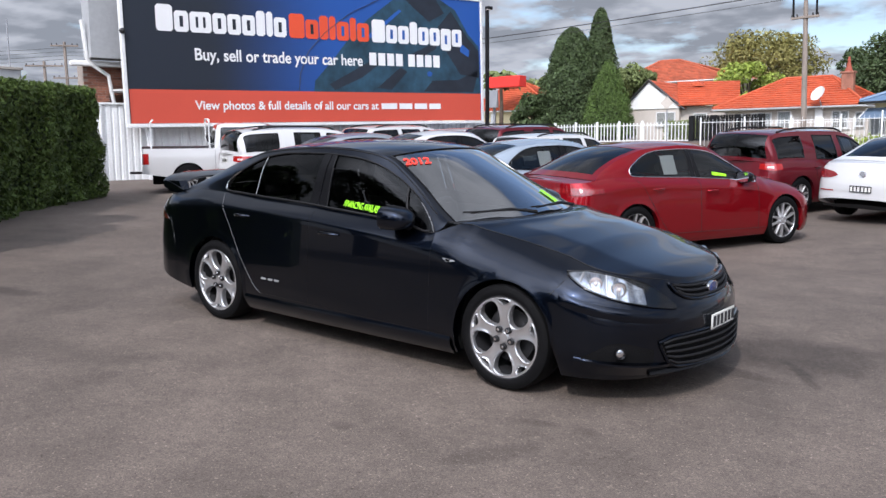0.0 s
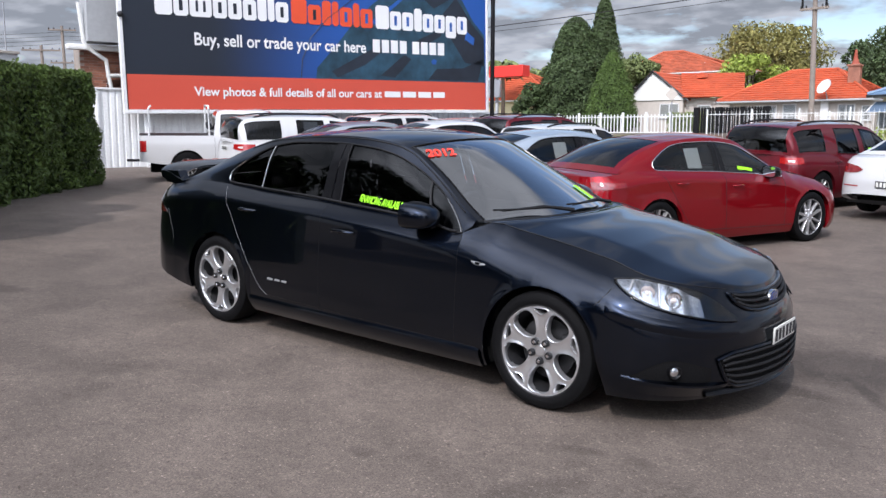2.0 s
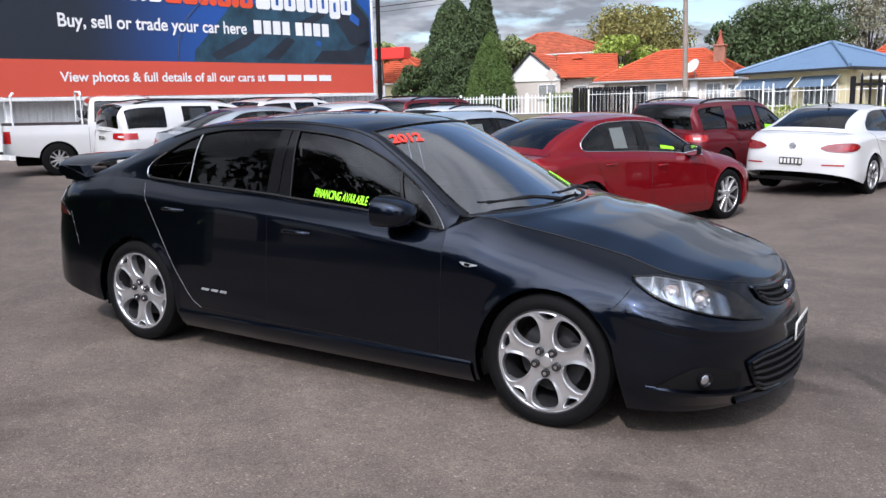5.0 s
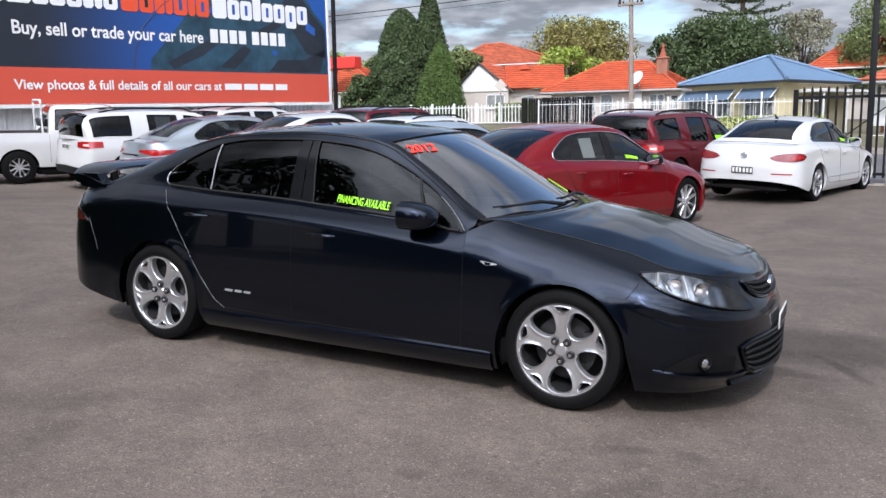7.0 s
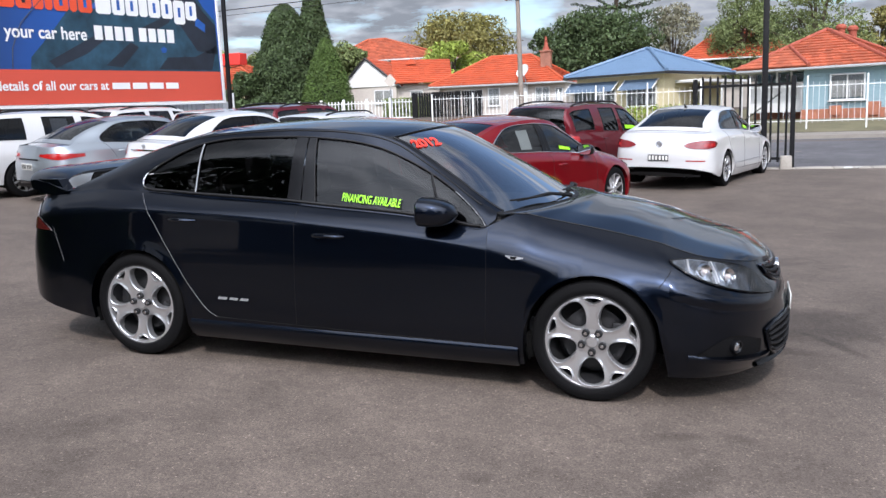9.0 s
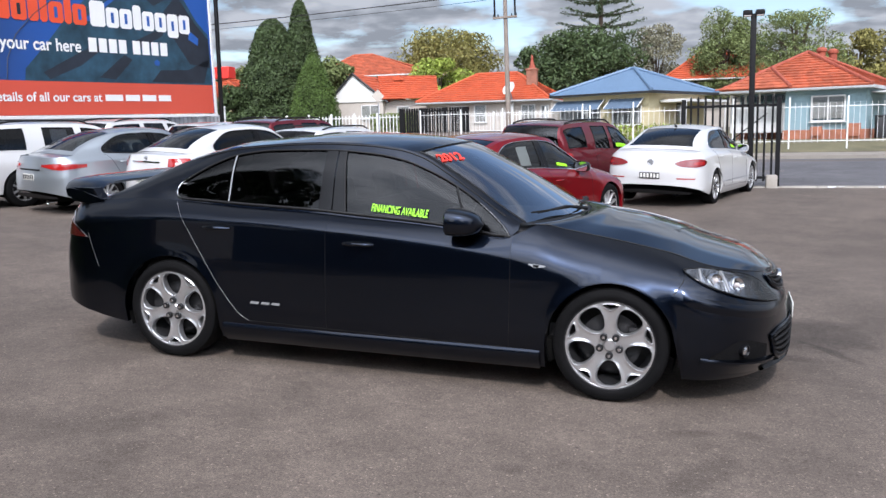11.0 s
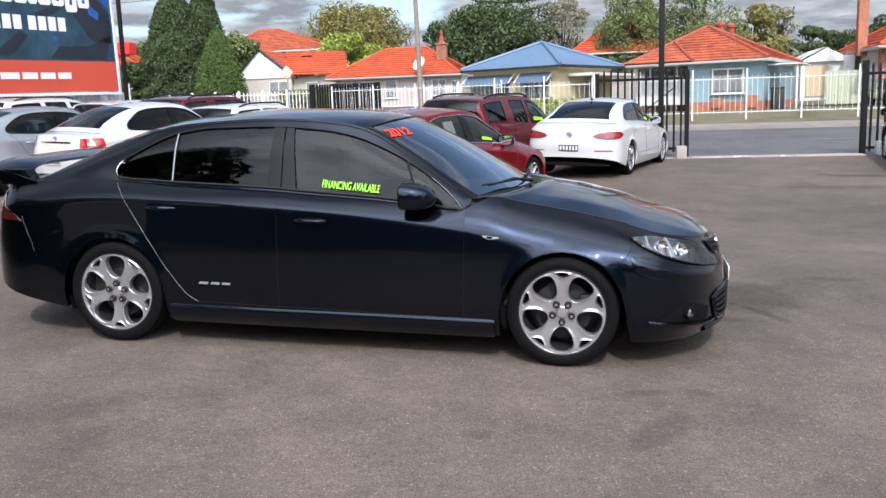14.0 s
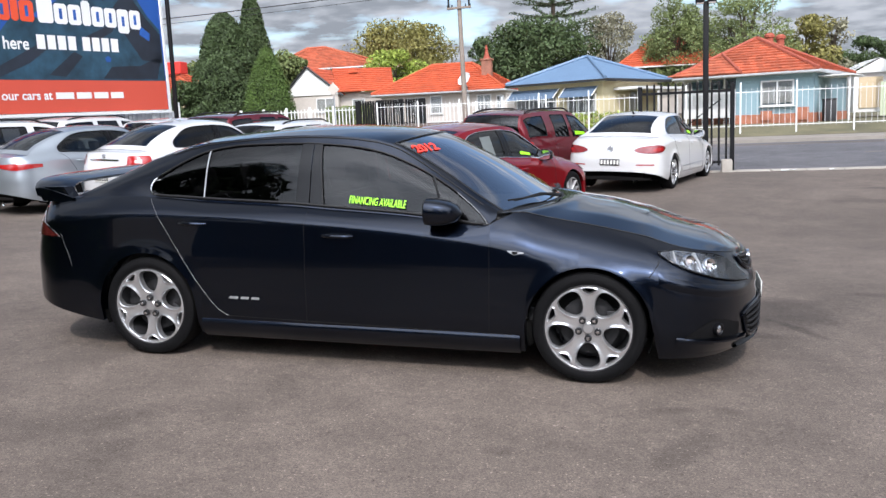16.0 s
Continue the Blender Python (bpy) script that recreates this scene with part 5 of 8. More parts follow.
def tail_lamps(car, s, z0, z1, y_in, x_out, lens=LAMP_RED, white=True, taper=0.0, oval=False):
    """A pair of tail lamps wrapped round the corners, tapering or oval."""
    for left in (False, True):
        ca, cb = s.c_tail(y_in), s.c_x(x_out)
        if oval:
            us, zm, hh = np.linspace(0, 1, 11), (z0 + z1) / 2, (z1 - z0) / 2
            k = [0.12 + 0.88 * math.sqrt(max(0.0, 1 - (2 * u - 1) ** 2)) for u in us]
            foot = [(ca + (cb - ca) * u, zm + 0.025 * u - hh * q) for u, q in zip(us, k)]
            head = [(ca + (cb - ca) * u, zm + 0.025 * u + hh * q) for u, q in zip(us, k)]
        else:
            foot = [(ca, z0 + taper), ((ca + cb) / 2, z0), (cb, z0 + taper * 0.8)]
            head = [(ca, z1 - taper * 0.4), ((ca + cb) / 2, z1), (cb, z1 - taper * 0.3)]
        lamp = part("tail_lamp", Geo().grid(s.patch(foot, head, 22, 7, 0.010, left)), lens, car)
        zm, h = (z0 + z1) / 2, (z1 - z0)
        if white:
            c1, c2 = ca + (cb - ca) * 0.30, ca + (cb - ca) * 0.62
            part("reverse_lens", Geo().grid(s.patch([(c1, zm - h * 0.14), (c2, zm - h * 0.20)], [(c1, zm + h * 0.10), (c2, zm + h * 0.14)], 8, 4, 0.016, left)), LAMP_CLEAR, lamp)
        elif oval:
            c1, c2 = ca + (cb - ca) * 0.45, ca + (cb - ca) * 0.85
            part("bright_lens", Geo().grid(s.patch([(c1, zm - h * 0.16), (c2, zm - h * 0.05)], [(c1, zm + h * 0.16), (c2, zm + h * 0.28)], 8, 4, 0.015, left)), LAMP_RED, lamp)


def tail_common(car, s, p, plate_z, bumper_dark=None, strip_z=None, strip_mat=CHROME, strip_half=0.3, dark_plate=False):
    x = s.pt(0, plate_z).x
    plate_on(car, pose(x - 0.012, 0, plate_z, 0, 0, -90), 0.37, 0.11, *((INK, PLATE) if dark_plate else (PLATE, INK)))
    if bumper_dark:
        ca, cb = 0.0, s.c_tail(p["Wr"] * 0.80)
        for left in (False, True):
            part("diffuser", Geo().grid(s.patch([(ca, bumper_dark[0]), (cb, bumper_dark[0])], [(ca, bumper_dark[1]), (cb, bumper_dark[1] - 0.04)], 10, 4, 0.006, left)), TRIM, car)
    if strip_z:
        g = Geo()
        for left in (False, True):
            cs = np.linspace(0, s.c_tail(strip_half), 8)
            g.add(*(lambda q: (q.v, q.f))(strip([(s.pt(c, strip_z, 0.002, left), Vector((0, 0, 1)), Vector((-1, 0, 0))) for c in cs], 0.014, 0.012)))
        part("boot_strip", g, strip_mat, car)
    for k in (-0.45,):
        q = s.pt(s.c_tail(0.45), p["z0"] + 0.09)
        part("exhaust", Geo().lathe([(0.030, -0.02), (0.034, -0.03), (0.034, 0.12), (0.028, 0.12), (0.028, -0.02)], 16, pose(q.x + 0.03, q.y, q.z - 0.03, 0, 0, -90)), CHROME, car)


def round_badge(car, x, y, z, r, material, flat=0.6):
    q = pose(x, y, z, 0, 0, -90 if x < 0 else 90) @ Matrix.Diagonal((1, 1, flat, 1))
    b = part("badge", Geo().lathe([(0.001, -0.012), (r * 0.8, -0.012), (r * 0.86, -0.014), (r, -0.012), (r, 0.01)], 24, q), CHROME, car)
    part("badge_field", Geo().lathe([(0.001, -0.015), (r * 0.72, -0.015), (r * 0.78, -0.012)], 24, q), material, b)


def roof_rails(car, edge, u0, u1, material=TRIM):
    for side in (-1, 1):
        pts = []
        for t, u in zip(np.linspace(0, 1, 14), np.linspace(u0, u1, 14)):
            e = edge(u)
            pts.append((e.x, side * (abs(e.y) - 0.03), e.z + 0.012 + 0.045 * min(1, 6 * t, 6 * (1 - t)) ** 0.7))
        part("roof_rail", Geo().tube(pts, 0.018, 8), material, car)


def window_tag(car, wall, u0, u1, f0, f1, material=LIME, name="window_sticker", left=False):
    g = Geo().grid([[wall(u, f, left, -0.003) for u in np.linspace(u0, u1, 6)] for f in (f0, f1)])
    return part(name, g, material, car)


# ---------------------------------------------------------------- the dark sedan
# first seam is grey: the rear door edge's bright line is put into its colour
navy_sedan, s, hs = make_sedan("dark_sedan", LOT.copy(), dict(SEDAN, seam_r=0.0009, seam_lift=0.0008, seam_mats=(GREY_STEEL, TRIM, TRIM, TRIM), seal=0.006), "dark navy metallic four-door sedan with silver five-spoke wheels", paint_mat=NAVY, glass=TINT, screen=SCREEN)
cx = s.c_x
end = s.n - 1


def spot(q, left, degrees, tilt=0.0):
    """Pose of a round fitting at q whose face looks outwards, so many degrees from straight ahead."""
    a = radians(90 - degrees if not left else 90 + degrees)
    return Matrix.Translation(q) @ Matrix.Rotation(a, 4, "Z") @ Matrix.Rotation(radians(tilt), 4, "X")


for left in (False, True):
    # headlamp: dark bed, bright reflector, two bowls, clear cover
    bot = [(cx(1.815), 0.752), (cx(1.95), 0.684), (cx(2.08), 0.634), (cx(2.18), 0.600), (cx(2.26), 0.575), (cx(2.325), 0.556)]
    top = [(cx(1.805), 0.764), (cx(1.95), 0.766), (cx(2.08), 0.750), (cx(2.18), 0.730), (cx(2.26), 0.690), (cx(2.325), 0.580)]
    lamp = part("headlamp", Geo().grid(s.patch(bot, top, 26, 9, 0.003, left)), GLOSS_BLACK, navy_sedan, "clear headlamp with a dark inner end")
    b2 = [(cx(1.825), 0.751), (cx(1.95), 0.691), (cx(2.06), 0.648), (cx(2.15), 0.614), (cx(2.235), 0.588)]
    t2 = [(cx(1.825), 0.762), (cx(1.95), 0.764), (cx(2.06), 0.750), (cx(2.15), 0.728), (cx(2.235), 0.670)]
    bed = s.patch(b2, t2, 61, 8, 0.006, left)
    for row in bed:
        for i, q in enumerate(row):
            q += (q - Vector((1.6, 0, 0.60))).normalized() * 0.0014 * math.sin(i * 0.55)
    part("reflector", Geo().grid(bed), REFLECTOR, lamp)
    for xx, zz, rr, deg in ((2.010, 0.706, 0.036, 52), (2.130, 0.674, 0.040, 42)):
        q = s.pt(cx(xx), zz, 0.004, left)
        mm = spot(q, left, deg, -18)
        bowl = part("lamp_bowl", Geo().lathe([(0.001, 0.010), (rr * 0.55, 0.004), (rr * 0.85, -0.010), (rr, -0.017), (rr * 1.10, -0.012), (rr * 1.14, 0.010)], 24, mm), CHROME, lamp)
        part("bulb", Geo().lathe([(0.001, -0.020), (rr * 0.25, -0.017), (rr * 0.36, -0.006), (rr * 0.36, 0.01)], 16, mm), LAMP_CLEAR, bowl)
    for xx in (1.915, 2.065):
        i = np.interp(xx, [1.825, 1.95, 2.06, 2.15], [0.751, 0.691, 0.648, 0.617])
        j = np.interp(xx, [1.825, 1.95, 2.06, 2.15], [0.762, 0.764, 0.750, 0.726])
        part("lamp_divider", Geo().tube([s.pt(cx(xx), i + 0.006, 0.010, left), s.pt(cx(xx + 0.004), (i + j) / 2, 0.013, left), s.pt(cx(xx + 0.012), j - 0.004, 0.010, left)], 0.006, 6), ALLOY, lamp)
    part("lamp_cover", Geo().grid(s.patch(bot, top, 26, 9, 0.018, left)), LENS, lamp).visible_shadow = False
    rim = s.patch(bot, top, 26, 9, 0.010, left)
    part("lamp_edge", Geo().tube(rim[0] + [r[-1] for r in rim[1:]] + rim[-1][::-1][1:] + [r[0] for r in rim[::-1][1:]], 0.0045, 6, False), GLOSS_BLACK, lamp)
    # ledge of the bumper under the lamp, running into the arch
    rows = []
    for t, xx in zip(np.linspace(0, 1, 22), np.linspace(1.80, 2.33, 22)):
        z = 0.640 - 0.128 * t ** 0.8
        k = 0.013 * math.sin(math.pi * t) ** 0.5
        rows.append([s.pt(cx(xx), z - 0.045, 0.0, left), s.pt(cx(xx), z - 0.018, k * 0.7, left), s.pt(cx(xx), z, k, left), s.pt(cx(xx), z + 0.010, k * 0.8, left), s.pt(cx(xx), z + 0.024, 0.001, left)])
    part("bumper_ledge", Geo().grid(rows), NAVY, navy_sedan)
    # fog lamp recess: flat patch coloured as the hole's shade, with its lower blade
    ca, cb = s.c_nose(0.60), s.c_nose(0.885)
    part("fog_recess_shade", Geo().grid(s.patch([(ca, 0.262), ((ca + cb) / 2, 0.264), (cb, 0.282)], [(ca, 0.335), ((ca + cb) / 2, 0.385), (cb, 0.300)], 16, 6, 0.003, left)), RUBBER, navy_sedan)
    mm = spot(s.pt(s.c_nose(0.765), 0.328, 0.010, left), left, 38)
    fog = part("fog_lamp", Geo().lathe([(0.001, 0.004), (0.022, 0.0), (0.029, -0.014), (0.034, -0.012), (0.035, 0.03)], 24, mm), GLOSS_BLACK, navy_sedan)
    part("fog_lens", Geo().lathe([(0.001, -0.012), (0.016, -0.010), (0.026, -0.004)], 20, mm), REFLECTOR, fog)
    rows = []
    for t, c in zip(np.linspace(0, 1, 20), np.linspace(s.c_nose(0.50), s.c_nose(0.90), 20)):
        lift = 0.040 * math.sin(math.pi * min(1, t * 1.08)) ** 0.7 * (1 - 0.4 * t) if t < 0.92 else 0.004
        z = 0.232 + 0.046 * t
        a, b, o = s.pt(c, z + 0.020, 0.0, left), s.pt(c, 0.175 + 0.03 * t, 0.0, left), s.pt(c, z, lift + 0.004, left)
        rows.append([b, b.lerp(o, 0.75), o, o + Vector((0, 0, 0.010)), a])
    part("bumper_blade", Geo().grid(rows), NAVY, navy_sedan)
    # side marker and model lettering as plain bars
    mk = part("fender_marker", Geo().grid(s.patch([(cx(0.955), 0.762), (cx(0.990), 0.744), (cx(1.050), 0.752)], [(cx(0.955), 0.767), (cx(1.0), 0.764), (cx(1.054), 0.757)], 10, 3, 0.006, left)), GREY_STEEL, navy_sedan, "silver arrow marker")
    part("marker_lens", Geo().grid(s.patch([(cx(0.985), 0.750), (cx(1.010), 0.748)], [(cx(0.982), 0.763), (cx(1.020), 0.761)], 4, 3, 0.010, left)), GLOSS_BLACK, mk)
    for x0, x1 in ((-0.825, -0.765), (-0.745, -0.690), (-0.672, -0.618)):
        part("model_bar", Geo().grid(s.patch([(cx(x0), 0.414), (cx(x1), 0.412)], [(cx(x0 + 0.010), 0.429), (cx(x1 + 0.010), 0.427)], 4, 3, 0.004, left)), GREY_STEEL, navy_sedan)
    # tail lamp on the corner
    ca, cb = s.c_tail(0.50), cx(-2.07)
    tl = part("tail_lamp", Geo().grid(s.patch([(ca, 0.80), ((ca + cb) / 2, 0.775), (cb, 0.775)], [(ca, 0.93), ((ca + cb) / 2, 0.945), (cb - 4, 0.925)], 16, 6, 0.007, left)), LAMP_DARK, navy_sedan, "dark red tail lamp")
    part("lamp_rim", Geo().tube([s.pt(q, z, 0.009, left) for q, z in ((cb - 4, 0.925), (cb - 2.2, 0.86), (cb, 0.775), ((ca + cb) / 2, 0.775))], 0.0035, 6), GREY_STEEL, tl)
    # grey gap below the tail lamp, coloured as a lit panel edge
    part("panel_gap_and_glint", Geo().tube([s.pt(cx(xx), zz, -0.0005, left) for xx, zz in ((-2.07, 0.80), (-2.04, 0.72), (-2.005, 0.64), (-1.985, 0.58))], 0.0010, 6), GREY_STEEL, navy_sedan)
    part("panel_gap_and_glint", Geo().tube([s.pt(cx(xx), zz, -0.0005, left) for xx, zz in ((1.83, 0.745), (1.80, 0.70), (1.765, 0.655), (1.745, 0.635))], 0.0028, 6), TRIM, navy_sedan)
    # bright bars of the glass, waist seal, quarter trim, roof gutter
    part("division_bar", Geo().grid(hs.pane(((-1.050, -1.063), (-1.040, -1.053)), left, -0.001, 3, 10)), GREY_STEEL, navy_sedan)
    part("door_edge", Geo().grid(hs.pane(((-0.219, -0.279), (-0.211, -0.271)), left, -0.0025, 3, 10)), TRIM, navy_sedan)
    part("sail_bar", Geo().tube([hs.on(0.585 - 0.125 * v, v, left, -0.001) for v in np.linspace(0.0, 1.0, 8)], 0.008, 6), TRIM, navy_sedan)
    part("waist_seal", Geo().tube([hs.on(x, 0.0, left, -0.004) + Vector((0, 0, 0.006)) for x in np.linspace(-1.40, 0.80, 40)], 0.008, 6), TRIM, navy_sedan)
    part("quarter_trim", Geo().tube([hs.on(x, v, left, -0.004) for x, v in ((-1.33, 1), (-1.40, 1), (-1.435, 1), (-1.4505, 0.9), (-1.4505, 0.1), (-1.44, 0), (-1.40, 0))], 0.0045, 6), CHROME, navy_sedan)
    part("sail_trim", Geo().tube([hs.on(x, 1, left, -0.004) for x in np.linspace(0.62, 0.828, 10)], 0.003, 6), GREY_STEEL, navy_sedan)
    part("roof_gutter", Geo().tube([hs.wall(x, hs.edge(x).z - 0.012, left, -0.001) for x in np.linspace(-1.35, 0.78, 44)], 0.0045, 6), TRIM, navy_sedan)
    # sill moulding
    rows = []
    for xx in np.linspace(-1.03, 1.03, 24):
        c = cx(xx)
        rows.append([s.pt(c, 0.150, -0.03, left), s.pt(c, 0.152, 0.010, left), s.pt(c, 0.185, 0.018, left), s.pt(c, 0.235, 0.018, left), s.pt(c, 0.262, 0.010, left), s.pt(c, 0.276, -0.004, left)])
    part("side_skirt", Geo().grid(rows), NAVY, navy_sedan)
# upper and lower grille, each with its bars and rim
for nm, bars, foot, head, lip in (("upper_grille", 3, [(0.0, 0.578), (0.20, 0.582), (0.32, 0.600), (0.40, 0.640)], [(0.0, 0.664), (0.20, 0.668), (0.34, 0.678), (0.43, 0.686)], NAVY),
                                  ("lower_grille", 5, [(0.0, 0.205), (0.25, 0.207), (0.45, 0.222), (0.52, 0.262)], [(0.0, 0.405), (0.25, 0.408), (0.48, 0.402), (0.575, 0.375)], NAVY)):
    fb, hb = [(s.c_nose(y), z) for y, z in foot], [(s.c_nose(y), z) for y, z in head]
    sheets = [s.patch(fb, hb, 18, 12, 0.004, left) for left in (False, True)]
    g = Geo()
    for q in sheets:
        g.grid(q)
    gr = part(nm, g, RUBBER, navy_sedan, "black grille with dark bars")
    for k in range(bars):
        f = (k + 0.55) / bars * 11
        i, fr_ = int(f), f - int(f)
        g = Geo()
        for q in sheets:
            g.tube([(q[i][j].lerp(q[i + 1][j], fr_)) + Vector((0.010, 0, 0)) for j in range(17)], 0.010 if bars == 3 else 0.008, 6)
        part("grille_bar", g, TRIM, gr)
    g = Geo()
    for q in sheets:
        g.tube([v + Vector((0.004, 0, 0)) for v in q[0] + [r[-1] for r in q[1:]] + q[-1][::-1][1:]], 0.009, 6, False)
    part("grille_rim", g, lip, gr)
round_badge(navy_sedan, s.pt(end, 0.622).x + 0.012, 0, 0.622, 0.072, BADGE_BLUE, 0.50)
plate_on(navy_sedan, pose(s.pt(end, 0.44).x + 0.014, 0, 0.440, 0, 0, 90), 0.345, 0.092)
g = Geo()
for left in (False, True):
    cs = np.linspace(s.c_nose(0.62), end, 18)
    g.grid([[s.pt(c, z, o, left) for c in cs] for z, o in ((0.190, -0.02), (0.178, 0.020), (0.192, 0.030), (0.212, 0.002))])
part("front_lip", g, GLOSS_BLACK, navy_sedan)
# hood shut lines and front edge
for sg in (-1, 1):
    pts = []
    for c in np.linspace(cx(0.92), s.c_nose(0.42), 30):
        a = s.top_pt(c)
        pts.append((a.x, sg * abs(a.y), a.z + 0.0015))
    part("hood_gap", Geo().tube(pts, 0.0024, 6), TRIM, navy_sedan)
# wipers
for y0, y1 in ((-0.16, -0.60), (0.44, -0.10)):
    def foot(y, lift):
        t = y / 0.73
        q = hs.over(0.852, t)
        return q + Vector((0.016 - lift * 0.4, 0, 0.010 + lift))
    arm = part("wiper", Geo().tube([foot(y0, 0.0) + Vector((0.04, 0, 0.0)), foot(y0 * 0.6 + y1 * 0.4, 0.030), foot(y1, 0.022)], [0.014, 0.010, 0.006], 6), TRIM, navy_sedan)
    part("blade", Geo().tube([foot(y0 + (y1 - y0) * t, 0.016 + 0.012 * t) for t in np.linspace(0.1, 1.1, 8)], 0.006, 5), TRIM, arm)
# boot wing with its ends turned down on to the lid
rows = []
for yy in np.linspace(-0.775, 0.775, 49):
    e = abs(yy) / 0.775
    d = e ** 7
    x0, z0, z1 = -2.14 + 0.11 * d, 1.120 - 0.105 * d, 1.142 - 0.064 * d
    x1 = -2.435 + 0.085 * d + 0.02 * e * e
    th = 0.020 + 0.030 * e ** 10
    rows.append([Vector((x0, yy, z0)), Vector((x0 - 0.06, yy, z0 + 0.018)), Vector(((x0 + x1) / 2, yy, (z0 + z1) / 2 + 0.018)), Vector((x1 + 0.04, yy, z1 + 0.008)), Vector((x1, yy, z1)),
                 Vector((x1 + 0.012, yy, z1 - th)), Vector(((x0 + x1) / 2, yy, (z0 + z1) / 2 - th - 0.006)), Vector((x0 - 0.03, yy, z0 - 0.012 - th * 0.4))])
g = Geo().grid(rows, close=True)
g.f += [tuple(range(8)), tuple(range(48 * 8, 49 * 8))[::-1]]
sp = outward(part("spoiler", g, NAVY, navy_sedan))
for k in (-1, 1):
    rows = []
    for t in np.linspace(0, 1, 5):
        x0, x1, z = -2.02 - 0.07 * t, -2.30 - 0.05 * t, 0.990 + 0.10 * t
        rows.append([Vector((x0, k * 0.70, z)), Vector((x0 - 0.02, k * 0.765, z)), Vector(((x0 + x1) / 2, k * 0.775, z)), Vector((x1, k * 0.745, z)), Vector((x1, k * 0.70, z))])
    g = Geo().grid(rows, close=True)
    g.f += [tuple(range(5)), tuple(range(20, 25))[::-1]]
    outward(part("spoiler_leg", g, NAVY, sp))
# stickers: lettering in lime and red film
a, b = hs.on(-0.045, 0.09, False, -0.006), hs.on(0.30, 0.10, False, -0.006)
ax = (b - a).normalized()
up = hs.on(0.2, 0.40, False, -0.006) - hs.on(0.2, 0.12, False, -0.006)
up = (up - ax * up.dot(ax)).normalized()
q = Matrix.Translation(a) @ Matrix((ax, up.cross(ax), up)).transposed().to_4x4()
st = new("sticker_lettering", text_mesh("lettering", "FINANCING AVAILABLE", 0.360, 0.050, 0.004, LIME, q, 0.012))
st.parent = navy_sedan
st["label"] = "lime-yellow sale lettering"
o, ex, eu = hs.over(0.305, -0.945), hs.over(0.33, -0.60), hs.over(0.20, -0.945)
ax = (ex - o).normalized()
up = (eu - o)
up = (up - ax * up.dot(ax)).normalized()
q = Matrix.Translation(o) @ Matrix((ax, up.cross(ax), up)).transposed().to_4x4()
st = new("year_lettering", text_mesh("year_lettering", "2012", 0.19, 0.080, 0.006, RED_STICKER, q, 0.035))
st.parent = navy_sedan
part("registration_tag", Geo().grid([[hs.over(x, t) + Vector((0.004, 0, 0.004)) for t in np.linspace(0.40, 0.51, 4)] for x in np.linspace(0.68, 0.80, 4)]), LIME, navy_sedan)


# ---------------------------------------------------------------- cars for sale
def sedan_at(name, x, y, yaw, p, label, paint_mat, **kw):
    build = make_sedan if "edge_z" in p else make_car
    return build(name, on_lot(x, y, yaw), p, label, "cars for sale in the yard", paint_mat=paint_mat, **kw)


RED_SEDAN_SHAPE = sedan_like(0.985, 0.985, 1.01, xa=1.40, xb=-1.43, R=0.345, ra=0.378, rim=0.255, spokes=10, style="I", seal_mat=CHROME, seal=0.007, mirror_mat=GLOSS_BLACK)
CC = sedan_like(0.965, 0.995, 0.985, xa=1.355, xb=-1.355, R=0.326, ra=0.354, rim=0.240, seal_mat=CHROME, seal=0.005)
WHITE_SHAPE = sedan_like(0.905, 0.91, 1.05, xa=1.30, xb=-1.30, R=0.30, ra=0.33, rim=0.20, spokes=10, style="I")
SILVER_SHAPE = sedan_like(0.93, 0.95, 1.0, xa=1.35, xb=-1.35, R=0.31, ra=0.34, rim=0.205, spokes=10, style="I")


def pane_sheet(car, h, x0, x1, v0, v1, material, name="price_sheet", inset=0.02):
    """A sheet in or on a side window, from x0 to x1 and v0 to v1 of the glass."""
    return part(name, Geo().grid([[h.on(x, v, False, inset) for x in np.linspace(x0, x1, 5)] for v in (v0, v1)]), material, car)


def sedan_front(car, s, p, paint_mat):
    """Plain headlamps, grilles and plate recess of a sedan seen from behind or aside."""
    for left in (False, True):
        k = p["xf"] / 2.40
        bot = [(s.c_x(1.82 * k), 0.735 * p["kz"]), (s.c_x(2.05 * k), 0.65 * p["kz"]), (s.c_x(2.22 * k), 0.60 * p["kz"])]
        top = [(s.c_x(1.82 * k), 0.755 * p["kz"]), (s.c_x(2.05 * k), 0.75 * p["kz"]), (s.c_x(2.22 * k), 0.70 * p["kz"])]
        lamp = part("headlamp", Geo().grid(s.patch(bot, top, 14, 6, 0.004, left)), REFLECTOR, car)
        part("lamp_cover", Geo().grid(s.patch(bot, top, 14, 6, 0.014, left)), LENS, lamp).visible_shadow = False
    for z0, z1, y in ((0.55, 0.66, 0.40), (0.22, 0.38, 0.50)):
        g = Geo()
        for left in (False, True):
            g.grid(s.patch([(s.n - 1, z0 * p["kz"]), (s.c_nose(y), z0 * p["kz"])], [(s.n - 1, z1 * p["kz"]), (s.c_nose(y), z1 * p["kz"])], 12, 5, 0.004, left))
        part("grille", g, RUBBER, car)
    for left in (False, True):
        part("hood_gap", Geo().tube([s.top_pt(c, left) + Vector((0, 0, 0.001)) for c in np.linspace(s.c_x(p["cowl_x"]), s.c_nose(0.45), 20)], 0.0035, 6), TRIM, car)


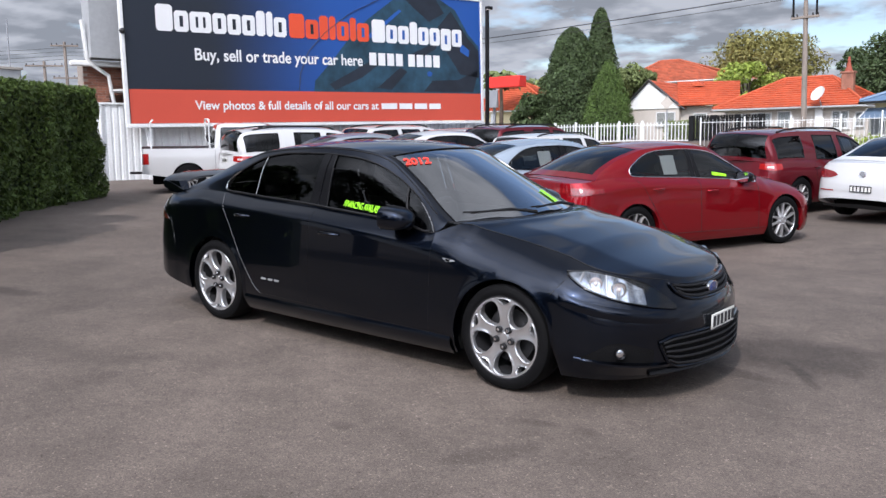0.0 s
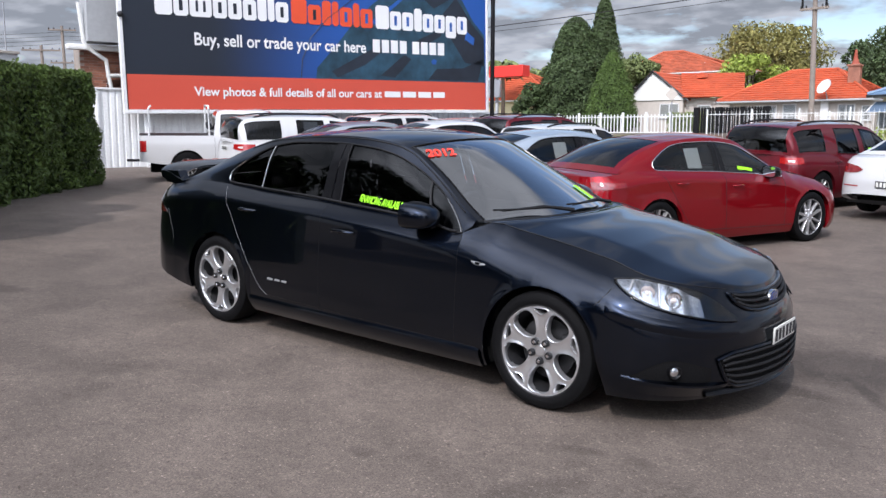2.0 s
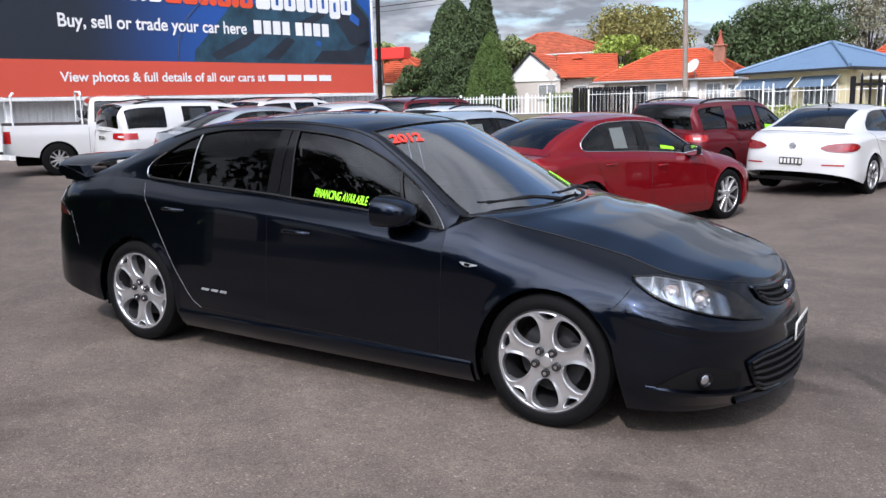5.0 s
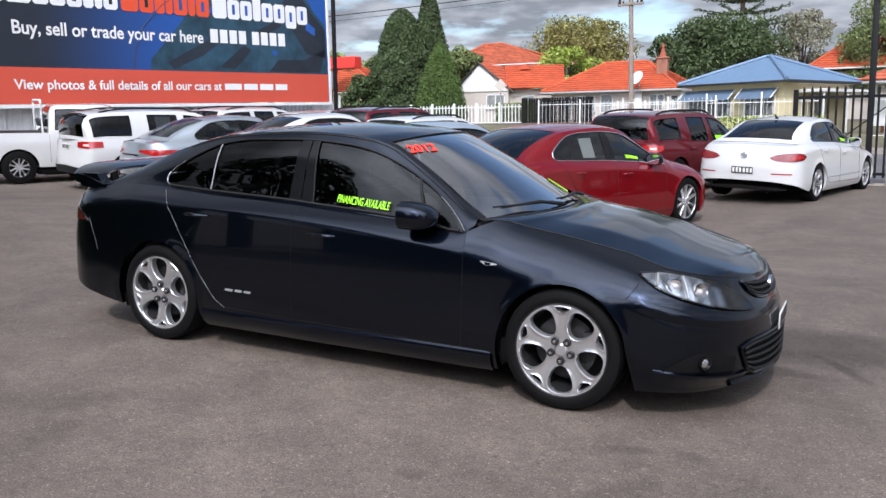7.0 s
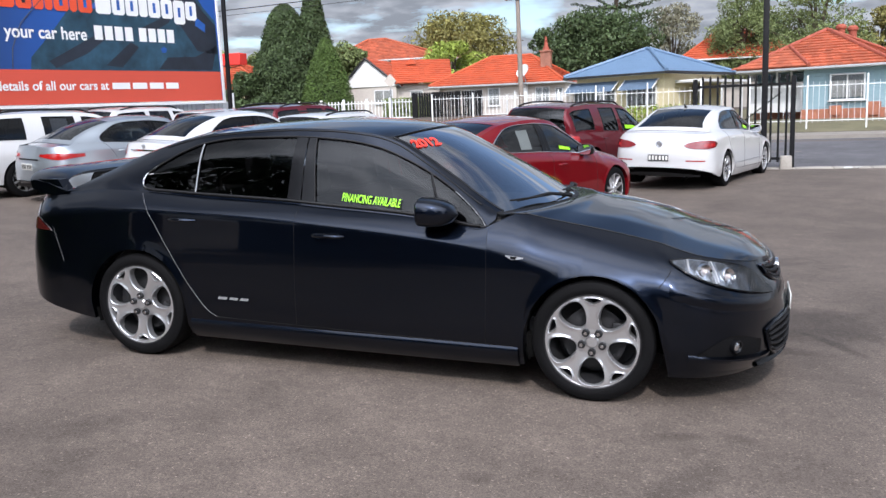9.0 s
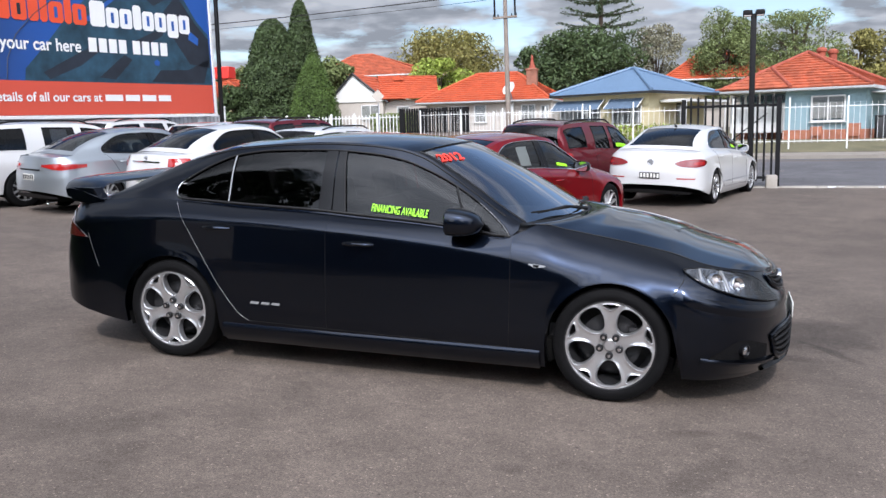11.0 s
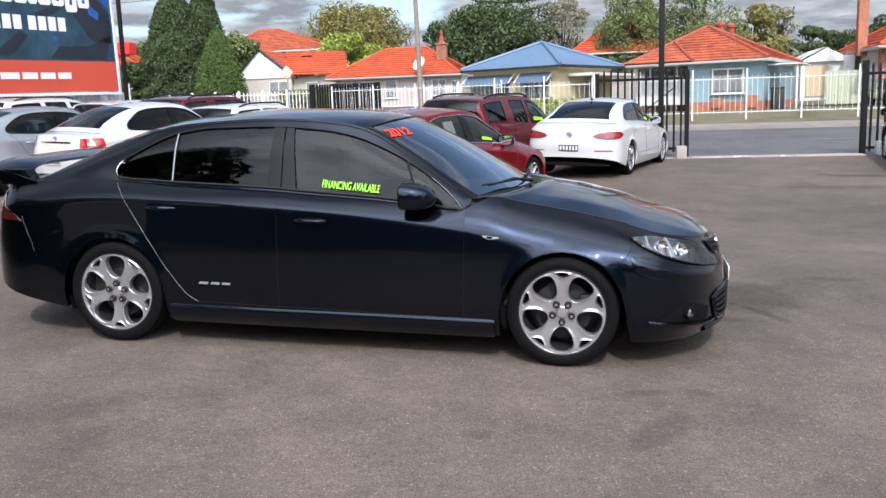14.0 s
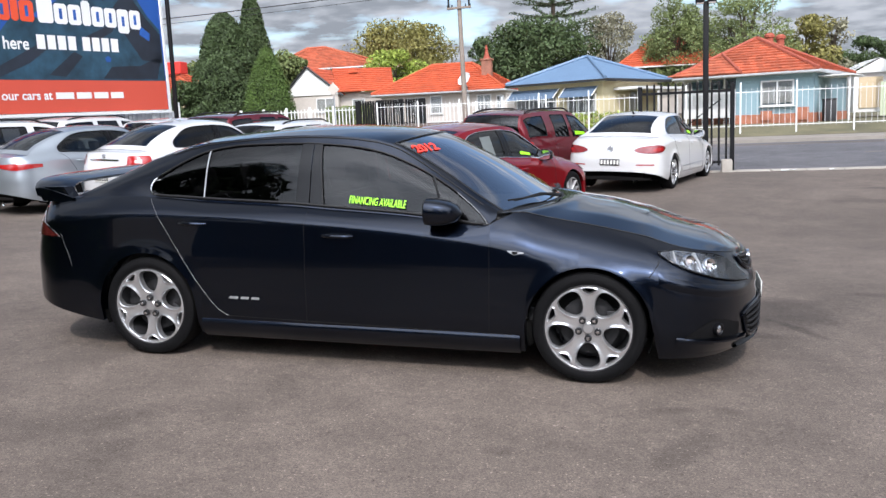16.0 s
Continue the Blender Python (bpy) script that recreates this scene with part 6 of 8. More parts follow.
car, s, h = sedan_at("red_sedan", -0.92, 6.50, 69.5, dict(RED_SEDAN_SHAPE, rear_glass=DARK_TINT), "glossy red four-door sedan with chrome window trim", RED, glass=LIGHT_TINT)
sedan_front(car, s, RED_SEDAN_SHAPE, RED)
tail_lamps(car, s, 0.845, 0.935, 0.42, -1.96, LAMP_DEEP, taper=0.035, white=False)
tail_common(car, s, RED_SEDAN_SHAPE, 0.56, (0.28, 0.42))
pane_sheet(car, h, 0.02, 0.30, 0.12, 0.24, LIME, "window_sticker", -0.003)
pane_sheet(car, h, -0.84, -0.60, 0.10, 0.80, PAPER)

car, s, h = sedan_at("white_sedan", 1.42, 12.4, 75.0, CC, "white low-roofed sedan with large red tail lamps", WHITE, glass=DARK_TINT)
tail_lamps(car, s, 0.705, 0.850, 0.44, -1.96, LAMP_DEEP, white=False, oval=True)
tail_common(car, s, CC, 0.56, (0.24, 0.31), None, CHROME, 0.86, True)
round_badge(car, s.pt(0, 0.80).x - 0.004, 0, 0.80, 0.055, GREY_STEEL, 1.0)
pane_sheet(car, h, 0.05, 0.30, 0.12, 0.28, LIME, "window_sticker", -0.003)
part("roof_aerial", Geo().tube([h.over(-1.0, 0.0) + Vector((0.02, 0, 0)), h.over(-1.0, 0.0) + Vector((-0.03, 0, 0.03)), h.over(-1.0, 0.0) + Vector((-0.08, 0, 0.07))], [0.03, 0.018, 0.006], 8), GLOSS_BLACK, car)
for left in (False, True):
    part("bumper_reflector", Geo().grid(s.patch([(s.c_tail(0.48), 0.505), (s.c_tail(0.78), 0.505)], [(s.c_tail(0.48), 0.525), (s.c_tail(0.78), 0.525)], 8, 3, 0.006, left)), LAMP_RED, car)
    part("waist_strip", Geo().tube([s.pt(s.c_x(x), 0.40, 0.004, left) for x in np.linspace(-0.95, 0.95, 12)], 0.006, 6), GREY_STEEL, car)

car, s, h = sedan_at("white_small_sedan", -6.52, 8.59, 72.0, WHITE_SHAPE, "white small sedan with a chrome boot strip", WHITE, glass=DARK_TINT)
tail_lamps(car, s, 0.82, 1.00, 0.56, -1.88, taper=0.03)
tail_common(car, s, WHITE_SHAPE, 0.62, (0.30, 0.38), 0.925, CHROME, 0.38)
round_badge(car, s.pt(0, 0.985).x - 0.004, 0, 0.985, 0.045, GREY_STEEL, 0.8)

car, s, h = sedan_at("silver_sedan", -8.60, 8.39, 70.0, SILVER_SHAPE, "silver sedan with wide pointed red tail lamps", SILVER, glass=LIGHT_TINT)
tail_lamps(car, s, 0.77, 0.880, 0.36, -1.72, taper=0.050, white=False)
tail_common(car, s, SILVER_SHAPE, 0.64, (0.28, 0.36), 0.765, TRIM, 0.34)
pane_sheet(car, h, -0.10, 0.10, 0.08, 0.75, PAPER)

car, s, h = sedan_at("blue_grey_sedan", -3.06, 6.78, 70.0, SILVER_SHAPE, "steel blue-grey sedan with a price sheet in its window", STEEL_BLUE, glass=LIGHT_TINT)
tail_lamps(car, s, 0.77, 0.880, 0.42, -1.80, taper=0.045, white=False)
tail_common(car, s, SILVER_SHAPE, 0.65, (0.28, 0.36))
pane_sheet(car, h, -0.78, -0.55, 0.08, 0.8, PAPER)

LOW_WAGON = scaled(WAGON, 0.97, 0.97, 0.915, xa=1.40, xb=-1.38, R=0.35, ra=0.39, windows=[(1.86, 3.70, 0.10, 0.84), (4.12, 4.95, 0.06, 0.86), (6.0, 9.2, 0.06, 0.86)], back_t=0.93)


def hatch_blade(car, edge):
    """Dark blade over the tailgate glass."""
    e = edge(2.15)
    rows = [[Vector((e.x + 0.06 - 0.20 * k, yy, e.z + 0.035 - 0.05 * (yy / 0.6) ** 2 + dz)) for k, dz in ((0, 0.0), (0.6, 0.012), (1.0, 0.0), (0.9, -0.03), (0.3, -0.03))] for yy in np.linspace(-0.58, 0.58, 13)]
    g = Geo().grid(rows, close=True)
    g.f += [tuple(range(5)), tuple(range(60, 65))[::-1]]
    outward(part("tailgate_spoiler", g, GLOSS_BLACK, car))


car, s, wall, edge = sedan_at("red_wagon", -0.93, 12.95, 72.0, LOW_WAGON, "dark red sports wagon with black roof rails", MAROON, glass=DARK_TINT)
tail_lamps(car, s, 0.85, 0.975, 0.60, -1.95, taper=0.02)
tail_common(car, s, LOW_WAGON, 0.76, (0.34, 0.50))
roof_rails(car, edge, 3.0, 6.8)
window_tag(car, wall, 6.4, 7.6, 0.12, 0.26)
part("price_sheet", Geo().grid([[wall(u, f, False, 0.02) for u in (6.4, 7.2)] for f in (0.3, 0.8)]), PAPER, car)

car, s, wall, edge = sedan_at("white_wagon", -10.80, 8.77, 70.0, LOW_WAGON, "white sports wagon with black roof rails", WHITE, glass=DARK_TINT)
tail_lamps(car, s, 0.84, 0.975, 0.56, -1.86, taper=0.02)
tail_common(car, s, LOW_WAGON, 0.86, (0.34, 0.50))
roof_rails(car, edge, 3.0, 6.8)
hatch_blade(car, edge)
part("price_sheet", Geo().grid([[wall(u, f, False, 0.02) for u in (4.3, 4.7)] for f in (0.15, 0.8)]), PAPER, car)

UTE = dict(WAGON, xf=2.50, xr=-2.60, Lr=0.20, nr=6.0, xa=1.55, xb=-1.50, R=0.36, ra=0.40, rim=0.21,
           zlow=[(-2.6, 0.50), (-2.0, 0.42), (-1.0, 0.36), (1.0, 0.36), (2.0, 0.34), (2.5, 0.36)],
           ztop=[(-2.6, 1.10), (-1.4, 1.10), (-0.8, 1.10), (0.6, 1.08), (1.25, 1.10), (1.6, 1.09), (2.1, 0.98), (2.5, 0.85)],
           dtop=[(-2.6, 0.01), (-0.4, 0.02), (0.8, 0.05), (1.25, 0.10), (1.9, 0.17), (2.5, 0.0)], drear=[(0, 0.04), (0.2, 0.0), (1, 0.02)],
           doors=(-0.86, 0.0, 1.05), panels=["tray_side", "cab_side", "front_door", "front_fender"],
           stations=[(-0.87, 0, 0, 0), (-0.85, -0.84, 0.73, 1.35), (-0.82, -0.77, 0.68, 1.64), (-0.60, -0.56, 0.665, 1.70), (0.25, 0.22, 0.665, 1.70), (0.55, 0.45, 0.68, 1.66), (0.92, 0.74, 0.72, 1.48), (1.12, 1.0, 0.77, 1.28), (1.26, 0, 0, 0)],
           crown=[(-2.6, 0.02), (-0.3, 0.02), (0.3, 0.04), (1.3, 0.04), (2.5, 0.02)], bow=[(-2.6, 0.0), (-0.8, 0.0), (0.3, 0.03), (0.8, 0.12), (1.26, 0.18), (1.8, 0.05), (2.5, 0.0)],
           deck_u=(0.3, 2.1, 5.0, 7.85), windows=[(2.55, 3.55, 0.10, 0.84), (4.0, 7.2, 0.06, 0.86)], mirror=(0.95, 1.15), handles=[(0.15, 0.96)], seams=[[(-0.86, 1.05), (-0.86, 0.7), (-0.86, 0.46)], [(1.05, 1.05), (1.05, 0.75), (1.03, 0.5)]],
           seat_x=0.25, deck_name="tonneau_cover", deck_mat=TRIM, category="utility")
car, s, wall, edge = sedan_at("white_ute", -13.7, 8.9, 58.0, UTE, "white utility with a black tray cover and white rack", WHITE, glass=DARK_TINT)
for k in (-1, 1):
    part("ladder_rack", Geo().tube([(-2.35, k * 0.82, 1.10), (-2.35, k * 0.80, 1.72), (-2.30, k * 0.74, 1.78)], 0.024, 8), WHITE_STEEL, car)
part("rack_bar", Geo().tube([(-2.30, -0.76, 1.78), (-2.30, 0.76, 1.78)], 0.024, 8), WHITE_STEEL, car)
for xx in (-0.98,):
    part("rack_bar", Geo().tube([(xx, -0.80, 1.10), (xx, -0.78, 1.74), (xx, -0.70, 1.80), (xx, 0.70, 1.80), (xx, 0.78, 1.74), (xx, 0.80, 1.10)], 0.024, 8), WHITE_STEEL, car)
part("tow_bar", Geo().rbox(-2.72, 0, 0.47, 0.34, 0.10, 0.06, 0.015), TRIM, car)
for left in (False, True):
    part("tail_lamp", Geo().grid(s.patch([(s.c_x(-2.57), 0.72), (s.c_x(-2.42), 0.72)], [(s.c_x(-2.57), 0.98), (s.c_x(-2.42), 0.98)], 6, 4, 0.008, left)), LAMP_RED, car)

OFFROAD = scaled(WAGON, 1.03, 1.0, 0.93, R=0.37, ra=0.40, xa=1.42, xb=-1.42)
car, s, wall, edge = sedan_at("white_offroader", -13.6, 15.2, 84.0, OFFROAD, "tall white off-road wagon with roof bars", WHITE, glass=DARK_TINT)
roof_rails(car, edge, 3.0, 6.8)
tail_lamps(car, s, 0.82, 0.99, 0.74, -2.12)
tail_common(car, s, OFFROAD, 0.78)
car, s, wall, edge = sedan_at("white_hatch", -11.2, 15.6, 84.0, scaled(WAGON, 0.86, 0.93, 0.86, R=0.31, ra=0.345, xa=1.22, xb=-1.22), "small white hatchback beside the hoarding", WHITE, glass=DARK_TINT)
tail_lamps(car, s, 0.78, 0.92, 0.6, -1.8)
car, s, wall, edge = sedan_at("maroon_wagon", -8.5, 14.6, 82.0, LOW_WAGON, "maroon wagon with a black roof basket", MAROON, glass=DARK_TINT)
roof_rails(car, edge, 3.0, 6.8)
tail_lamps(car, s, 0.95, 1.09, 0.62, -2.02)
car, s, wall, edge = sedan_at("white_estate", -6.35, 12.6, 80.0, scaled(WAGON, 0.84, 0.92, 0.82, R=0.31, ra=0.335, xa=1.20, xb=-1.20), "white estate car with black roof rails", WHITE, glass=DARK_TINT)
roof_rails(car, edge, 3.0, 6.8)
tail_lamps(car, s, 0.74, 0.86, 0.58, -1.68)
car, s, wall, edge = sedan_at("black_wagon", 7.98, 12.5, 84.0, scaled(WAGON, 0.95, 0.97, 0.97), "black wagon parked by the gatepost", BLACK_CAR, glass=DARK_TINT)
tail_lamps(car, s, 0.86, 1.02, 0.60, -2.0)
tail_common(car, s, WAGON, 0.72, (0.30, 0.42))


# ---------------------------------------------------------------- hoarding
BB = Matrix.Translation((-18.688, 8.564, 2.15)) @ Matrix.Rotation(math.atan2(12.668, 3.173), 4, "Z") @ Matrix.Rotation(radians(-1.1), 4, "Y")
BW, BH = 13.30, 4.44
hoarding = thing("billboard", BB, "large dark blue dealer hoarding with a red foot band", "billboard")
part("panel", Geo().rbox(BW / 2, 0.06, BH / 2, BW, 0.12, BH, 0.01, 1), SIGN_FADE, hoarding, "printed panel fading from navy to blue", smooth=False)


def flat(poly, y, material, name, parent=hoarding, label=""):
    n = len(poly)
    g = Geo().add([Vector((a, y, b)) for a, b in poly], [tuple(range(n))])
    return part(name, g, material, parent, label, smooth=False, fix=False)


flat([(0.03, 0.0), (BW - 0.03, 0.0), (BW - 0.03, 1.0), (0.03, 1.0)], -0.004, SIGN_RED, "red_band", label="red band along the foot")
car_art = flat([(6.1, 1.0), (6.15, 1.35), (6.9, 2.1), (7.6, 2.9), (8.3, 3.5), (9.4, 4.25), (9.9, 4.43), (11.3, 4.43), (12.1, 4.05), (12.7, 3.2), (13.2, 2.75), (13.26, 1.0)], -0.008, SIGN_TEAL, "printed_car", label="dark printed car shape")
for k, poly in enumerate((
        [(9.7, 4.40), (11.2, 4.40), (11.6, 3.9), (10.9, 3.55), (10.3, 3.95)], [(11.9, 4.0), (12.65, 3.1), (13.2, 2.6), (13.2, 1.6), (12.3, 1.7), (11.6, 2.6), (11.3, 3.4)],
        [(6.7, 1.25), (8.3, 2.05), (9.1, 2.25), (8.0, 1.5), (6.9, 1.05)], [(8.6, 1.15), (9.6, 1.9), (9.9, 1.75), (9.2, 1.1)], [(10.6, 1.05), (12.9, 1.05), (13.2, 1.9), (12.2, 1.5), (11.0, 1.45)],
        [(9.9, 2.3), (11.3, 2.9), (11.2, 2.6), (10.1, 2.05)])):
    flat(poly, -0.011, SIGN_NAVY, "printed_shade", car_art)
for poly in ([(12.35, 2.85), (12.75, 2.6), (12.7, 2.35), (12.3, 2.55)], [(10.75, 1.72), (10.88, 1.80), (11.0, 1.72), (10.95, 1.60), (10.8, 1.60)], [(8.2, 2.9), (9.6, 3.9), (9.7, 3.85), (8.4, 2.85)]):
    flat(poly, -0.014, SIGN_BLUE, "printed_gleam", car_art)
part("printed_outline", Geo().tube([(5.55, -0.012, 1.0), (5.62, -0.012, 1.6), (5.95, -0.012, 2.3), (6.6, -0.012, 2.95), (7.6, -0.012, 3.65), (9.3, -0.012, 4.42)], 0.012, 5), SIGN_NAVY, hoarding)
fr = Geo()
for a, b, c, d in ((-0.10, -0.12, 0.10, BH + 0.2), (BW, -0.12, 0.10, BH + 0.2)):
    fr.rbox(a + c / 2, 0.05, BH / 2, c, 0.18, d, 0.01, 1)
fr.rbox(BW / 2, 0.05, -0.07, BW + 0.2, 0.20, 0.10, 0.01, 1)
fr.rbox(BW / 2, 0.05, BH + 0.05, BW + 0.2, 0.18, 0.10, 0.01, 1)
part("frame", fr, WHITE_STEEL, hoarding, "white steel edge frame")
for x in np.linspace(0.6, BW - 0.5, 7):
    part("post", Geo().rbox(x, 0.20, -0.9, 0.16, 0.16, 2.4, 0.01, 1), WHITE_STEEL, hoarding)
# the trade name stands as plain blocks, one a letter
for shapes, x0, x1, mtl in (("Tx2xxxtix", 0.92, 5.20, SIGN_WHITE), ("Txtixix", 5.26, 8.34, SIGN_ORANGE), ("Txxtxxgx", 8.42, 12.41, SIGN_WHITE)):
    unit = {"T": 1.15, "x": 1.0, "2": 1.5, "t": 0.72, "i": 0.55, "g": 1.0}
    total = sum(unit[c] for c in shapes)
    k = (x1 - x0) / total
    x = x0
    for c in shapes:
        w = unit[c] * k
        z0, z1 = (2.72 - (0.16 if c == "g" else 0)), 2.72 + (0.78 if c in "Tti" else 0.62)
        r = 0.07
        a, b = x + 0.02, x + w - 0.02
        blk = [(a + r, z0), (b - r, z0), (b, z0 + r), (b, z1 - r), (b - r, z1), (a + r, z1), (a, z1 - r), (a, z0 + r)]
        o = flat(blk, -0.016, mtl, "name_block")
        if c in "x2g":
            zc = (z0 + z1) / 2
            cw = 0.055 if c != "2" else 0.04
            for cx in ((a + b) / 2,) if c != "2" else (a + (b - a) * 0.33, a + (b - a) * 0.67):
                flat([(cx - cw, zc - 0.16), (cx + cw, zc - 0.16), (cx + cw, zc + 0.16), (cx - cw, zc + 0.16)], -0.019, SIGN_BLUE if x > 6 else SIGN_NAVY, "name_gap", o)
        x += w


def line_width(body, bold=0.02):
    cu = bpy.data.curves.new("line", "FONT")
    cu.body, cu.size, cu.offset = body, 1.0, bold
    tmp = bpy.data.objects.new("line", cu)
    me = bpy.data.meshes.new_from_object(tmp)
    xs = [p.co.x for p in me.vertices]
    bpy.data.objects.remove(tmp)
    bpy.data.meshes.remove(me)
    return max(xs) - min(xs)


def board_text(body, x0, x1, z, h, material=SIGN_WHITE):
    """A line of lettering on the board, word by word."""
    k = (x1 - x0) / line_width(body)
    at = 0
    for word in body.split(" "):
        w = line_width(word)
        left = line_width(body[:at + len(word)]) - w
        at += len(word) + 1
        o = new("slogan_word", text_mesh("slogan_word", word, w * k, h, 0.018, material, Matrix.Translation((x0 + left * k, 0, z)), 0.02))
        o.parent = hoarding
        o["label"] = "white printed word"


board_text("Buy, sell or trade your car here", 2.07, 8.03, 1.90, 0.37)
board_text("View photos & full details of all our cars at", 1.98, 8.62, 0.41, 0.27)
for k in range(8):
    x = 8.30 + k * 0.37 + (0.16 if k > 3 else 0)
    flat([(x, 1.93), (x + 0.29, 1.93), (x + 0.29, 2.36), (x, 2.36)], -0.016, SIGN_WHITE, "number_bar")
for a, b in ((8.74, 9.40), (9.50, 10.06), (10.16, 10.72), (10.82, 11.34)):
    flat([(a, 0.42), (b, 0.42), (b, 0.62), (a, 0.62)], -0.016, SIGN_WHITE, "address_bar")
part("camera_dome", Geo().lathe([(0.001, -0.14), (0.05, -0.12), (0.08, -0.06), (0.085, 0.0)], 16, Matrix.Translation((-0.06, -0.04, 2.65))), INK, hoarding)
g = Geo().box(11.6, 0.10, BH + 0.26, 2.4, 0.08, 0.34)
part("top_panel", g, WHITE_STEEL, hoarding)

# fence of ribbed steel under and beside it
FZ = Matrix.Translation((-18.688, 8.564, 0)) @ Matrix.Rotation(math.atan2(12.668, 3.173), 4, "Z")
fence = thing("steel_fence", FZ, "white ribbed steel fence under the hoarding", "fence")


def ribbed(x0, x1, y, z0, z1, step=0.19):
    g = Geo()
    pts = []
    x = x0
    while x < x1:
        pts += [(x, y), (x + step * 0.55, y), (x + step * 0.66, y + 0.035), (x + step * 0.89, y + 0.035)]
        x += step
    g.grid([[Vector((a, b, z)) for a, b in pts] for z in (z0, z1)])
    g.grid([[Vector((a, b + 0.012, z)) for a, b in pts] for z in (z0, z1)])
    return g


for k in range(14):
    x0 = -3.2 + k * 1.24
    part("sheet", ribbed(x0, x0 + 1.23, 0.45, 0.25, 2.72 if x0 < 0 else 2.35), WHITE_STEEL, fence)
for k in range(8):
    part("post", Geo().rbox(-3.2 + k * 2.48, 0.42, 1.3, 0.07, 0.07, 2.75, 0.008, 1), WHITE_STEEL, fence)
part("top_rail", Geo().rbox(-1.6, 0.44, 2.74, 3.3, 0.08, 0.06, 0.01, 1), WHITE_STEEL, fence)
part("plinth", Geo().rbox(5.5, 0.40, 0.28, 17.5, 0.16, 0.34, 0.01, 1), WHITE_STEEL, fence)
part("gate_frame", Geo().tube([(0.75, 0.38, 0.42), (0.75, 0.38, 2.0), (1.8, 0.38, 2.0), (1.8, 0.38, 0.42)], 0.025, 6), WHITE_STEEL, fence)
part("hose", Geo().tube([(-0.3, 0.25, 0.42), (0.2, 0.1, 0.40), (0.8, 0.15, 0.44), (1.1, 0.33, 0.62), (1.15, 0.36, 1.0)], 0.018, 6), GREY_STEEL, fence)

# brick shed behind
shed = thing("brick_building", FZ @ Matrix.Translation((0.34, 0, 0)), "red brick building with grey sheet cladding above", "building")
part("wall", Geo().box(4.0, 1.86, 2.0, 10.4, 0.7, 4.1), MORTAR, shed)
bricks = Geo()
for r in range(26):
    for c in range(10):
        bricks.box(-1.2 + c * 0.25 + (0.12 if r % 2 else 0) + 0.115, 1.5, 1.95 + r * 0.08, 0.235, 0.03, 0.07)
tagged(part("brickwork", bricks, BRICK, shed, "red face bricks", smooth=False), kind="stuff")
part("cladding", Geo().box(4.0, 1.30, 6.4, 10.2, 0.8, 4.6), WALL_GREY, shed, "pale grey sheet cladding")
part("gutter", Geo().rbox(3.8, 1.32, 3.95, 10.8, 0.30, 0.16, 0.03), WALL_WHITE, shed)
for pts in ([(-1.25, 1.2, 5.2), (-1.15, 1.2, 4.1), (-1.0, 1.2, 3.9), (-0.55, 1.2, 3.6), (-0.50, 1.2, 3.2), (-0.35, 1.2, 2.3)], [(-0.55, 1.2, 3.15), (0.05, 1.2, 3.18)]):
    part("downpipe", Geo().tube(pts, 0.06, 8), WALL_WHITE, shed)
part("timber_post", Geo().rbox(0.0, 1.25, 3.0, 0.12, 0.12, 2.2, 0.01, 1), POLE_WOOD, shed)
part("window", Geo().rbox(-0.25, 1.47, 2.75, 0.5, 0.06, 0.6, 0.01, 1), PANE, shed)

# ---------------------------------------------------------------- leaves
LR = np.random.RandomState(7)


def leaf_quads(centres, normals, size, rs, spread=0.8):
    """Small bent leaves, one at each centre, facing roughly along its normal."""
    n = len(centres)
    nn = normals + rs.normal(0, spread, (n, 3))
    nn /= np.linalg.norm(nn, axis=1)[:, None] + 1e-9
    a = np.cross(nn, rs.normal(0, 1, (n, 3)))
    a /= np.linalg.norm(a, axis=1)[:, None] + 1e-9
    b = np.cross(nn, a)
    k = size * rs.uniform(0.6, 1.35, (n, 1))
    p0, p1 = centres - a * k, centres + a * k
    m0, m1 = centres + b * k * 0.42 + nn * k * 0.12, centres - b * k * 0.42 + nn * k * 0.12
    v = np.stack([p0, m1, p1, m0], 1).reshape(-1, 3)
    f = (np.arange(n)[:, None] * 4 + np.array([0, 1, 2, 3])[None]).tolist()
    return v.tolist(), f


def leaf_part(name, v, f, material, parent, label=""):
    g = Geo()
    g.v, g.f = [tuple(p) for p in v], [tuple(q) for q in f]
    o = part(name, g, material, parent, label, smooth=False, fix=False)
    o["kind"] = "stuff"
    return o


def ball_points(rs, n, c, r):
    d = rs.normal(0, 1, (n, 3))
    d /= np.linalg.norm(d, axis=1)[:, None]
    k = rs.uniform(0.72, 1.05, (n, 1))
    return np.asarray(c) + d * k * np.asarray(r), d


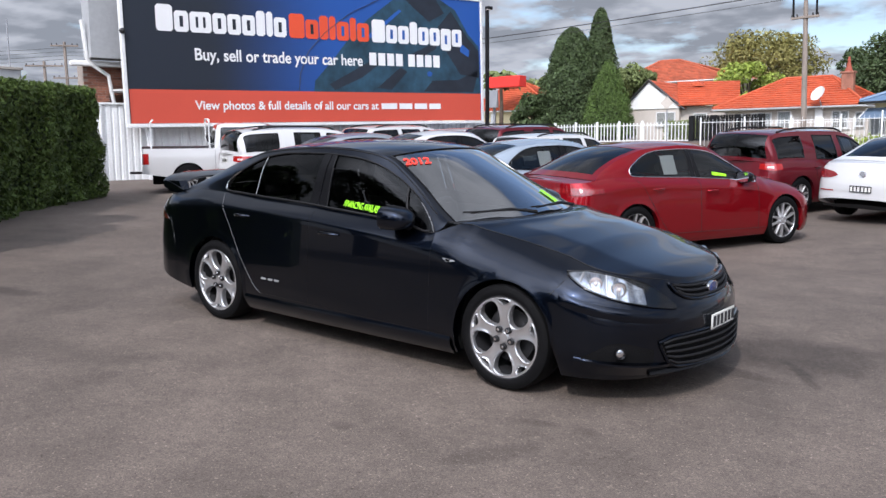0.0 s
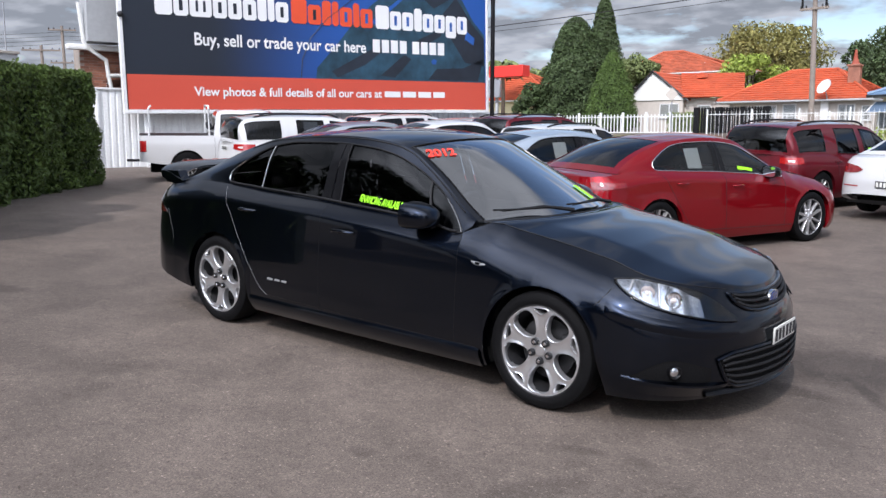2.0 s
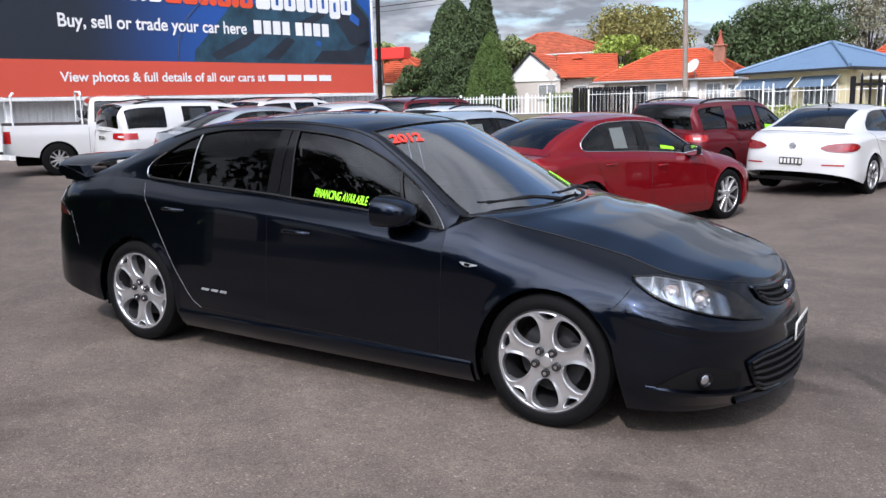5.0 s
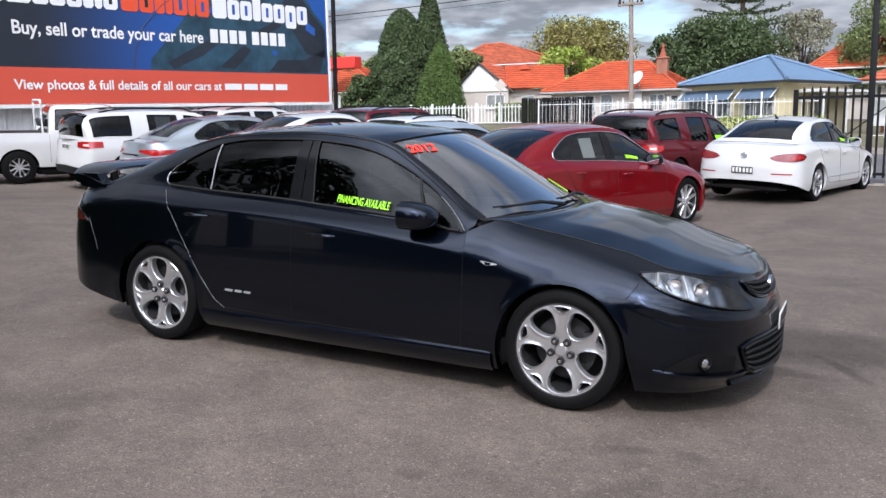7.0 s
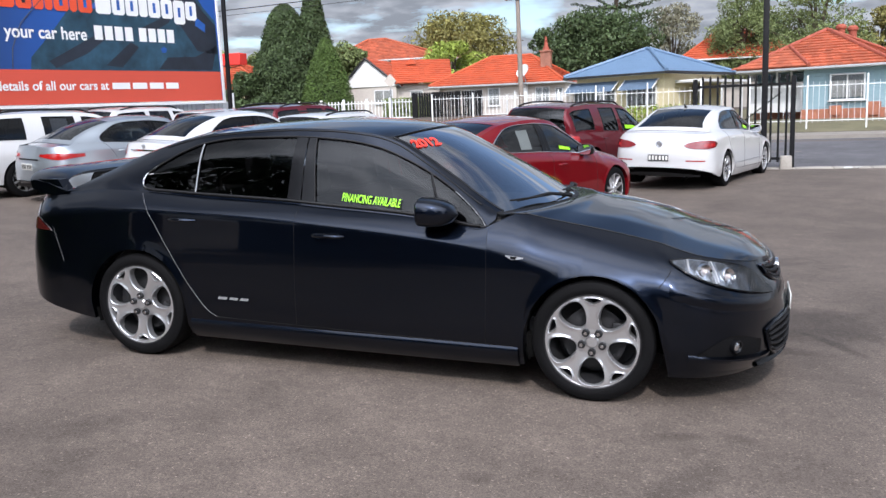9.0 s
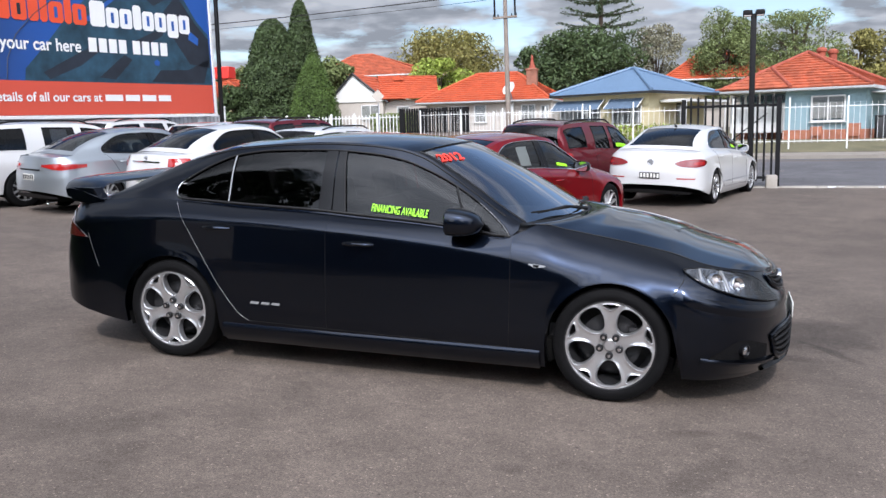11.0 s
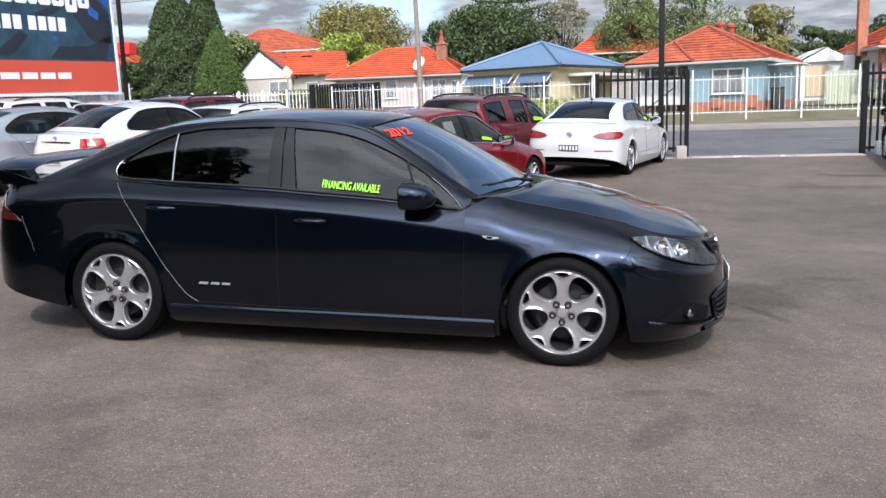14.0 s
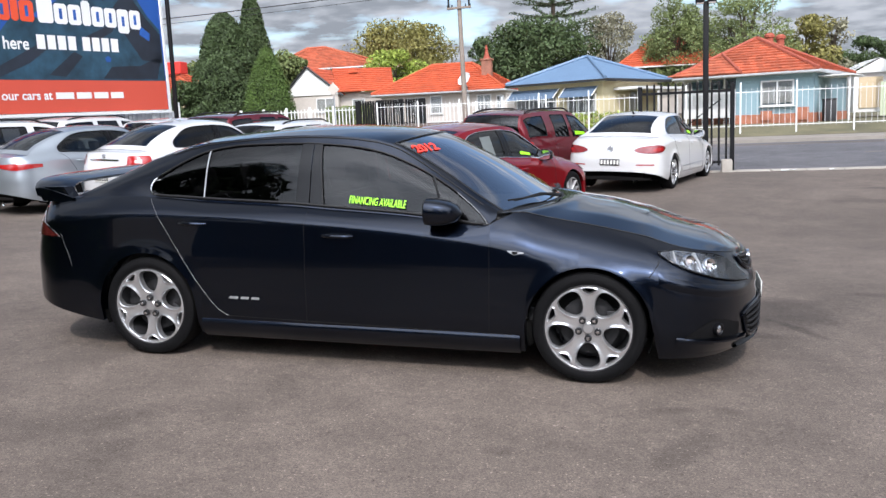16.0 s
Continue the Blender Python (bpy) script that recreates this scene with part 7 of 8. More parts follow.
def tree(name, x, y, z0, height, spread, trunk_h, material, label, seed, leaves=5000, leaf=0.30, clumps=26, flat_top=0.55, trunk_r=0.22, airy=1.0, lean=0.0):
    rs = np.random.RandomState(seed)
    z1 = ground_z(x, y)
    height += z0 - z1
    t = thing(name, Matrix.Translation((x, y, z1)), label, "tree")
    g = Geo()
    g.tube([(0, 0, -0.3), (0.05 * lean, 0, trunk_h * 0.5), (0.1 * lean, 0, trunk_h), (0.15 * lean, 0.05, height * 0.72)], [trunk_r * 1.3, trunk_r, trunk_r * 0.8, trunk_r * 0.25], 9)
    cs = []
    ch = (height - trunk_h)
    for k in range(clumps):
        a = rs.uniform(0, 2 * math.pi)
        h = rs.uniform(0.05, 1.0)
        rr = spread * math.sqrt(max(0.04, 1 - abs((h - 0.40) / 0.66) ** 2.2)) * math.sqrt(rs.uniform(0.12, 1.0)) * 0.80
        c = np.array([rr * math.cos(a), rr * math.sin(a), trunk_h + ch * (0.06 + 0.82 * h)])
        r = spread * rs.uniform(0.22, 0.38) * np.array([1.0, 1.0, flat_top + 0.25 * rs.uniform()])
        cs.append((c, r))
        if k % 2 == 0:
            g.tube([(0.08 * lean, 0, trunk_h * 0.75 + 0.25 * h * ch), tuple(c * np.array([0.5, 0.5, 0.92])), tuple(c)], [trunk_r * 0.42, trunk_r * 0.25, trunk_r * 0.08], 6)
    part("trunk", g, BARK, t)
    P, N = [], []
    for c, r in cs:
        p, d = ball_points(rs, int(leaves * airy / clumps), c, r)
        P.append(p); N.append(d)
    v, f = leaf_quads(np.concatenate(P), np.concatenate(N), leaf, rs)
    leaf_part("crown", v, f, material, t)
    return t


def conifer(name, x, y, z0, height, radius, material, label, seed, leaves=9000, leaf=0.22, power=0.8, waist=0.12, bumps=0.16):
    """A dense cone or column of foliage with an uneven outline."""
    rs = np.random.RandomState(seed)
    z1 = ground_z(x, y)
    height += z0 - z1
    t = thing(name, Matrix.Translation((x, y, z1)), label, "tree")
    part("trunk", Geo().tube([(0, 0, -0.2), (0, 0, height * 0.5), (0, 0, height * 0.96)], [0.22, 0.15, 0.02], 8), BARK, t)

    lumps = [(rs.uniform(0.02, 0.95), rs.uniform(0, 2 * math.pi), rs.uniform(0.04, 0.10), rs.uniform(0.35, 0.8), rs.uniform(-0.6, 1.0)) for _ in range(70)]

    def rad(h, a):
        base = radius * (1 - h) ** power * min(1.0, waist * 4 + h * 6)
        k = 0.0
        for hh, aa, sh, sa, w in lumps:
            da = (a - aa + math.pi) % (2 * math.pi) - math.pi
            if abs(h - hh) < 2.2 * sh and abs(da) < 2.2 * sa:
                k += w * math.exp(-((h - hh) / sh) ** 2 - (da / sa) ** 2)
        return base * (1 + bumps * max(-1.2, min(1.6, k)) + 0.4 * bumps * math.sin(7 * a - 23 * h))
    # solid core under the leaves, coloured as the shade inside the tree
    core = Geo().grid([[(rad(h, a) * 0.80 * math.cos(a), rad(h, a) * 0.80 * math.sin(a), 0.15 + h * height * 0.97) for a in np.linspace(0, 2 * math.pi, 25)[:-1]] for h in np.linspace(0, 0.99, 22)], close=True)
    part("shade_core", core, FOLIAGE_SHADE, t)
    hs = 1 - np.sqrt(rs.uniform(0, 1, leaves)) if power > 0.6 else rs.uniform(0, 1, leaves)
    an = rs.uniform(0, 2 * math.pi, leaves)
    P = np.array([[(q := rad(h, a) * rs.uniform(0.74, 1.09)) * math.cos(a), q * math.sin(a), 0.15 + h * height + rs.uniform(0, 0.25)] for h, a in zip(hs, an)])
    N = np.stack([np.cos(an), np.sin(an), np.full(leaves, 0.25)], 1)
    v, f = leaf_quads(P, N, leaf, rs, 0.75)
    leaf_part("crown", v, f, material, t)
    return t


# ---------------------------------------------------------------- hedge
HA, HB = np.array([-14.6, 5.27]), np.array([-4.2, -4.05])
hd = (HB - HA) / np.linalg.norm(HB - HA)
hl = float(np.linalg.norm(HB - HA))
hedge = thing("hedge", LOT @ Matrix.Translation((HA[0], HA[1], -0.2)) @ Matrix.Rotation(math.atan2(hd[1], hd[0]), 4, "Z"), "tall clipped green hedge along the yard", "hedge")
HH, HT = 2.44, 1.1


def hedge_y(x, z):
    return 0.10 * math.sin(1.9 * x + 0.7) + 0.07 * math.sin(4.3 * x + 2.1 * z) + 0.05 * math.sin(7.1 * z + x)


# solid core; the hedge's inner shade is put into its near-black colour
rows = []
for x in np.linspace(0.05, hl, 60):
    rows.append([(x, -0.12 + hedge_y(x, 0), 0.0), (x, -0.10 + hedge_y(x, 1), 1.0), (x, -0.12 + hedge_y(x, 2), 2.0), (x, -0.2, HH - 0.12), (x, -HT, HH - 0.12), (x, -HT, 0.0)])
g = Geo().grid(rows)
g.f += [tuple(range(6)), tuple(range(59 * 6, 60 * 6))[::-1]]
part("shade_core", g, FOLIAGE_SHADE, hedge)
nl = 46000
sel = LR.uniform(0, 1, nl)
lx = hl * LR.uniform(0, 1, nl) ** 1.25
lz = HH * LR.uniform(0, 1, nl)
P, N = np.zeros((nl, 3)), np.zeros((nl, 3))
for i in range(nl):
    x, z = lx[i], lz[i]
    if sel[i] < 0.74:
        P[i] = (x, hedge_y(x, z) + LR.uniform(-0.10, 0.06), z); N[i] = (0, 1, 0.25)
    elif sel[i] < 0.92:
        P[i] = (x, -HT * LR.uniform(0, 1), HH - 0.10 + LR.uniform(-0.06, 0.12) + 0.05 * math.sin(3 * x)); N[i] = (0, 0.2, 1)
    else:
        P[i] = (LR.uniform(-0.12, 0.06), -HT * LR.uniform(0, 1), z); N[i] = (-1, 0, 0.2)
v, f = leaf_quads(P, N, 0.052, LR, 0.7)
leaf_part("foliage", v, f, HEDGE_LEAF, hedge)

# ---------------------------------------------------------------- poles and wires
def lamp_pole(x, y, z0, z1, r, material, label, head):
    t = thing("lamp_post", Matrix.Translation((x, y, z0)), label, "lamp post")
    h = z1 - z0
    part("pole", Geo().rbox(0, 0, h / 2, 2 * r, 2 * r, h, 0.012, 2), material, t)
    part("base_plate", Geo().rbox(0, 0, 0.02, 5 * r, 5 * r, 0.04, 0.008, 1), material, t)
    for dx in head:
        hd_ = part("lamp_head", Geo().rbox(dx, -0.02, h + 0.02, 0.20, 0.26, 0.12, 0.03, 2), material, t)
        part("lens", Geo().rbox(dx, -0.04, h - 0.045, 0.15, 0.2, 0.02, 0.005, 1), LAMP_CLEAR, hd_)
    if len(head) > 1:
        part("cross_bar", Geo().rbox(0, 0, h - 0.02, 0.45, 0.07, 0.06, 0.01, 1), material, t)


lamp_pole(2.66, 14.8, 0.1, 3.95, 0.062, BLACK_STEEL, "black square steel lamp post by the gate", (-0.13, 0.13))
pb = BB @ Vector((BW + 0.04, -0.30, 0))
lamp_pole(pb.x, pb.y, 0.35, 6.55, 0.06, BLACK_STEEL, "dark steel lamp post beside the hoarding", (0.10,))


def power_pole(x, y, z0, h, arms, label, r=0.15, frame_box=False, turn=0.0):
    t = thing("power_pole", Matrix.Translation((x, y, z0)) @ Matrix.Rotation(radians(turn), 4, "Z") @ Matrix.Rotation(radians(-1.2), 4, "Y"), label, "power pole")
    part("pole", Geo().tube([(0, 0, -0.3), (0, 0, h * 0.5), (0, 0, h)], [r, r * 0.88, r * 0.72], 12), POLE_WOOD, t)
    for z, w in arms:
        part("cross_arm", Geo().rbox(0, -r * 0.8, z, w, 0.11, 0.12, 0.01, 1), POLE_WOOD, t)
        for k in (-0.46, -0.28, 0.28, 0.46):
            part("insulator", Geo().lathe([(0.03, 0.0), (0.05, 0.03), (0.03, 0.06), (0.045, 0.09), (0.015, 0.13)], 10, Matrix.Translation((k * w, -r * 0.8, z + 0.06)) @ Matrix.Rotation(math.pi / 2, 4, "X")), INK, t)
    if frame_box:
        for k in (-1, 1):
            part("riser", Geo().rbox(k * 0.56, -0.12, h - 0.85, 0.09, 0.09, 1.25, 0.01, 1), BLACK_STEEL, t)
    return t


power_pole(-8.95, 40.0, 0.9, 8.15, ((7.95, 1.35), (6.75, 1.35)), "weathered timber power pole with a crossarm frame", 0.15, True)
for px, py, hh, arms in ((-58.0, 26.9, 8.75, ((8.45, 1.9), (6.1, 1.9))), (-58.7, 25.6, 7.3, ((6.95, 2.6),))):
    power_pole(px, py, 0.6, hh, arms, "distant timber power pole with crossarms", 0.14, False, 63)
t = thing("distant_building", Matrix.Translation((-51.6, 17.5, 0.3)), "pale flat-roofed building beyond the hedge", "building")
part("wall", Geo().box(0, 0, 3.05, 2.6, 4.8, 6.1), WALL_GREY, t)
part("parapet", Geo().rbox(0, 0, 6.15, 2.8, 5.0, 0.16, 0.02, 1), CONCRETE, t)
part("window", Geo().rbox(1.32, 0.6, 5.2, 0.05, 0.9, 0.9, 0.01, 1), INK, t)
part("mast", Geo().tube([(0.9, 1.9, 6.0), (0.9, 1.9, 9.2)], 0.045, 6), GREY_STEEL, t)


def wire(points, sag, label="thin dark overhead wire"):
    pts = []
    for a, b in zip(points[:-1], points[1:]):
        a, b = Vector(a), Vector(b)
        for t in np.linspace(0, 1, 14):
            p = a.lerp(b, t)
            p.z -= sag * 4 * t * (1 - t)
            pts.append(p)
    o = new("overhead_wire", mesh_of("overhead_wire", Geo().tube(pts, 0.014, 5), INK))
    tagged(o, label, "wire", "overhead wires")


for dx, z in ((-0.62, 9.0), (-0.38, 8.98), (0.5, 8.7)):
    wire([(-75 + dx, 42, z + 0.5), (-8.75 + dx, 39.85, z), (60 + dx, 38, z + 0.3)], 0.9)
for k in range(4):
    wire([(-66.0, 10.8, 7.9 - 0.28 * k), (-58.2, 26.5, 8.9 - 0.28 * k), (-46.0, 51.3, 10.3 - 0.28 * k)], 0.25)

# ---------------------------------------------------------------- gates and fences
def bar_fence(name, m, length, height, step, material, label, post_every, bar=0.022, rail=0.04, post=0.07, spear=0.0, post_h=None, category="fence"):
    t = thing(name, m, label, category)
    ph = post_h or height
    x = 0.0
    posts = []
    while x <= length + 0.01:
        posts.append(x)
        x += post_every
    pm = mesh_of("post", Geo().rbox(0, 0, ph / 2 - 0.15, post, post, ph + 0.3, 0.008, 1), material)
    for x in posts:
        o = new("post", pm); o.parent = t; o.matrix_basis = Matrix.Translation((x, 0, 0))
    for z in (0.16, height - 0.14):
        part("rail", Geo().rbox(length / 2, 0, z, length, rail * 0.7, rail, 0.004, 1), material, t)
    gb = Geo().rbox(0, 0, (height + 0.06) / 2 + 0.02, bar, bar, height - 0.06, 0.003, 1)
    if spear:
        gb.add([(-bar * 0.7, -bar * 0.3, height + 0.02), (bar * 0.7, -bar * 0.3, height + 0.02), (bar * 0.7, bar * 0.3, height + 0.02), (-bar * 0.7, bar * 0.3, height + 0.02), (0, 0, height + spear)], [(0, 1, 4), (1, 2, 4), (2, 3, 4), (3, 0, 4)])
    bm_ = mesh_of("bar", gb, material, smooth=False)
    n = int(length / step)
    for k in range(n + 1):
        x = k * step
        if min(abs(x - q) for q in posts) > post * 0.7 and x < length:
            o = new("bar", bm_); o.parent = t; o.matrix_basis = Matrix.Translation((x, 0, 0))
    return t


bar_fence("sliding_gate", Matrix.Translation((1.20, 14.95, 0.18)), 2.05, 1.92, 0.16, BLACK_STEEL, "black steel picket gate slid open", 2.05, 0.046, 0.06, 0.10, 0.10, 1.95, "gate")
part("gate_brace", Geo().tube([(0.1, 0.02, 0.25), (1.8, 0.02, 1.6)], 0.014, 6), BLACK_STEEL, bpy.data.objects["sliding_gate"])
bar_fence("steel_fence_right", Matrix.Translation((7.10, 15.1, 0.10)), 9.0, 1.95, 0.15, BLACK_STEEL, "black steel picket fence beside the gateway", 3.0, 0.046, 0.06, 0.12, 0.10, 2.1)
bpy.data.objects["steel_fence_right"].name = "picket_fence"
t = thing("concrete_block", Matrix.Translation((7.55, 14.85, 0.10)), "white-painted concrete gate footing", "block")
part("block", Geo().rbox(0, 0, 0.13, 0.42, 0.40, 0.36, 0.03, 2), WHITE_STEEL, t)
t = thing("concrete_block", Matrix.Translation((3.12, 14.7, 0.12)), "white-painted concrete gate footing", "block")
part("block", Geo().rbox(0, 0, 0.13, 0.24, 0.30, 0.32, 0.03, 2), CONCRETE, t)
for x0, n in ((-3.9, 2), (2.55, 6)):
    bar_fence("white_fence", Matrix.Translation((x0, 33.2, 0.72 if x0 > 0 else 0.72)), 2.245 * n, 1.72, 0.2245, WHITE_STEEL, "white tubular steel fence along the footpath", 2.245, 0.013, 0.030, 0.06, 0.0, 2.0)
bar_fence("white_fence", Matrix.Translation((-12.5, 35.5, 0.85)), 8.6, 1.75, 0.2, WHITE_STEEL, "white tubular steel fence along the footpath", 2.15, 0.012, 0.028, 0.06, 0.0, 1.85)
bar_fence("white_fence", Matrix.Translation((-27.5, 46.2, 1.5)), 9.9, 1.3, 0.24, WHITE_STEEL, "white picket fence in front of conifers", 1.65, 0.05, 0.06, 0.13, 0.0, 1.45)
bar_fence("white_fence", Matrix.Translation((-13.1, 46.3, 1.5)), 6.6, 1.25, 0.24, WHITE_STEEL, "white picket fence in front of the house", 1.65, 0.025, 0.04, 0.07, 0.0, 1.35)
bar_fence("black_fence", Matrix.Translation((-17.4, 45.9, 1.55)), 4.3, 1.55, 0.17, BLACK_STEEL, "black picket gate between square posts", 1.4333, 0.11, 0.06, 0.30, 0.08, 1.62)
t = thing("diamond_sign", Matrix.Translation((-18.79, 45.3, ground_z(-18.79, 45.3) - 0.1)), "pale diamond road sign on a thin post", "sign")
part("post", Geo().tube([(0, 0, 0), (0, 0, 2.5)], 0.04, 8), GREY_STEEL, t)
part("plate", Geo().rbox(0, -0.05, 2.5, 0.62, 0.02, 0.62, 0.01, 1, Matrix.Translation((0, 0, 2.5)) @ Matrix.Rotation(math.pi / 4, 4, "Y") @ Matrix.Translation((0, 0, -2.5))), WALL_CREAM, t)

# ---------------------------------------------------------------- houses
TR = random.Random(12)


def course_face(g, quad, rows, lift=0.045, tile=0.34):
    """Roof face of overlapping courses of tiles between an eave line (a, b) and a ridge line (d, c)."""
    a, b, c, d = [Vector(q) for q in quad]
    n = (b - a).cross(d - a).normalized()
    if n.z < 0:
        n = -n
    for k in range(rows):
        t0, t1 = k / rows, min((k + 1.12) / rows, 1.0)
        p0, p1, p2, p3 = a.lerp(d, t0), b.lerp(c, t0), b.lerp(c, t1), a.lerp(d, t1)
        m = max(1, int((p1 - p0).length / tile)) if tile else 1
        for i in range(m):
            u0, u1 = i / m, (i + 1) / m
            q0, q1, q2, q3 = p0.lerp(p1, u0), p0.lerp(p1, u1), p3.lerp(p2, u1), p3.lerp(p2, u0)
            e0, e1 = (lift * TR.uniform(0.8, 1.1), lift * TR.uniform(0.8, 1.1)) if tile else (lift, lift)
            g.add([q0 + n * e0, q1 + n * e1, q2 + n * 0.004, q3 + n * 0.004, q0, q1], [(0, 1, 2, 3), (4, 5, 1, 0)])


def hip_roof(parent, x0, x1, y0, y1, ze, zr, rx0, rx1, ry, material, rows, ridge_mat=None, ribs=False, gutter_mat=None):
    """Hipped roof: eave rectangle, ridge from rx0 to rx1 at ry."""
    A, B, C, D = (x0, y0, ze), (x1, y0, ze), (x1, y1, ze), (x0, y1, ze)
    R0, R1 = (rx0, ry, zr), (rx1, ry, zr)
    for nm, quad in (("roof_front", (A, B, R1, R0)), ("roof_side", (B, C, R1, R1)), ("roof_back", (C, D, R0, R1)), ("roof_side", (D, A, R0, R0))):
        g = Geo()
        course_face(g, quad, rows, 0.085 if not ribs else 0.006, 0.34 if not ribs else 0)
        tagged(part(nm, g, material, parent, smooth=False), kind="stuff")
    for a, b in ((A, R0), (B, R1), (C, R1), (D, R0), (R0, R1)):
        part("ridge_cap", Geo().tube([Vector(a) + Vector((0, 0, 0.06)), Vector(b) + Vector((0, 0, 0.06))], 0.10, 8), ridge_mat or material, parent)
    for yy in (y0, y1):
        part("gutter", Geo().rbox((x0 + x1) / 2, yy, ze - 0.06, x1 - x0 + 0.05, 0.14, 0.11, 0.02), gutter_mat or FRAME_WHITE, parent)
    part("gutter", Geo().rbox(x0, (y0 + y1) / 2, ze - 0.06, 0.14, y1 - y0, 0.16, 0.02), gutter_mat or FRAME_WHITE, parent)
    part("gutter", Geo().rbox(x1, (y0 + y1) / 2, ze - 0.06, 0.14, y1 - y0, 0.16, 0.02), gutter_mat or FRAME_WHITE, parent)
    part("soffit", Geo().box((x0 + x1) / 2, (y0 + y1) / 2, ze - 0.10, x1 - x0 - 0.1, y1 - y0 - 0.1, 0.03), FRAME_WHITE, parent)


def house_window(parent, x, y, z, w, h, panes=2, blind=True, fr=0.075):
    k = part("window", Geo().rbox(x, y - 0.045, z, w - 0.02, 0.008, h - 0.02, 0.002, 1), PANE, parent)
    k.visible_shadow = False
    if blind:
        part("blind", Geo().box(x, y - 0.022, z + h * 0.04, w * 0.97, 0.01, h * 0.88), BLIND, k)
    f = Geo()
    for dz in (-1, 1):
        f.rbox(x, y - 0.03, z + dz * h / 2, w + fr, 0.09, fr, 0.01, 1)
    for i in range(panes + 1):
        f.rbox(x - w / 2 + w * i / panes, y - 0.03, z, fr, 0.09, h + fr, 0.01, 1)
    part("frame", f, FRAME_WHITE, k)
    part("sill", Geo().rbox(x, y - 0.07, z - h / 2 - 0.05, w + 0.2, 0.16, 0.05, 0.01, 1), FRAME_WHITE, k)


def boards(x0, x1, y, z0, z1, step=0.16):
    """Overlapping weatherboards on a wall that faces -y."""
    g = Geo()
    n = int((z1 - z0) / step)
    for k in range(n):
        z = z0 + k * step
        g.add([(x0, y - 0.028, z), (x1, y - 0.028, z), (x1, y - 0.004, z + step), (x0, y - 0.004, z + step), (x0, y, z), (x1, y, z)], [(0, 1, 2, 3), (4, 5, 1, 0)])
    return g


def boards_side(x, y0, y1, z0, z1, sgn, step=0.16):
    g = Geo()
    n = int((z1 - z0) / step)
    for k in range(n):
        z = z0 + k * step
        g.add([(x + sgn * 0.028, y0, z), (x + sgn * 0.028, y1, z), (x + sgn * 0.004, y1, z + step), (x + sgn * 0.004, y0, z + step), (x, y0, z), (x, y1, z)], [(0, 1, 2, 3), (4, 5, 1, 0)])
    return g


# pale blue weatherboard house, turned a little from the street
def turned_about(x, y, degrees):
    return Matrix.Translation((x, y, 0)) @ Matrix.Rotation(radians(degrees), 4, "Z") @ Matrix.Translation((-x, -y, 0))


h = thing("blue_house", turned_about(8.5, 37.3, -20), "pale blue weatherboard house with a weathered red tile roof", "house")
part("wall", Geo().box(6.4, 42.0, 2.25, 3.6, 8.3, 2.1), WALL_BLUE, h)
part("wall", Geo().box(3.2, 43.0, 2.2, 2.9, 6.4, 2.2), WALL_BLUE, h)
part("brick_base", Geo().box(6.4, 41.95, 0.95, 3.7, 8.5, 0.75), BASE_BRICK, h, "red brick base")
part("brick_base", Geo().box(3.15, 42.9, 0.95, 3.0, 6.5, 0.75), BASE_BRICK, h, "red brick base")
tagged(part("cladding", boards(4.60, 8.20, 37.85, 1.25, 3.16), WALL_BLUE, h, smooth=False), kind="stuff")
tagged(part("cladding", boards_side(8.20, 37.85, 46.0, 1.25, 3.16, 1), WALL_BLUE, h, smooth=False), kind="stuff")
house_window(h, 6.58, 37.77, 2.31, 1.47, 1.16)
part("porch_wall", Geo().rbox(3.15, 38.55, 1.95, 2.9, 0.12, 1.45, 0.01, 1), FRAME_WHITE, h, "white sheeted porch front")
for k in range(5):
    part("porch_post", Geo().rbox(1.78 + k * 0.69, 38.5, 2.5, 0.10, 0.10, 1.5, 0.01, 1), FRAME_WHITE, h)
for k in range(4):
    part("porch_pane", Geo().rbox(2.13 + k * 0.69, 38.48, 2.92, 0.58, 0.03, 0.28, 0.004, 1), PANE, h)
part("gas_box", Geo().rbox(6.1, 37.70, 1.25, 0.5, 0.18, 0.45, 0.01, 1), BASE_BRICK, h)
part("meter_pier", Geo().rbox(7.75, 37.70, 1.3, 0.55, 0.2, 0.6, 0.01, 1), BASE_BRICK, h)
hip_roof(h, 1.6, 8.55, 37.3, 46.5, 3.30, 5.25, 4.45, 4.55, 41.9, TILE_OLD, 13, TERRACOTTA, False, WALL_GREY)
g = Geo()
course_face(g, ((1.35, 37.2, 3.36), (5.0, 37.2, 3.36), (3.3, 39.9, 4.45), (3.3, 39.9, 4.45)), 7)
tagged(part("porch_roof", g, TILE_OLD, h, smooth=False), kind="stuff")
part("ridge_cap", Geo().tube([(5.0, 37.2, 3.40), (3.3, 39.9, 4.50)], 0.09, 8), TERRACOTTA, h)
for k in (0, 1):
    part("vent_pot", Geo().lathe([(0.20, 0.0), (0.20, 0.35), (0.27, 0.38), (0.27, 0.50), (0.16, 0.60)], 14, Matrix.Translation((4.9 + k * 0.35, 42.9 + k * 0.9, 5.0 - 0.05 * k)) @ Matrix.Rotation(math.pi / 2, 4, "X")), TERRACOTTA, h, "terracotta roof pot")
part("aerial", Geo().tube([(4.9, 43.5, 4.8), (4.9, 43.5, 7.4)], 0.025, 6), GREY_STEEL, h)
part("side_awning", Geo().rbox(9.0, 40.0, 3.02, 1.5, 3.0, 0.07, 0.02, 1), FRAME_WHITE, h)
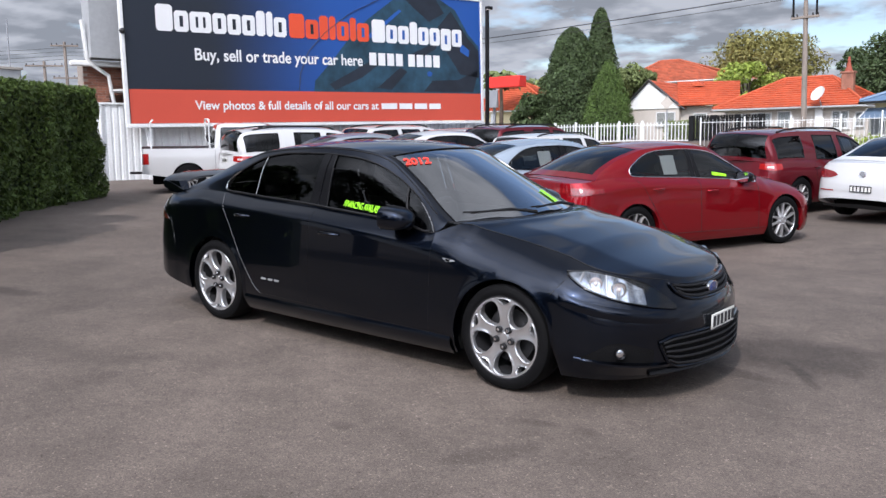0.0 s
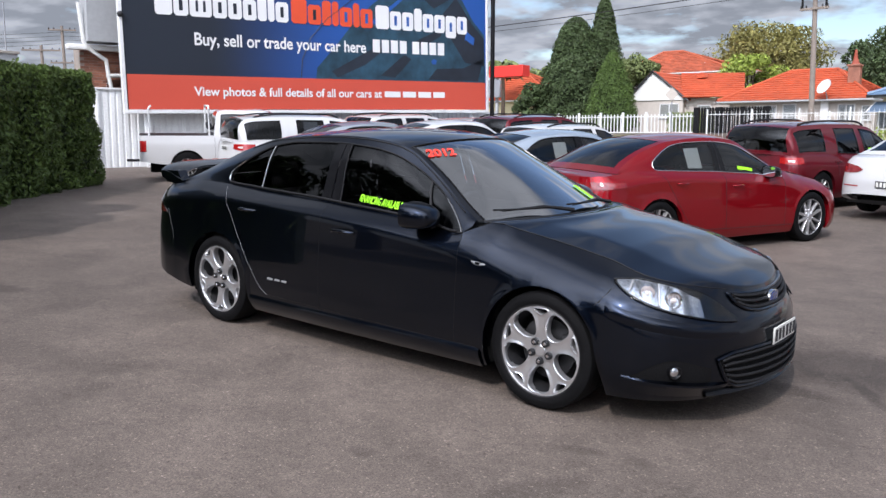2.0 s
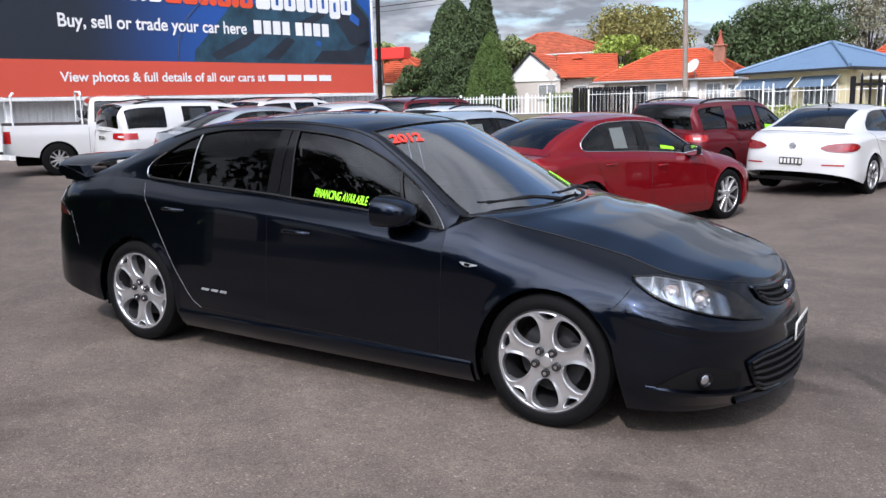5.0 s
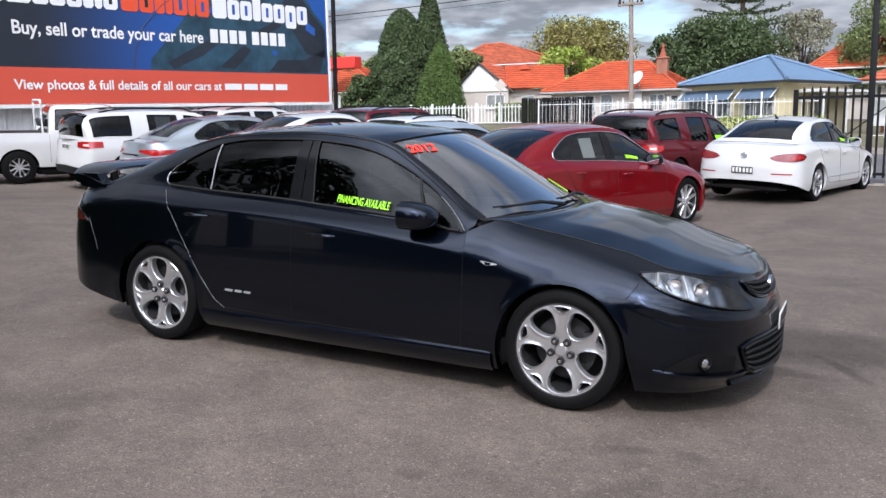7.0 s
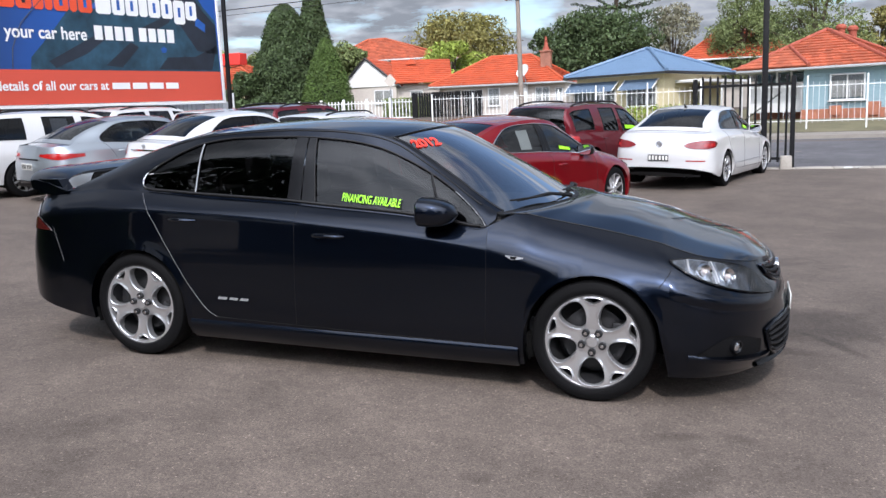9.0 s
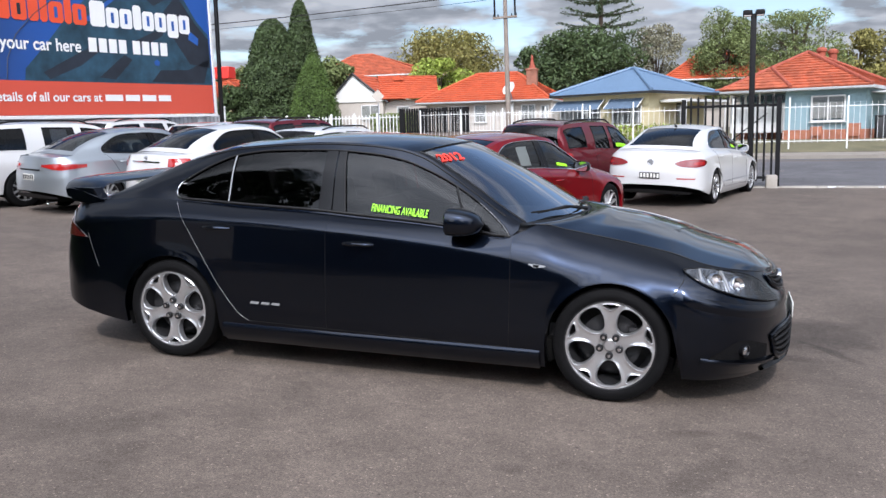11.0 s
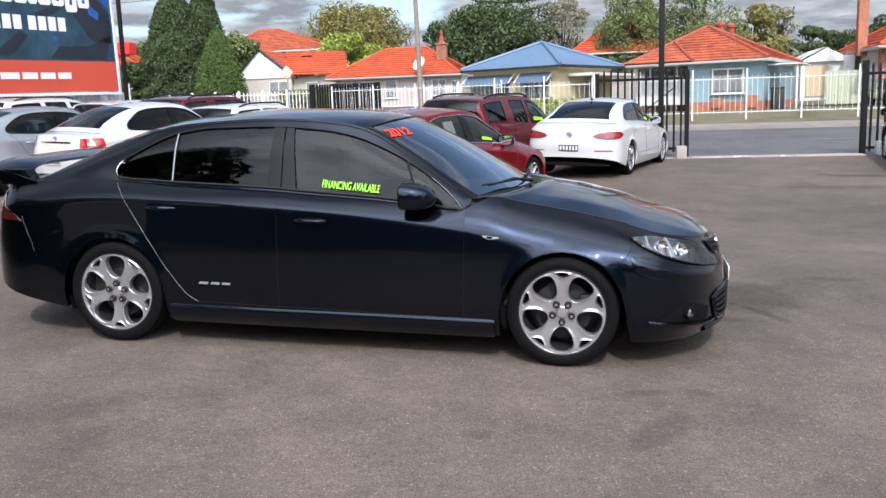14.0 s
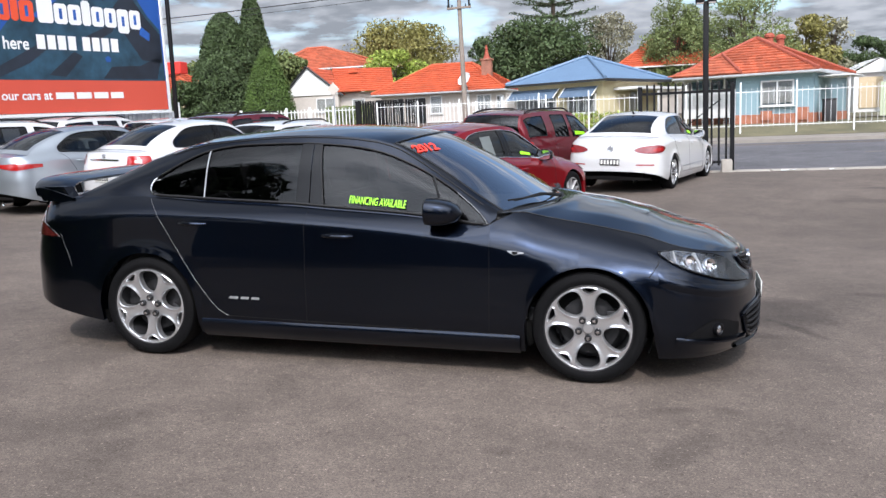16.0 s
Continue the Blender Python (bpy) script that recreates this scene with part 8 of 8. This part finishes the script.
part("side_post", Geo().rbox(9.6, 38.7, 1.95, 0.09, 0.09, 2.1, 0.01, 1), FRAME_WHITE, h)
b = thing("wheelie_bin", Matrix.Translation((9.15, 38.2, ground_z(9.15, 38.2) + 0.03)), "dark wheeled rubbish bin beside the house", "bin")
part("body", Geo().rbox(0, 0, 0.5, 0.55, 0.6, 1.0, 0.04, 2), INK, b)
part("lid", Geo().rbox(0, -0.02, 1.03, 0.6, 0.66, 0.07, 0.03, 2), INK, b)

# pale yellow house with a blue sheet roof; its corner is the origin
h = thing("yellow_house", Matrix.Translation((-1.55, 42.4, -0.22)) @ Matrix.Rotation(radians(-27), 4, "Z"), "pale yellow house with a blue steel roof and awnings", "house")
part("wall", Geo().box(-3.45, 3.7, 2.5, 5.9, 6.3, 2.8), WALL_YELLOW, h)
hip_roof(h, -6.95, 0.0, 0.0, 7.6, 3.85, 5.35, -3.7, -3.4, 3.7, ROOF_BLUE, 9, ROOF_BLUE, True, INK)
for x, w in ((-5.1, 3.4), (-1.9, 2.2)):
    house_window(h, x, 0.52, 2.55, w * 0.85, 1.05, 3, True)
    aw = part("awning", Geo().add([(x - w / 2, 0.5, 3.50), (x + w / 2, 0.5, 3.50), (x + w / 2, -0.2, 2.95), (x - w / 2, -0.2, 2.95), (x - w / 2, 0.5, 3.46), (x + w / 2, 0.5, 3.46), (x + w / 2, -0.2, 2.91), (x - w / 2, -0.2, 2.91)],
                                    [(0, 1, 2, 3), (4, 5, 6, 7), (0, 1, 5, 4), (3, 2, 6, 7), (0, 3, 7, 4), (1, 2, 6, 5)]), AWNING, h, "slate blue window awning", smooth=False)
    for kk in (-1, 1):
        part("awning_arm", Geo().tube([(x + kk * w / 2, 0.5, 3.50), (x + kk * w / 2, -0.2, 2.95)], 0.035, 6), FRAME_WHITE, aw)
part("side_beam", Geo().rbox(0.3, 4.3, 3.30, 1.5, 5.4, 0.16, 0.02, 1), FRAME_WHITE, h, "white flat porch roof")
for yy in (1.9, 4.2, 6.6):
    part("side_post", Geo().rbox(0.95, yy, 2.2, 0.09, 0.09, 2.2, 0.01, 1), FRAME_WHITE, h)
part("side_door", Geo().rbox(-0.48, 4.0, 2.2, 0.08, 0.95, 2.0, 0.01, 1), PANE, h)
rs_ = np.random.RandomState(31)
bush = thing("front_shrubs", Matrix.Translation((-3.5, 43.0, ground_z(-3, 42))), "low yellow-green shrubs before the house", "shrub")
P, N = [], []
for k in range(16):
    p_, d_ = ball_points(rs_, 120, (-4 + k * 0.5, rs_.uniform(-0.3, 0.3), 0.5), (0.45, 0.4, 0.5))
    P.append(p_); N.append(d_)
v, f = leaf_quads(np.concatenate(P), np.concatenate(N), 0.10, rs_)
leaf_part("foliage", v, f, LEAF_LIME, bush)

# cream weatherboard house with an orange hipped roof
h = thing("cream_house", Matrix.Translation((-0.25, 0, -0.65)), "cream weatherboard house with a bright orange tile roof", "house")
part("wall", Geo().box(-13.8, 60.0, 3.2, 9.2, 9.6, 2.7), WALL_CREAM, h)
tagged(part("cladding", boards(-18.4, -9.2, 55.2, 1.9, 4.4, 0.2), WALL_CREAM, h, smooth=False), kind="stuff")
hip_roof(h, -19.3, -9.2, 54.5, 65.5, 4.50, 6.75, -16.0, -12.8, 60.0, TILE, 13, TILE, False, WALL_GREY)
for x, w, hh in ((-17.45, 0.75, 1.0), (-16.05, 1.35, 1.1), (-14.5, 0.85, 1.25), (-10.9, 1.0, 1.1), (-9.7, 0.5, 0.9)):
    house_window(h, x, 55.15, 3.6, w, hh, 2 if w > 0.9 else 1, True)
part("white_corner", Geo().rbox(-12.2, 55.0, 3.2, 0.5, 0.2, 2.6, 0.02, 1), FRAME_WHITE, h)
ch = part("chimney", Geo().rbox(-11.1, 57.5, 5.7, 0.75, 0.6, 2.2, 0.02, 1), BRICK, h, "brick chimney with a pointed pot")
part("chimney_cap", Geo().rbox(-11.1, 57.5, 6.8, 0.9, 0.75, 0.12, 0.02, 1), BRICK, ch)
part("chimney_pot", Geo().lathe([(0.28, 0), (0.16, 0.35), (0.09, 0.7), (0.11, 0.74), (0.05, 1.0)], 12, Matrix.Translation((-11.1, 57.5, 6.85)) @ Matrix.Rotation(math.pi / 2, 4, "X")), TERRACOTTA, ch)
d_ = part("satellite_dish", Geo().lathe([(0.001, 0.10), (0.30, 0.06), (0.52, -0.02), (0.53, -0.03), (0.30, 0.09), (0.001, 0.14)], 24, Matrix.Translation((-12.1, 54.2, 5.3)) @ Matrix.Rotation(radians(-30), 4, "Z") @ Matrix.Rotation(radians(-30), 4, "X")), FRAME_WHITE, h, "white satellite dish")
part("dish_arm", Geo().tube([(-12.1, 54.3, 5.25), (-11.95, 54.35, 4.7), (-11.95, 54.6, 4.3)], 0.04, 6), GREY_STEEL, d_)

# white gabled house
h = thing("gabled_house", Matrix.Translation((0, 0, 0)), "cream house with a white gable and orange tile roof", "house")
part("wall", Geo().box(-22.6, 61.5, 3.0, 7.4, 8.8, 2.5), WALL_CREAM, h)
g = Geo()
gx0, gx1, gp, gz0, gz1 = -27.6, -22.8, -25.5, 4.15, 6.30
g.add([(gx0, 56.6, gz0), (gx1, 56.6, gz0), (gp, 56.6, gz1), (gx0, 56.8, gz0), (gx1, 56.8, gz0), (gp, 56.8, gz1)], [(0, 1, 2), (3, 5, 4), (0, 3, 4, 1), (1, 4, 5, 2), (2, 5, 3, 0)])
part("gable", g, WALL_WHITE, h, "white boarded gable", smooth=False)
part("gable_wall", Geo().box(-25.2, 59.0, 3.0, 4.3, 4.6, 2.5), WALL_CREAM, h)
for a, b in (((gx0 - 0.25, 56.5, gz0 - 0.12), (gp, 56.5, gz1 + 0.05)), ((gx1 + 0.25, 56.5, gz0 - 0.12), (gp, 56.5, gz1 + 0.05))):
    part("barge_board", Geo().tube([a, b], 0.09, 6), INK, h)
g = Geo()
course_face(g, ((-23.0, 56.4, 4.30), (-18.4, 56.6, 4.25), (-20.2, 61.5, 6.30), (-25.4, 61.5, 6.50)), 12, 0.085, 0.42)
course_face(g, ((-22.6, 56.5, 4.10), (-22.6, 61.5, 4.20), (-25.5, 61.5, 6.36), (-25.5, 56.4, 6.36)), 9)
course_face(g, ((-27.8, 56.5, 4.10), (-27.8, 61.5, 4.20), (-25.5, 61.5, 6.36), (-25.5, 56.4, 6.36)), 9)
tagged(part("roof", g, TILE, h, smooth=False), kind="stuff")
part("roof_vent", Geo().add([(-23.5, 59.9, 5.95), (-22.5, 59.9, 5.95), (-23.0, 59.9, 6.38), (-23.0, 61.0, 6.38)], [(0, 1, 2), (0, 2, 3), (1, 3, 2)]), TILE, h, smooth=False)
house_window(h, -24.1, 56.66, 3.35, 1.5, 1.0, 2, True)
house_window(h, -21.5, 57.05, 3.2, 1.0, 1.0, 1, True)
t = thing("small_hedge", Matrix.Translation((-21.0, 55.5, ground_z(-21, 55.5))), "clipped green hedge before the gabled house", "hedge")
P = np.stack([LR.uniform(-2.6, 1.2, 2500), LR.uniform(-0.4, 0.4, 2500), LR.uniform(0, 1.5, 2500)], 1)
v, f = leaf_quads(P, np.tile([0, -1, 0.4], (2500, 1)), 0.12, LR)
leaf_part("foliage", v, f, LEAF_MID, t)

h = thing("far_house", Matrix.Translation((0, 0, 0)), "distant house with a large orange tile roof", "house")
part("wall", Geo().box(-32.0, 81.0, 5.0, 11.0, 10.0, 6.0), WALL_CREAM, h)
hip_roof(h, -38.5, -26.0, 75.0, 88.0, 7.6, 10.1, -35.6, -33.5, 80.0, TILE_OLD, 14, TILE_OLD)
h = thing("far_house", Matrix.Translation((0, 0, 0)), "distant yellow house with an orange roof", "house")
part("wall", Geo().box(-42.5, 66.5, 3.4, 9.0, 8.0, 2.6), WALL_YELLOW, h)
hip_roof(h, -48.0, -37.6, 62.0, 72.0, 4.75, 7.6, -45.0, -43.6, 66.0, TILE, 14, TILE)
h = thing("far_house", Matrix.Translation((0, 0, 0)), "distant house roof behind the blue roof", "house")
part("wall", Geo().box(2.6, 73.0, 3.0, 9.0, 8.0, 4.6), WALL_CREAM, h)
hip_roof(h, -2.6, 7.6, 68.0, 78.0, 5.6, 8.0, 0.2, 2.6, 73.0, TILE, 12, TILE)
# house at the far end and its garage
h = thing("white_house", Matrix.Translation((1.1, 0, 0)), "white weatherboard house with orange tiles and tall chimney", "house")
part("wall", Geo().box(19.2, 46.2, 2.5, 10.0, 8.0, 3.0), WALL_WHITE, h)
part("brick_end", Geo().rbox(14.0, 42.4, 2.4, 0.7, 0.6, 2.8, 0.02, 1), BRICK, h)
hip_roof(h, 13.35, 25.0, 41.4, 51.0, 3.85, 6.4, 17.6, 20.0, 46.0, TILE, 12, TILE, False, WALL_GREY)
part("chimney", Geo().rbox(13.35, 44.8, 5.0, 0.50, 0.5, 3.0, 0.02, 1), BASE_BRICK, h, "tall orange brick chimney")
part("chimney_pot", Geo().tube([(13.35, 44.8, 6.45), (13.35, 44.8, 7.1)], [0.10, 0.07], 8), TERRACOTTA, h)
house_window(h, 15.3, 42.15, 2.7, 1.6, 1.2, 2, True)
part("porch_post", Geo().rbox(14.9, 41.6, 2.5, 0.12, 0.12, 2.8, 0.01, 1), FRAME_WHITE, h)
h = thing("garage", Matrix.Translation((0, 0, 0)), "white gabled garage with a tan door", "garage")
part("wall", Geo().box(13.45, 50.6, 2.35, 2.8, 5.0, 2.3), WALL_WHITE, h)
part("door", Geo().rbox(12.95, 48.06, 2.3, 1.25, 0.06, 1.75, 0.01, 1), GARAGE_TAN, h)
g = Geo()
course_face(g, ((11.95, 47.8, 3.5), (11.95, 53.2, 3.5), (13.4, 53.2, 4.25), (13.4, 47.8, 4.25)), 4)
course_face(g, ((14.95, 47.8, 3.5), (14.95, 53.2, 3.5), (13.4, 53.2, 4.25), (13.4, 47.8, 4.25)), 4)
g.add([(11.95, 47.85, 3.42), (14.95, 47.85, 3.42), (13.4, 47.85, 4.2)], [(0, 1, 2)])
part("roof", g, WALL_WHITE, h, smooth=False)
part("trellis", Geo().rbox(14.2, 46.2, 3.0, 0.6, 0.06, 1.3, 0.01, 1), FRAME_WHITE, h)
t = thing("green_fence", Matrix.Translation((12.4, 43.6, 1.0)), "pale green sheet steel side fence", "fence")
for k in range(3):
    part("sheet", ribbed(0.1 + k * 0.62, 0.70 + k * 0.62, 0, 0.0, 1.75, 0.15), FENCE_GREEN, t)
t = thing("dark_parked_car", Matrix.Translation((15.0, 40.2, ground_z(15.0, 40.2))), "dark car parked in the driveway", "car")
part("body", Geo().rbox(0, 0, 0.55, 1.7, 4.2, 0.6, 0.2, 3), BLACK_CAR, t)
part("cabin", Geo().rbox(0, 0.2, 1.05, 1.45, 2.2, 0.55, 0.22, 3), DARK_TINT, t)
for k in (-1, 1):
    for kk in (-1, 1):
        part("wheel", Geo().lathe([(0.02, -0.1), (0.3, -0.1), (0.31, 0.0), (0.3, 0.1), (0.02, 0.1)], 16, Matrix.Translation((k * 0.78, kk * 1.3, 0.31)) @ Matrix.Rotation(math.pi / 2, 4, "Z")), RUBBER, t)

# red shop awning with its grey box sign
t = thing("shop_awning", Matrix.Translation((-26.6, 40.0, 0.8)), "bright red flat awning on a steel post", "awning")
part("canopy", Geo().rbox(-0.9, 0.2, 4.66, 2.6, 0.8, 0.70, 0.03, 1), RED_AWNING, t)
part("post", Geo().rbox(-1.9, 0.3, 2.2, 0.16, 0.16, 4.6, 0.01, 1), GREY_STEEL, t)
part("sign_box", Geo().rbox(-1.75, -0.2, 3.60, 0.95, 0.2, 1.1, 0.02, 1), GREY_STEEL, t)
part("bracket", Geo().tube([(-1.2, 0.2, 4.28), (-0.3, 0.2, 4.20), (0.1, 0.2, 4.28)], 0.03, 6), BLACK_STEEL, t)

# ---------------------------------------------------------------- trees
conifer("cone_conifer", -27.6, 54.0, 1.5, 6.0, 2.15, LEAF_CONE, "bright green clipped cone conifer", 3, 22000, 0.085, 0.60, 0.18, 0.06)
conifer("tall_cypress", -33.2, 58.0, 1.5, 9.3, 2.9, LEAF_DARK, "tall dark green columnar cypress", 4, 32000, 0.125, 0.42, 0.2, 0.16)
conifer("tall_cypress", -31.4, 59.5, 1.5, 10.9, 1.7, LEAF_DARK, "tall dark green columnar cypress", 5, 20000, 0.125, 0.45, 0.2, 0.18)
tree("dark_shrub_tree", -36.4, 57.0, 1.2, 4.6, 2.4, 0.4, LEAF_DARK, "dark bushy shrub beside the cypress", 6, 4200, 0.20, 18)
tree("olive_tree", -30.4, 95.0, 2.0, 12.1, 7.2, 4.0, LEAF_OLIVE, "broad olive-brown tree behind the roofs", 7, 17000, 0.22, 60, 0.5)
tree("lime_shrub_tree", -22.9, 70.5, 2.0, 6.6, 3.2, 1.0, LEAF_LIME, "yellow-green bushy tree behind the roofs", 8, 8500, 0.18, 32)
tree("leafy_tree", -33.6, 70.0, 2.0, 7.2, 2.6, 1.5, LEAF_MID, "mid-green tree behind the gable", 9, 8500, 0.18, 32)
tree("dark_tree", -9.8, 74.0, 2.0, 8.8, 6.0, 1.5, LEAF_DARK, "dense dark green tree behind the roofs", 10, 19000, 0.20, 64)
tree("dark_tree", -14.6, 78.0, 2.0, 8.0, 3.4, 1.5, LEAF_DARK, "dense dark green tree behind the roofs", 23, 9000, 0.20, 34)
tree("grey_tree", -4.6, 90.0, 2.0, 11.2, 3.6, 3.0, LEAF_GREY, "thin grey-green tree behind the roofs", 11, 6000, 0.17, 36, 0.6)
tree("leafy_tree", 2.1, 69.5, 2.0, 9.6, 2.8, 1.6, LEAF_MID, "upright green tree between two houses", 12, 15000, 0.115, 60, 0.8)
tree("leafy_tree", 4.4, 71.5, 2.0, 7.6, 2.6, 1.6, LEAF_DARK, "upright green tree between two houses", 13, 13000, 0.115, 50, 0.7)
tree("spreading_tree", 7.4, 63.0, 2.0, 8.2, 4.2, 3.2, LEAF_MID, "spreading green tree behind the blue house", 14, 13000, 0.11, 60, 0.35)
tree("olive_tree", 13.7, 80.0, 2.0, 8.4, 3.4, 2.4, LEAF_OLIVE, "olive-green tree behind the blue house", 15, 7500, 0.18, 34)
tree("grey_tree", 16.6, 82.0, 2.0, 8.2, 2.2, 2.4, LEAF_GREY, "thin bare-limbed grey tree", 16, 900, 0.22, 24, 0.7)
for k, (x, y, hh, sp) in enumerate(((20.8, 90, 7.2, 3.0), (24.5, 90, 6.6, 3.4), (28.5, 88, 8.0, 3.2))):
    tree("round_tree", x, y, 1.8, hh, sp, 1.2, LEAF_DARK, "rounded dark green tree in the distance", 40 + k, 7000, 0.19, 28)
tree("distant_tree", -45.5, 72.0, 1.6, 7.4, 3.0, 1.2, LEAF_MID, "green tree behind the distant house", 44, 3600, 0.26, 22)
# palm beyond the hoarding
t = thing("palm_tree", Matrix.Translation((-42.4, 60.5, 1.4)), "green palm with drooping fronds", "palm")
part("trunk", Geo().tube([(0, 0, -0.2), (0.1, 0, 3.5), (0.0, 0, 6.6)], [0.24, 0.18, 0.15], 9), BARK, t)
for k in range(22):
    a = 2 * math.pi * k / 22 + 0.3 * math.sin(k * 5)
    up_ = 0.9 * math.sin(k * 2.4)
    g = Geo()
    pts = [Vector((1.9 * q * math.cos(a), 1.9 * q * math.sin(a), 6.6 + (0.7 + up_) * q - (1.4 + 0.3 * up_) * q * q)) for q in np.linspace(0, 1, 9)]
    g.tube(pts, [0.04] * 8 + [0.01], 5)
    side = Vector((-math.sin(a), math.cos(a), 0))
    for i in range(1, 9):
        for sg in (-1, 1):
            p = pts[i]
            g.add([p, p + side * sg * 0.28 + Vector((0, 0, -0.22)), pts[i - 1] + side * sg * 0.26 + Vector((0, 0, -0.20)), pts[i - 1]], [(0, 1, 2, 3)])
    part("frond", g, LEAF_MID, t, smooth=False)
# Norfolk pine with open tiers
t = thing("tiered_pine", Matrix.Translation((-9.9, 85.0, ground_z(-10, 85))), "tall pine with open flat tiers of branches", "tree")
part("trunk", Geo().tube([(0, 0, -0.2), (0, 0, 10), (0, 0, 19.5)], [0.35, 0.24, 0.05], 9), BARK, t)
rs_ = np.random.RandomState(19)
for k in range(10):
    z = 7.2 + k * 1.25
    L_ = 5.0 * (1 - 0.055 * k)
    P, N = [], []
    g = Geo()
    for j in range(7):
        a = 2 * math.pi * j / 7 + k * 0.4
        for q in np.linspace(0.12, 1, 46):
            for _ in range(4):
                P.append((L_ * q * math.cos(a) + rs_.normal(0, 0.16), L_ * q * math.sin(a) + rs_.normal(0, 0.16), z + 0.55 * q * q + rs_.normal(0, 0.07))); N.append((0, 0, 1))
        g.tube([(0, 0, z), (L_ * 0.5 * math.cos(a), L_ * 0.5 * math.sin(a), z + 0.12), (L_ * math.cos(a), L_ * math.sin(a), z + 0.55)], [0.07, 0.05, 0.02], 5)
    part("limb", g, BARK, t)
    v, f = leaf_quads(np.array(P), np.array(N), 0.14, rs_)
    leaf_part("tier", v, f, LEAF_PINE, t)

# ---------------------------------------------------------------- what closes the yard behind the camera, unseen
# unseen building, added so that the car doors mirror a dark front
t = thing("unseen_building", LOT @ pose(-1.0, -24.0, 0), "unseen low dark-fronted building added for reflections", "building")
part("wall", Geo().box(0, 0, 1.9, 26, 6, 4.2), AWNING, t)
part("fascia", Geo().box(0, 3.2, 3.6, 27, 1.2, 0.9), SIGN_NAVY, t)
for k in range(8):
    part("window", Geo().rbox(-10.5 + k * 3, 3.03, 1.5, 2.5, 0.05, 2.3, 0.01, 1), PANE, t)
for k, (x, y, hh, sp) in enumerate(((-7.4, -3.4, 5.4, 1.9), (-6.5, -17.5, 8.5, 4.6), (3.5, -19.0, 8.2, 4.5), (11.5, -16.0, 7.6, 4.2), (17.5, -8.5, 7.0, 3.6))):
    tree("yard_tree", x, y, ground_z(x, y) - 0.1, hh, sp, 1.8, LEAF_DARK, "dark leafy tree behind the yard", 60 + k, 5200, 0.24, 30)

tree("tall_yard_tree", -12.2, -14.0, ground_z(-12.2, -14.0) - 0.1, 16.5, 4.6, 3.6, LEAF_DARK, "tall dark leafy tree mirrored in the car windows", 66, 9000, 0.24, 40, 0.7, 0.32)

# ---------------------------------------------------------------- litter at the gutter
SR = random.Random(77)
for k, (x, y, sz) in enumerate(((4.35, 14.55, 0.16), (4.55, 14.65, 0.10), (5.3, 14.5, 0.08))):
    g = Geo().grid([[Vector((sz * (i - 1.5) / 3, sz * (j - 1.5) / 3, 0.012 + SR.uniform(0, 0.03))) for i in range(4)] for j in range(4)])
    t = thing("paper_scrap", Matrix.Translation((x, y, ground_z(x, y) + 0.005)) @ Matrix.Rotation(SR.uniform(0, 3), 4, "Z"), "crumpled white paper scrap by the gutter", "litter")
    part("sheet", g, PAPER, t)
